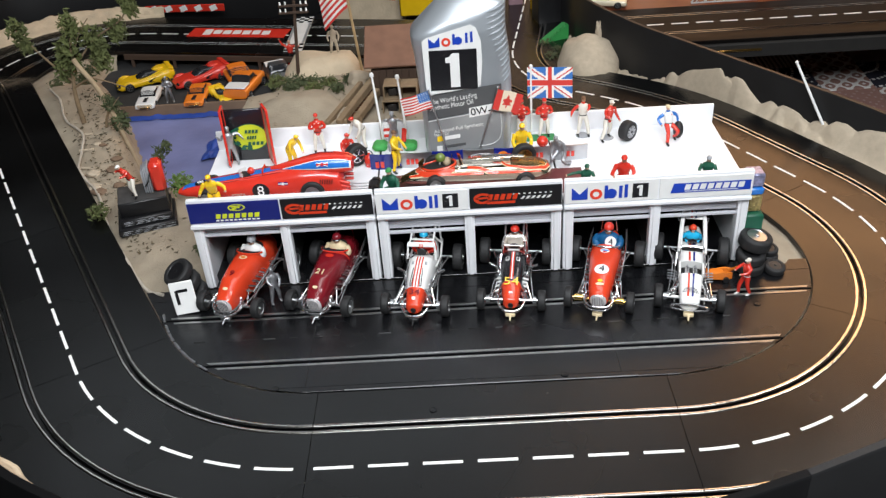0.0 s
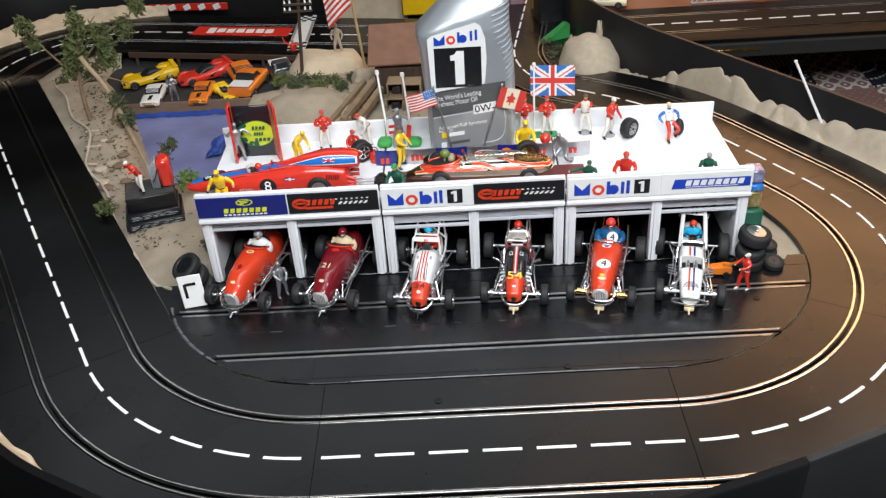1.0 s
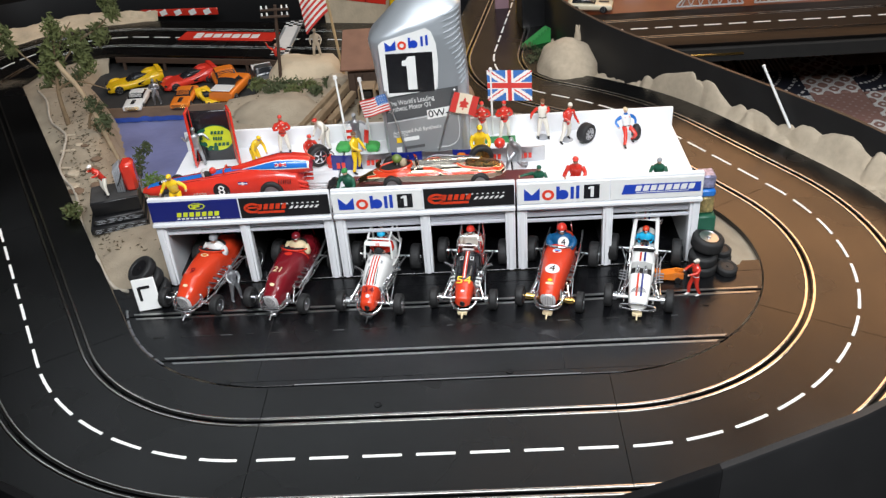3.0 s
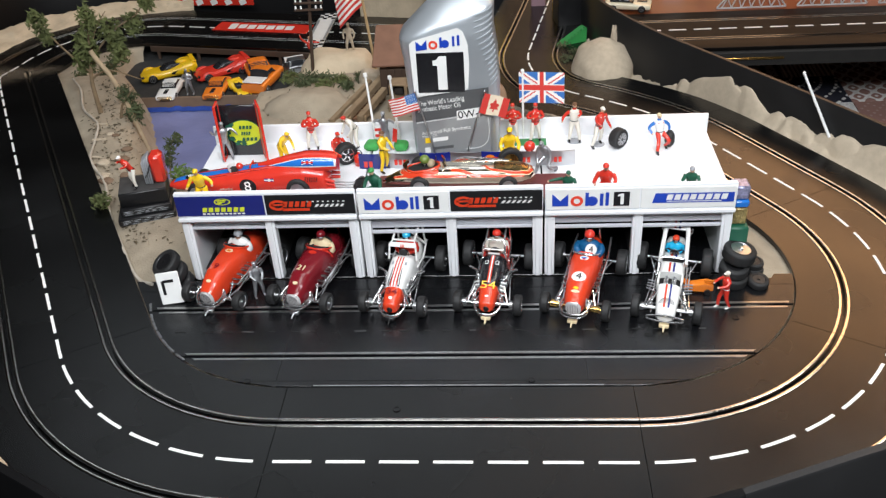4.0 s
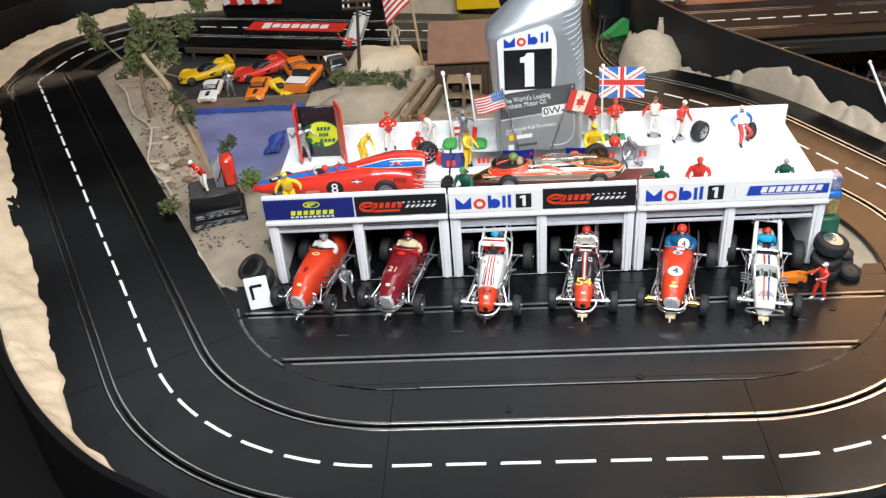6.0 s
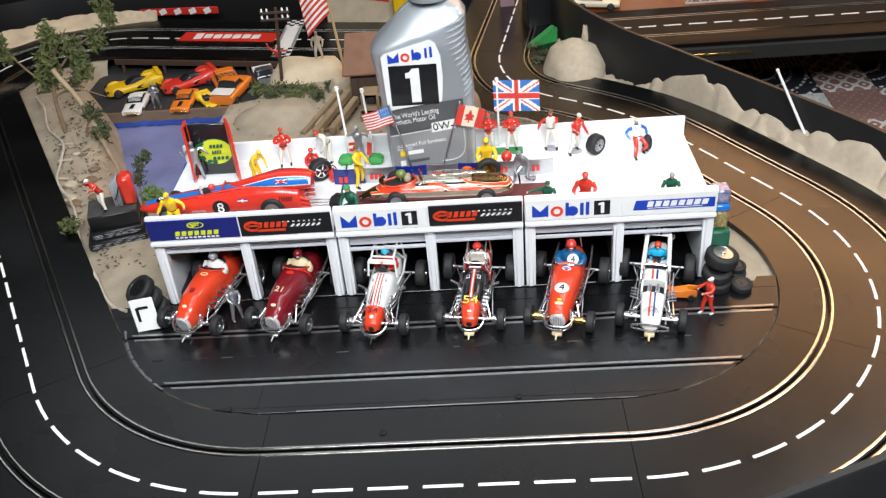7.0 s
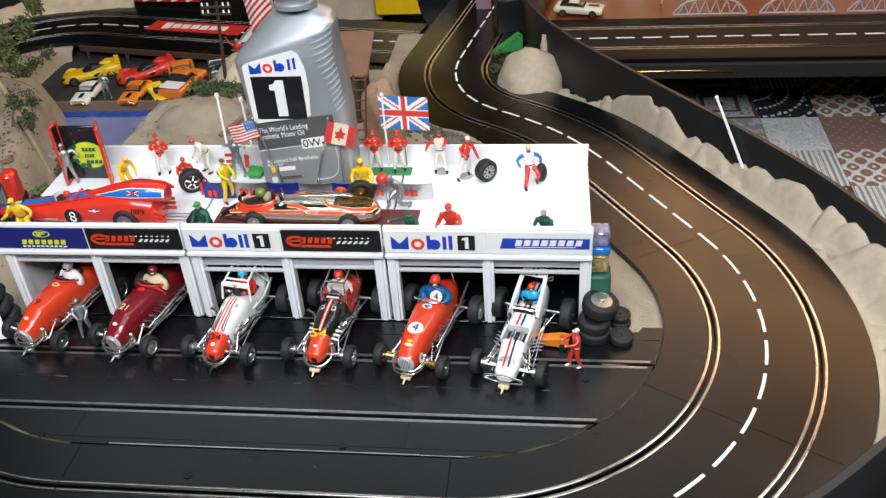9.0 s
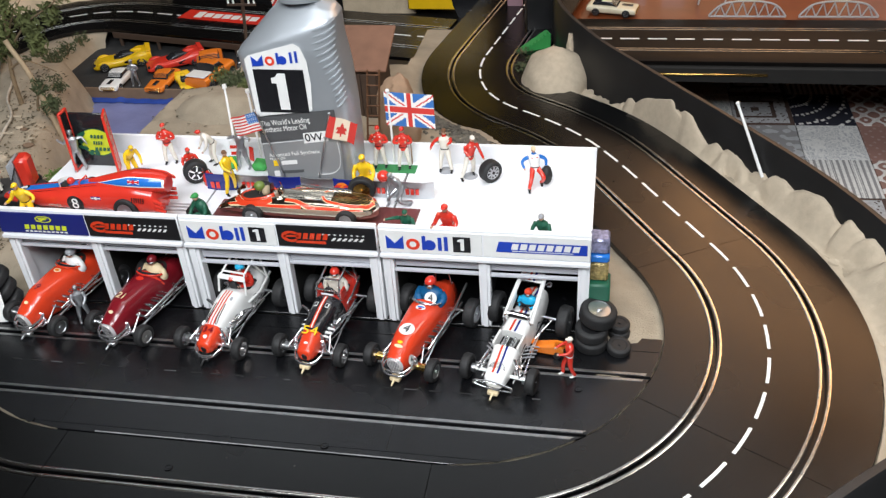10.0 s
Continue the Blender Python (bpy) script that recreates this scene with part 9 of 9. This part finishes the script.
st = thing("side_track", "straight black slot car track on the side table", "track", kind="structure")
sec = line(0.34, 1.182, 0, 1.2, 6)
bm = bmesh.new()
sweep(bm, sec, lambda y: TZ, track_profile(), 0.0)
part("track_section", bm, mat("low_gloss_track_plastic", (0.006, 0.005, 0.0045), 0.42, vary=0.4, grain=40, spec=0.1), st)
for s in (-LANE, LANE):
    for o in (-0.0042, 0.0042):
        bm = bmesh.new()
        w = 0.0014
        sweep(bm, sec, lambda y: TZ, [(s + o - w, -0.0002), (s + o - w, 0.0007), (s + o + w, 0.0007), (s + o + w, -0.0002)])
        part("rail", bm, M_RAIL, st)
for k in range(24):
    bm = bmesh.new()
    box(bm, (0.36 + 0.0493 * k, 1.182, TZ + 0.0004), (0.034, 0.0042, 0.0006))
    part("dash", bm, M_DASH, st)
bm = bmesh.new()
box(bm, (0.94, 1.165, TZ - 0.022), (1.2, 0.18, 0.028), 0.002)
part("track_bed", bm, M_DARK, st)
bm = bmesh.new()
box(bm, (0.62, 1.074, TZ - 0.02), (0.24, 0.006, 0.004), 0.001)
part("brass_strip", bm, M_GOLD, st, "thin brass strip under the track edge")


M_TRUSS = mat("grey_white_plastic", (0.42, 0.42, 0.43), 0.5, vary=0.12, grain=60)


def truss(x):
    t = thing("bridge_truss", "white plastic bridge truss railing", "truss", "bridge trusses", m=pose(x, 1.292, TZ + 0.0))
    top = lambda u: 0.012 + 0.02 * math.sin(math.pi * min(max((u + 0.01) / 0.16, 0), 1)) ** 0.6
    bm = bmesh.new()
    tube(bm, [(0, 0, 0.002), (0.14, 0, 0.002)], 0.0019, 6)
    part("lower_chord", bm, M_TRUSS, t)
    bm = bmesh.new()
    tube(bm, smooth_path([(0, 0, 0.003), (0.02, 0, 0.024), (0.05, 0, 0.031), (0.09, 0, 0.031), (0.12, 0, 0.024), (0.14, 0, 0.003)], 4), 0.0019, 6)
    part("upper_chord", bm, M_TRUSS, t)
    for k in range(6):
        a = 0.01 + k * 0.02
        for u, v in ((a, a + 0.01), (a + 0.02, a + 0.01)):
            bm = bmesh.new()
            tube(bm, [(u, 0, 0.002), (v, 0, 0.029 if 0.03 < v < 0.11 else 0.023)], 0.0014, 6)
            part("diagonal", bm, M_TRUSS, t)


for x in (0.655, 0.818, 0.981):
    truss(x)
sf = thing("scaffold_frame", "white plastic scaffold frame on the table", "frame", m=pose(0.64, 1.36, TZ))
for x in (0, 0.05):
    for y in (0, 0.04):
        bm = bmesh.new()
        tube(bm, [(x, y, 0), (x + 0.008, y, 0.06)], 0.0018, 6)
        part("upright", bm, M_TRUSS, sf)
for z in (0.02, 0.045):
    bm = bmesh.new()
    tube(bm, [(0.003, 0, z), (0.055, 0, z)], 0.0016, 6)
    tube(bm, [(0.003, 0, z), (0.003, 0.04, z)], 0.0016, 6)
    part("cross_bar", bm, M_TRUSS, sf)
tc = toy_car("toy_saloon", "white toy saloon car on the side table", 0.475, 1.315, 78, paint("ivory", (0.7, 0.62, 0.45)), "muscle", 0.72)
tc.location.z = TZ - 0.001
for x, y, s, mt, lb in ((0.6, 1.5, (0.05, 0.03, 0.05), WHITE, "small white box on the side table"), (0.53, 1.45, (0.025, 0.02, 0.03), WHITE, "tiny white box on the side table"), (0.86, 1.6, (0.16, 0.06, 0.12), MAROON, "dark red box on the side table"), (1.1, 1.62, (0.22, 0.05, 0.14), M_TRUSS, "large white box on the side table")):
    bm = bmesh.new()
    box(bm, (x, y, TZ - 0.002 + s[2] / 2), s, 0.002)
    tagged(link("carton", bm, mt), lb, "box", "boxes on the side table")

# ---- patchwork rug ----
def pattern(kind, a, b):
    """A woven two-colour pattern over one patch, from its own x and y."""
    m = bpy.data.materials.new("rug_" + kind)
    m.use_nodes = True
    nt = m.node_tree
    bs = nt.nodes["Principled BSDF"]
    bs.inputs["Roughness"].default_value = 0.95
    bs.inputs["Specular IOR Level"].default_value = 0.1
    tc = nt.nodes.new("ShaderNodeTexCoord")
    sep = nt.nodes.new("ShaderNodeSeparateXYZ")
    nt.links.new(tc.outputs["Object"], sep.inputs[0])

    def op(name, u, v=0.0):
        nd = nt.nodes.new("ShaderNodeMath")
        nd.operation = name
        for k, s in enumerate((u, v)):
            if isinstance(s, (int, float)):
                nd.inputs[k].default_value = s
            else:
                nt.links.new(s, nd.inputs[k])
        return nd.outputs[0]

    def voronoi(scale, feature="F1", rnd=1.0):
        nd = nt.nodes.new("ShaderNodeTexVoronoi")
        nd.feature = feature
        nd.inputs["Scale"].default_value = scale
        nd.inputs["Randomness"].default_value = rnd
        nt.links.new(tc.outputs["Object"], nd.inputs["Vector"])
        return nd.outputs["Distance"]

    X, Y = sep.outputs[0], sep.outputs[1]
    if kind == "dotted_arcs":
        u, v = op("ADD", X, 0.056), op("SUBTRACT", Y, 0.056)
        r = op("SQRT", op("ADD", op("MULTIPLY", u, u), op("MULTIPLY", v, v)))
        ring = op("LESS_THAN", op("ABSOLUTE", op("SUBTRACT", op("FRACT", op("DIVIDE", r, 0.031)), 0.5)), 0.1)
        dot = op("GREATER_THAN", op("SINE", op("MULTIPLY", op("ARCTAN2", v, u), 46)), -0.3)
        spot = op("LESS_THAN", voronoi(70, rnd=0.6), 0.2)
        fac = op("MAXIMUM", op("MULTIPLY", ring, dot), spot)
    elif kind == "quatrefoil":
        k = 2 * math.pi / 0.037
        s = op("ADD", op("COSINE", op("MULTIPLY", X, k)), op("COSINE", op("MULTIPLY", Y, k)))
        fac = op("MAXIMUM", op("LESS_THAN", op("ABSOLUTE", s), 0.62), op("GREATER_THAN", s, 1.8))
    elif kind == "frames":
        mx = op("MAXIMUM", op("ABSOLUTE", op("ADD", X, 0.012)), op("ABSOLUTE", op("MULTIPLY", Y, 1.2)))
        fr = op("GREATER_THAN", op("FRACT", op("DIVIDE", mx, 0.03)), 0.26)
        fac = op("MULTIPLY", fr, op("GREATER_THAN", voronoi(120), 0.26))
    elif kind == "stripes":
        w = op("ADD", op("SINE", op("MULTIPLY", X, 620)), op("MULTIPLY", op("SINE", op("MULTIPLY", X, 1710)), 0.7))
        fac = op("GREATER_THAN", w, -0.15)
    elif kind == "starred_checks":
        k = math.pi / 0.0187
        ck = op("GREATER_THAN", op("MULTIPLY", op("SINE", op("MULTIPLY", X, k)), op("SINE", op("MULTIPLY", Y, k))), 0.86)
        star = op("LESS_THAN", voronoi(53.5, rnd=0.0), 0.16)
        fac = op("MAXIMUM", ck, star)
    elif kind == "petals":
        fac = op("LESS_THAN", voronoi(64, "SMOOTH_F1", 0.8), 0.4)
    elif kind == "lace":
        e = voronoi(90, "DISTANCE_TO_EDGE", 0.7)
        fac = op("GREATER_THAN", op("SINE", op("MULTIPLY", e, 34)), 0.1)
    else:
        fac = op("GREATER_THAN", voronoi(200), 0.3)
    nz = nt.nodes.new("ShaderNodeTexNoise")
    nz.inputs["Scale"].default_value = 160
    nz.inputs["Detail"].default_value = 6
    nt.links.new(tc.outputs["Object"], nz.inputs["Vector"])
    worn = op("MULTIPLY", fac, op("ADD", op("MULTIPLY", nz.outputs["Fac"], 0.9), 0.4))
    mix = nt.nodes.new("ShaderNodeMix")
    mix.data_type = "RGBA"
    mix.clamp_factor = True
    mix.inputs[6].default_value = (*a, 1)
    mix.inputs[7].default_value = (*b, 1)
    nt.links.new(worn, mix.inputs[0])
    nt.links.new(mix.outputs[2], bs.inputs["Base Color"])
    return m


PALE, GREY, MID, RUST, INK = (0.72, 0.7, 0.67), (0.45, 0.45, 0.46), (0.27, 0.26, 0.26), (0.27, 0.15, 0.125), (0.025, 0.025, 0.035)
RUG = [pattern("quatrefoil", RUST, PALE), pattern("dotted_arcs", INK, PALE), pattern("frames", (0.09, 0.06, 0.05), GREY), pattern("starred_checks", RUST, (0.34, 0.24, 0.21)), pattern("stripes", MID, PALE), pattern("petals", MID, GREY), pattern("lace", GREY, PALE), pattern("speckle", MID, (0.42, 0.41, 0.4))]
RUG_PLAN = {(3, 3): 1, (3, 4): 4, (2, 4): 2, (2, 3): 2, (1, 4): 7, (1, 3): 6, (4, 4): 0, (4, 3): 0, (4, 2): 3, (3, 2): 6, (2, 2): 5, (5, 4): 7, (5, 3): 1, (5, 2): 0, (3, 1): 4, (4, 1): 0}
rug = thing("patchwork_rug", "grey black and brown patchwork patterned rug", "rug", kind="structure", m=pose(0.56, 0.93, -0.27, 6, 0, 2))
rr = random.Random(5)
for i in range(9):
    for j in range(9):
        bm = bmesh.new()
        w = 0.112
        box(bm, (0, 0, -0.002), (w, w, 0.003), 0.0008)
        p = part("patch", bm, RUG[RUG_PLAN.get((i, j), (i * 3 + j * 5 + rr.randrange(3)) % len(RUG))], rug)
        p.matrix_basis = pose(0.113 * i, 0.113 * j, 0.004)
bm = bmesh.new()
box(bm, (1.01, 1.38, -0.46), (0.98, 0.86, 0.32), 0.006)
tagged(link("bench", bm, M_BLACKP), "plain dark bench under the patchwork rug", "bench", kind="structure")
bm = bmesh.new()
box(bm, (0.93, 1.05, -0.3), (0.14, 0.1, 0.06), 0.002, rot=(0, 0, 8))
tagged(link("cardboard_box", bm, mat("cardboard", (0.36, 0.25, 0.14), 0.85, vary=0.15, grain=20)), "plain cardboard box beside the rug", "box")
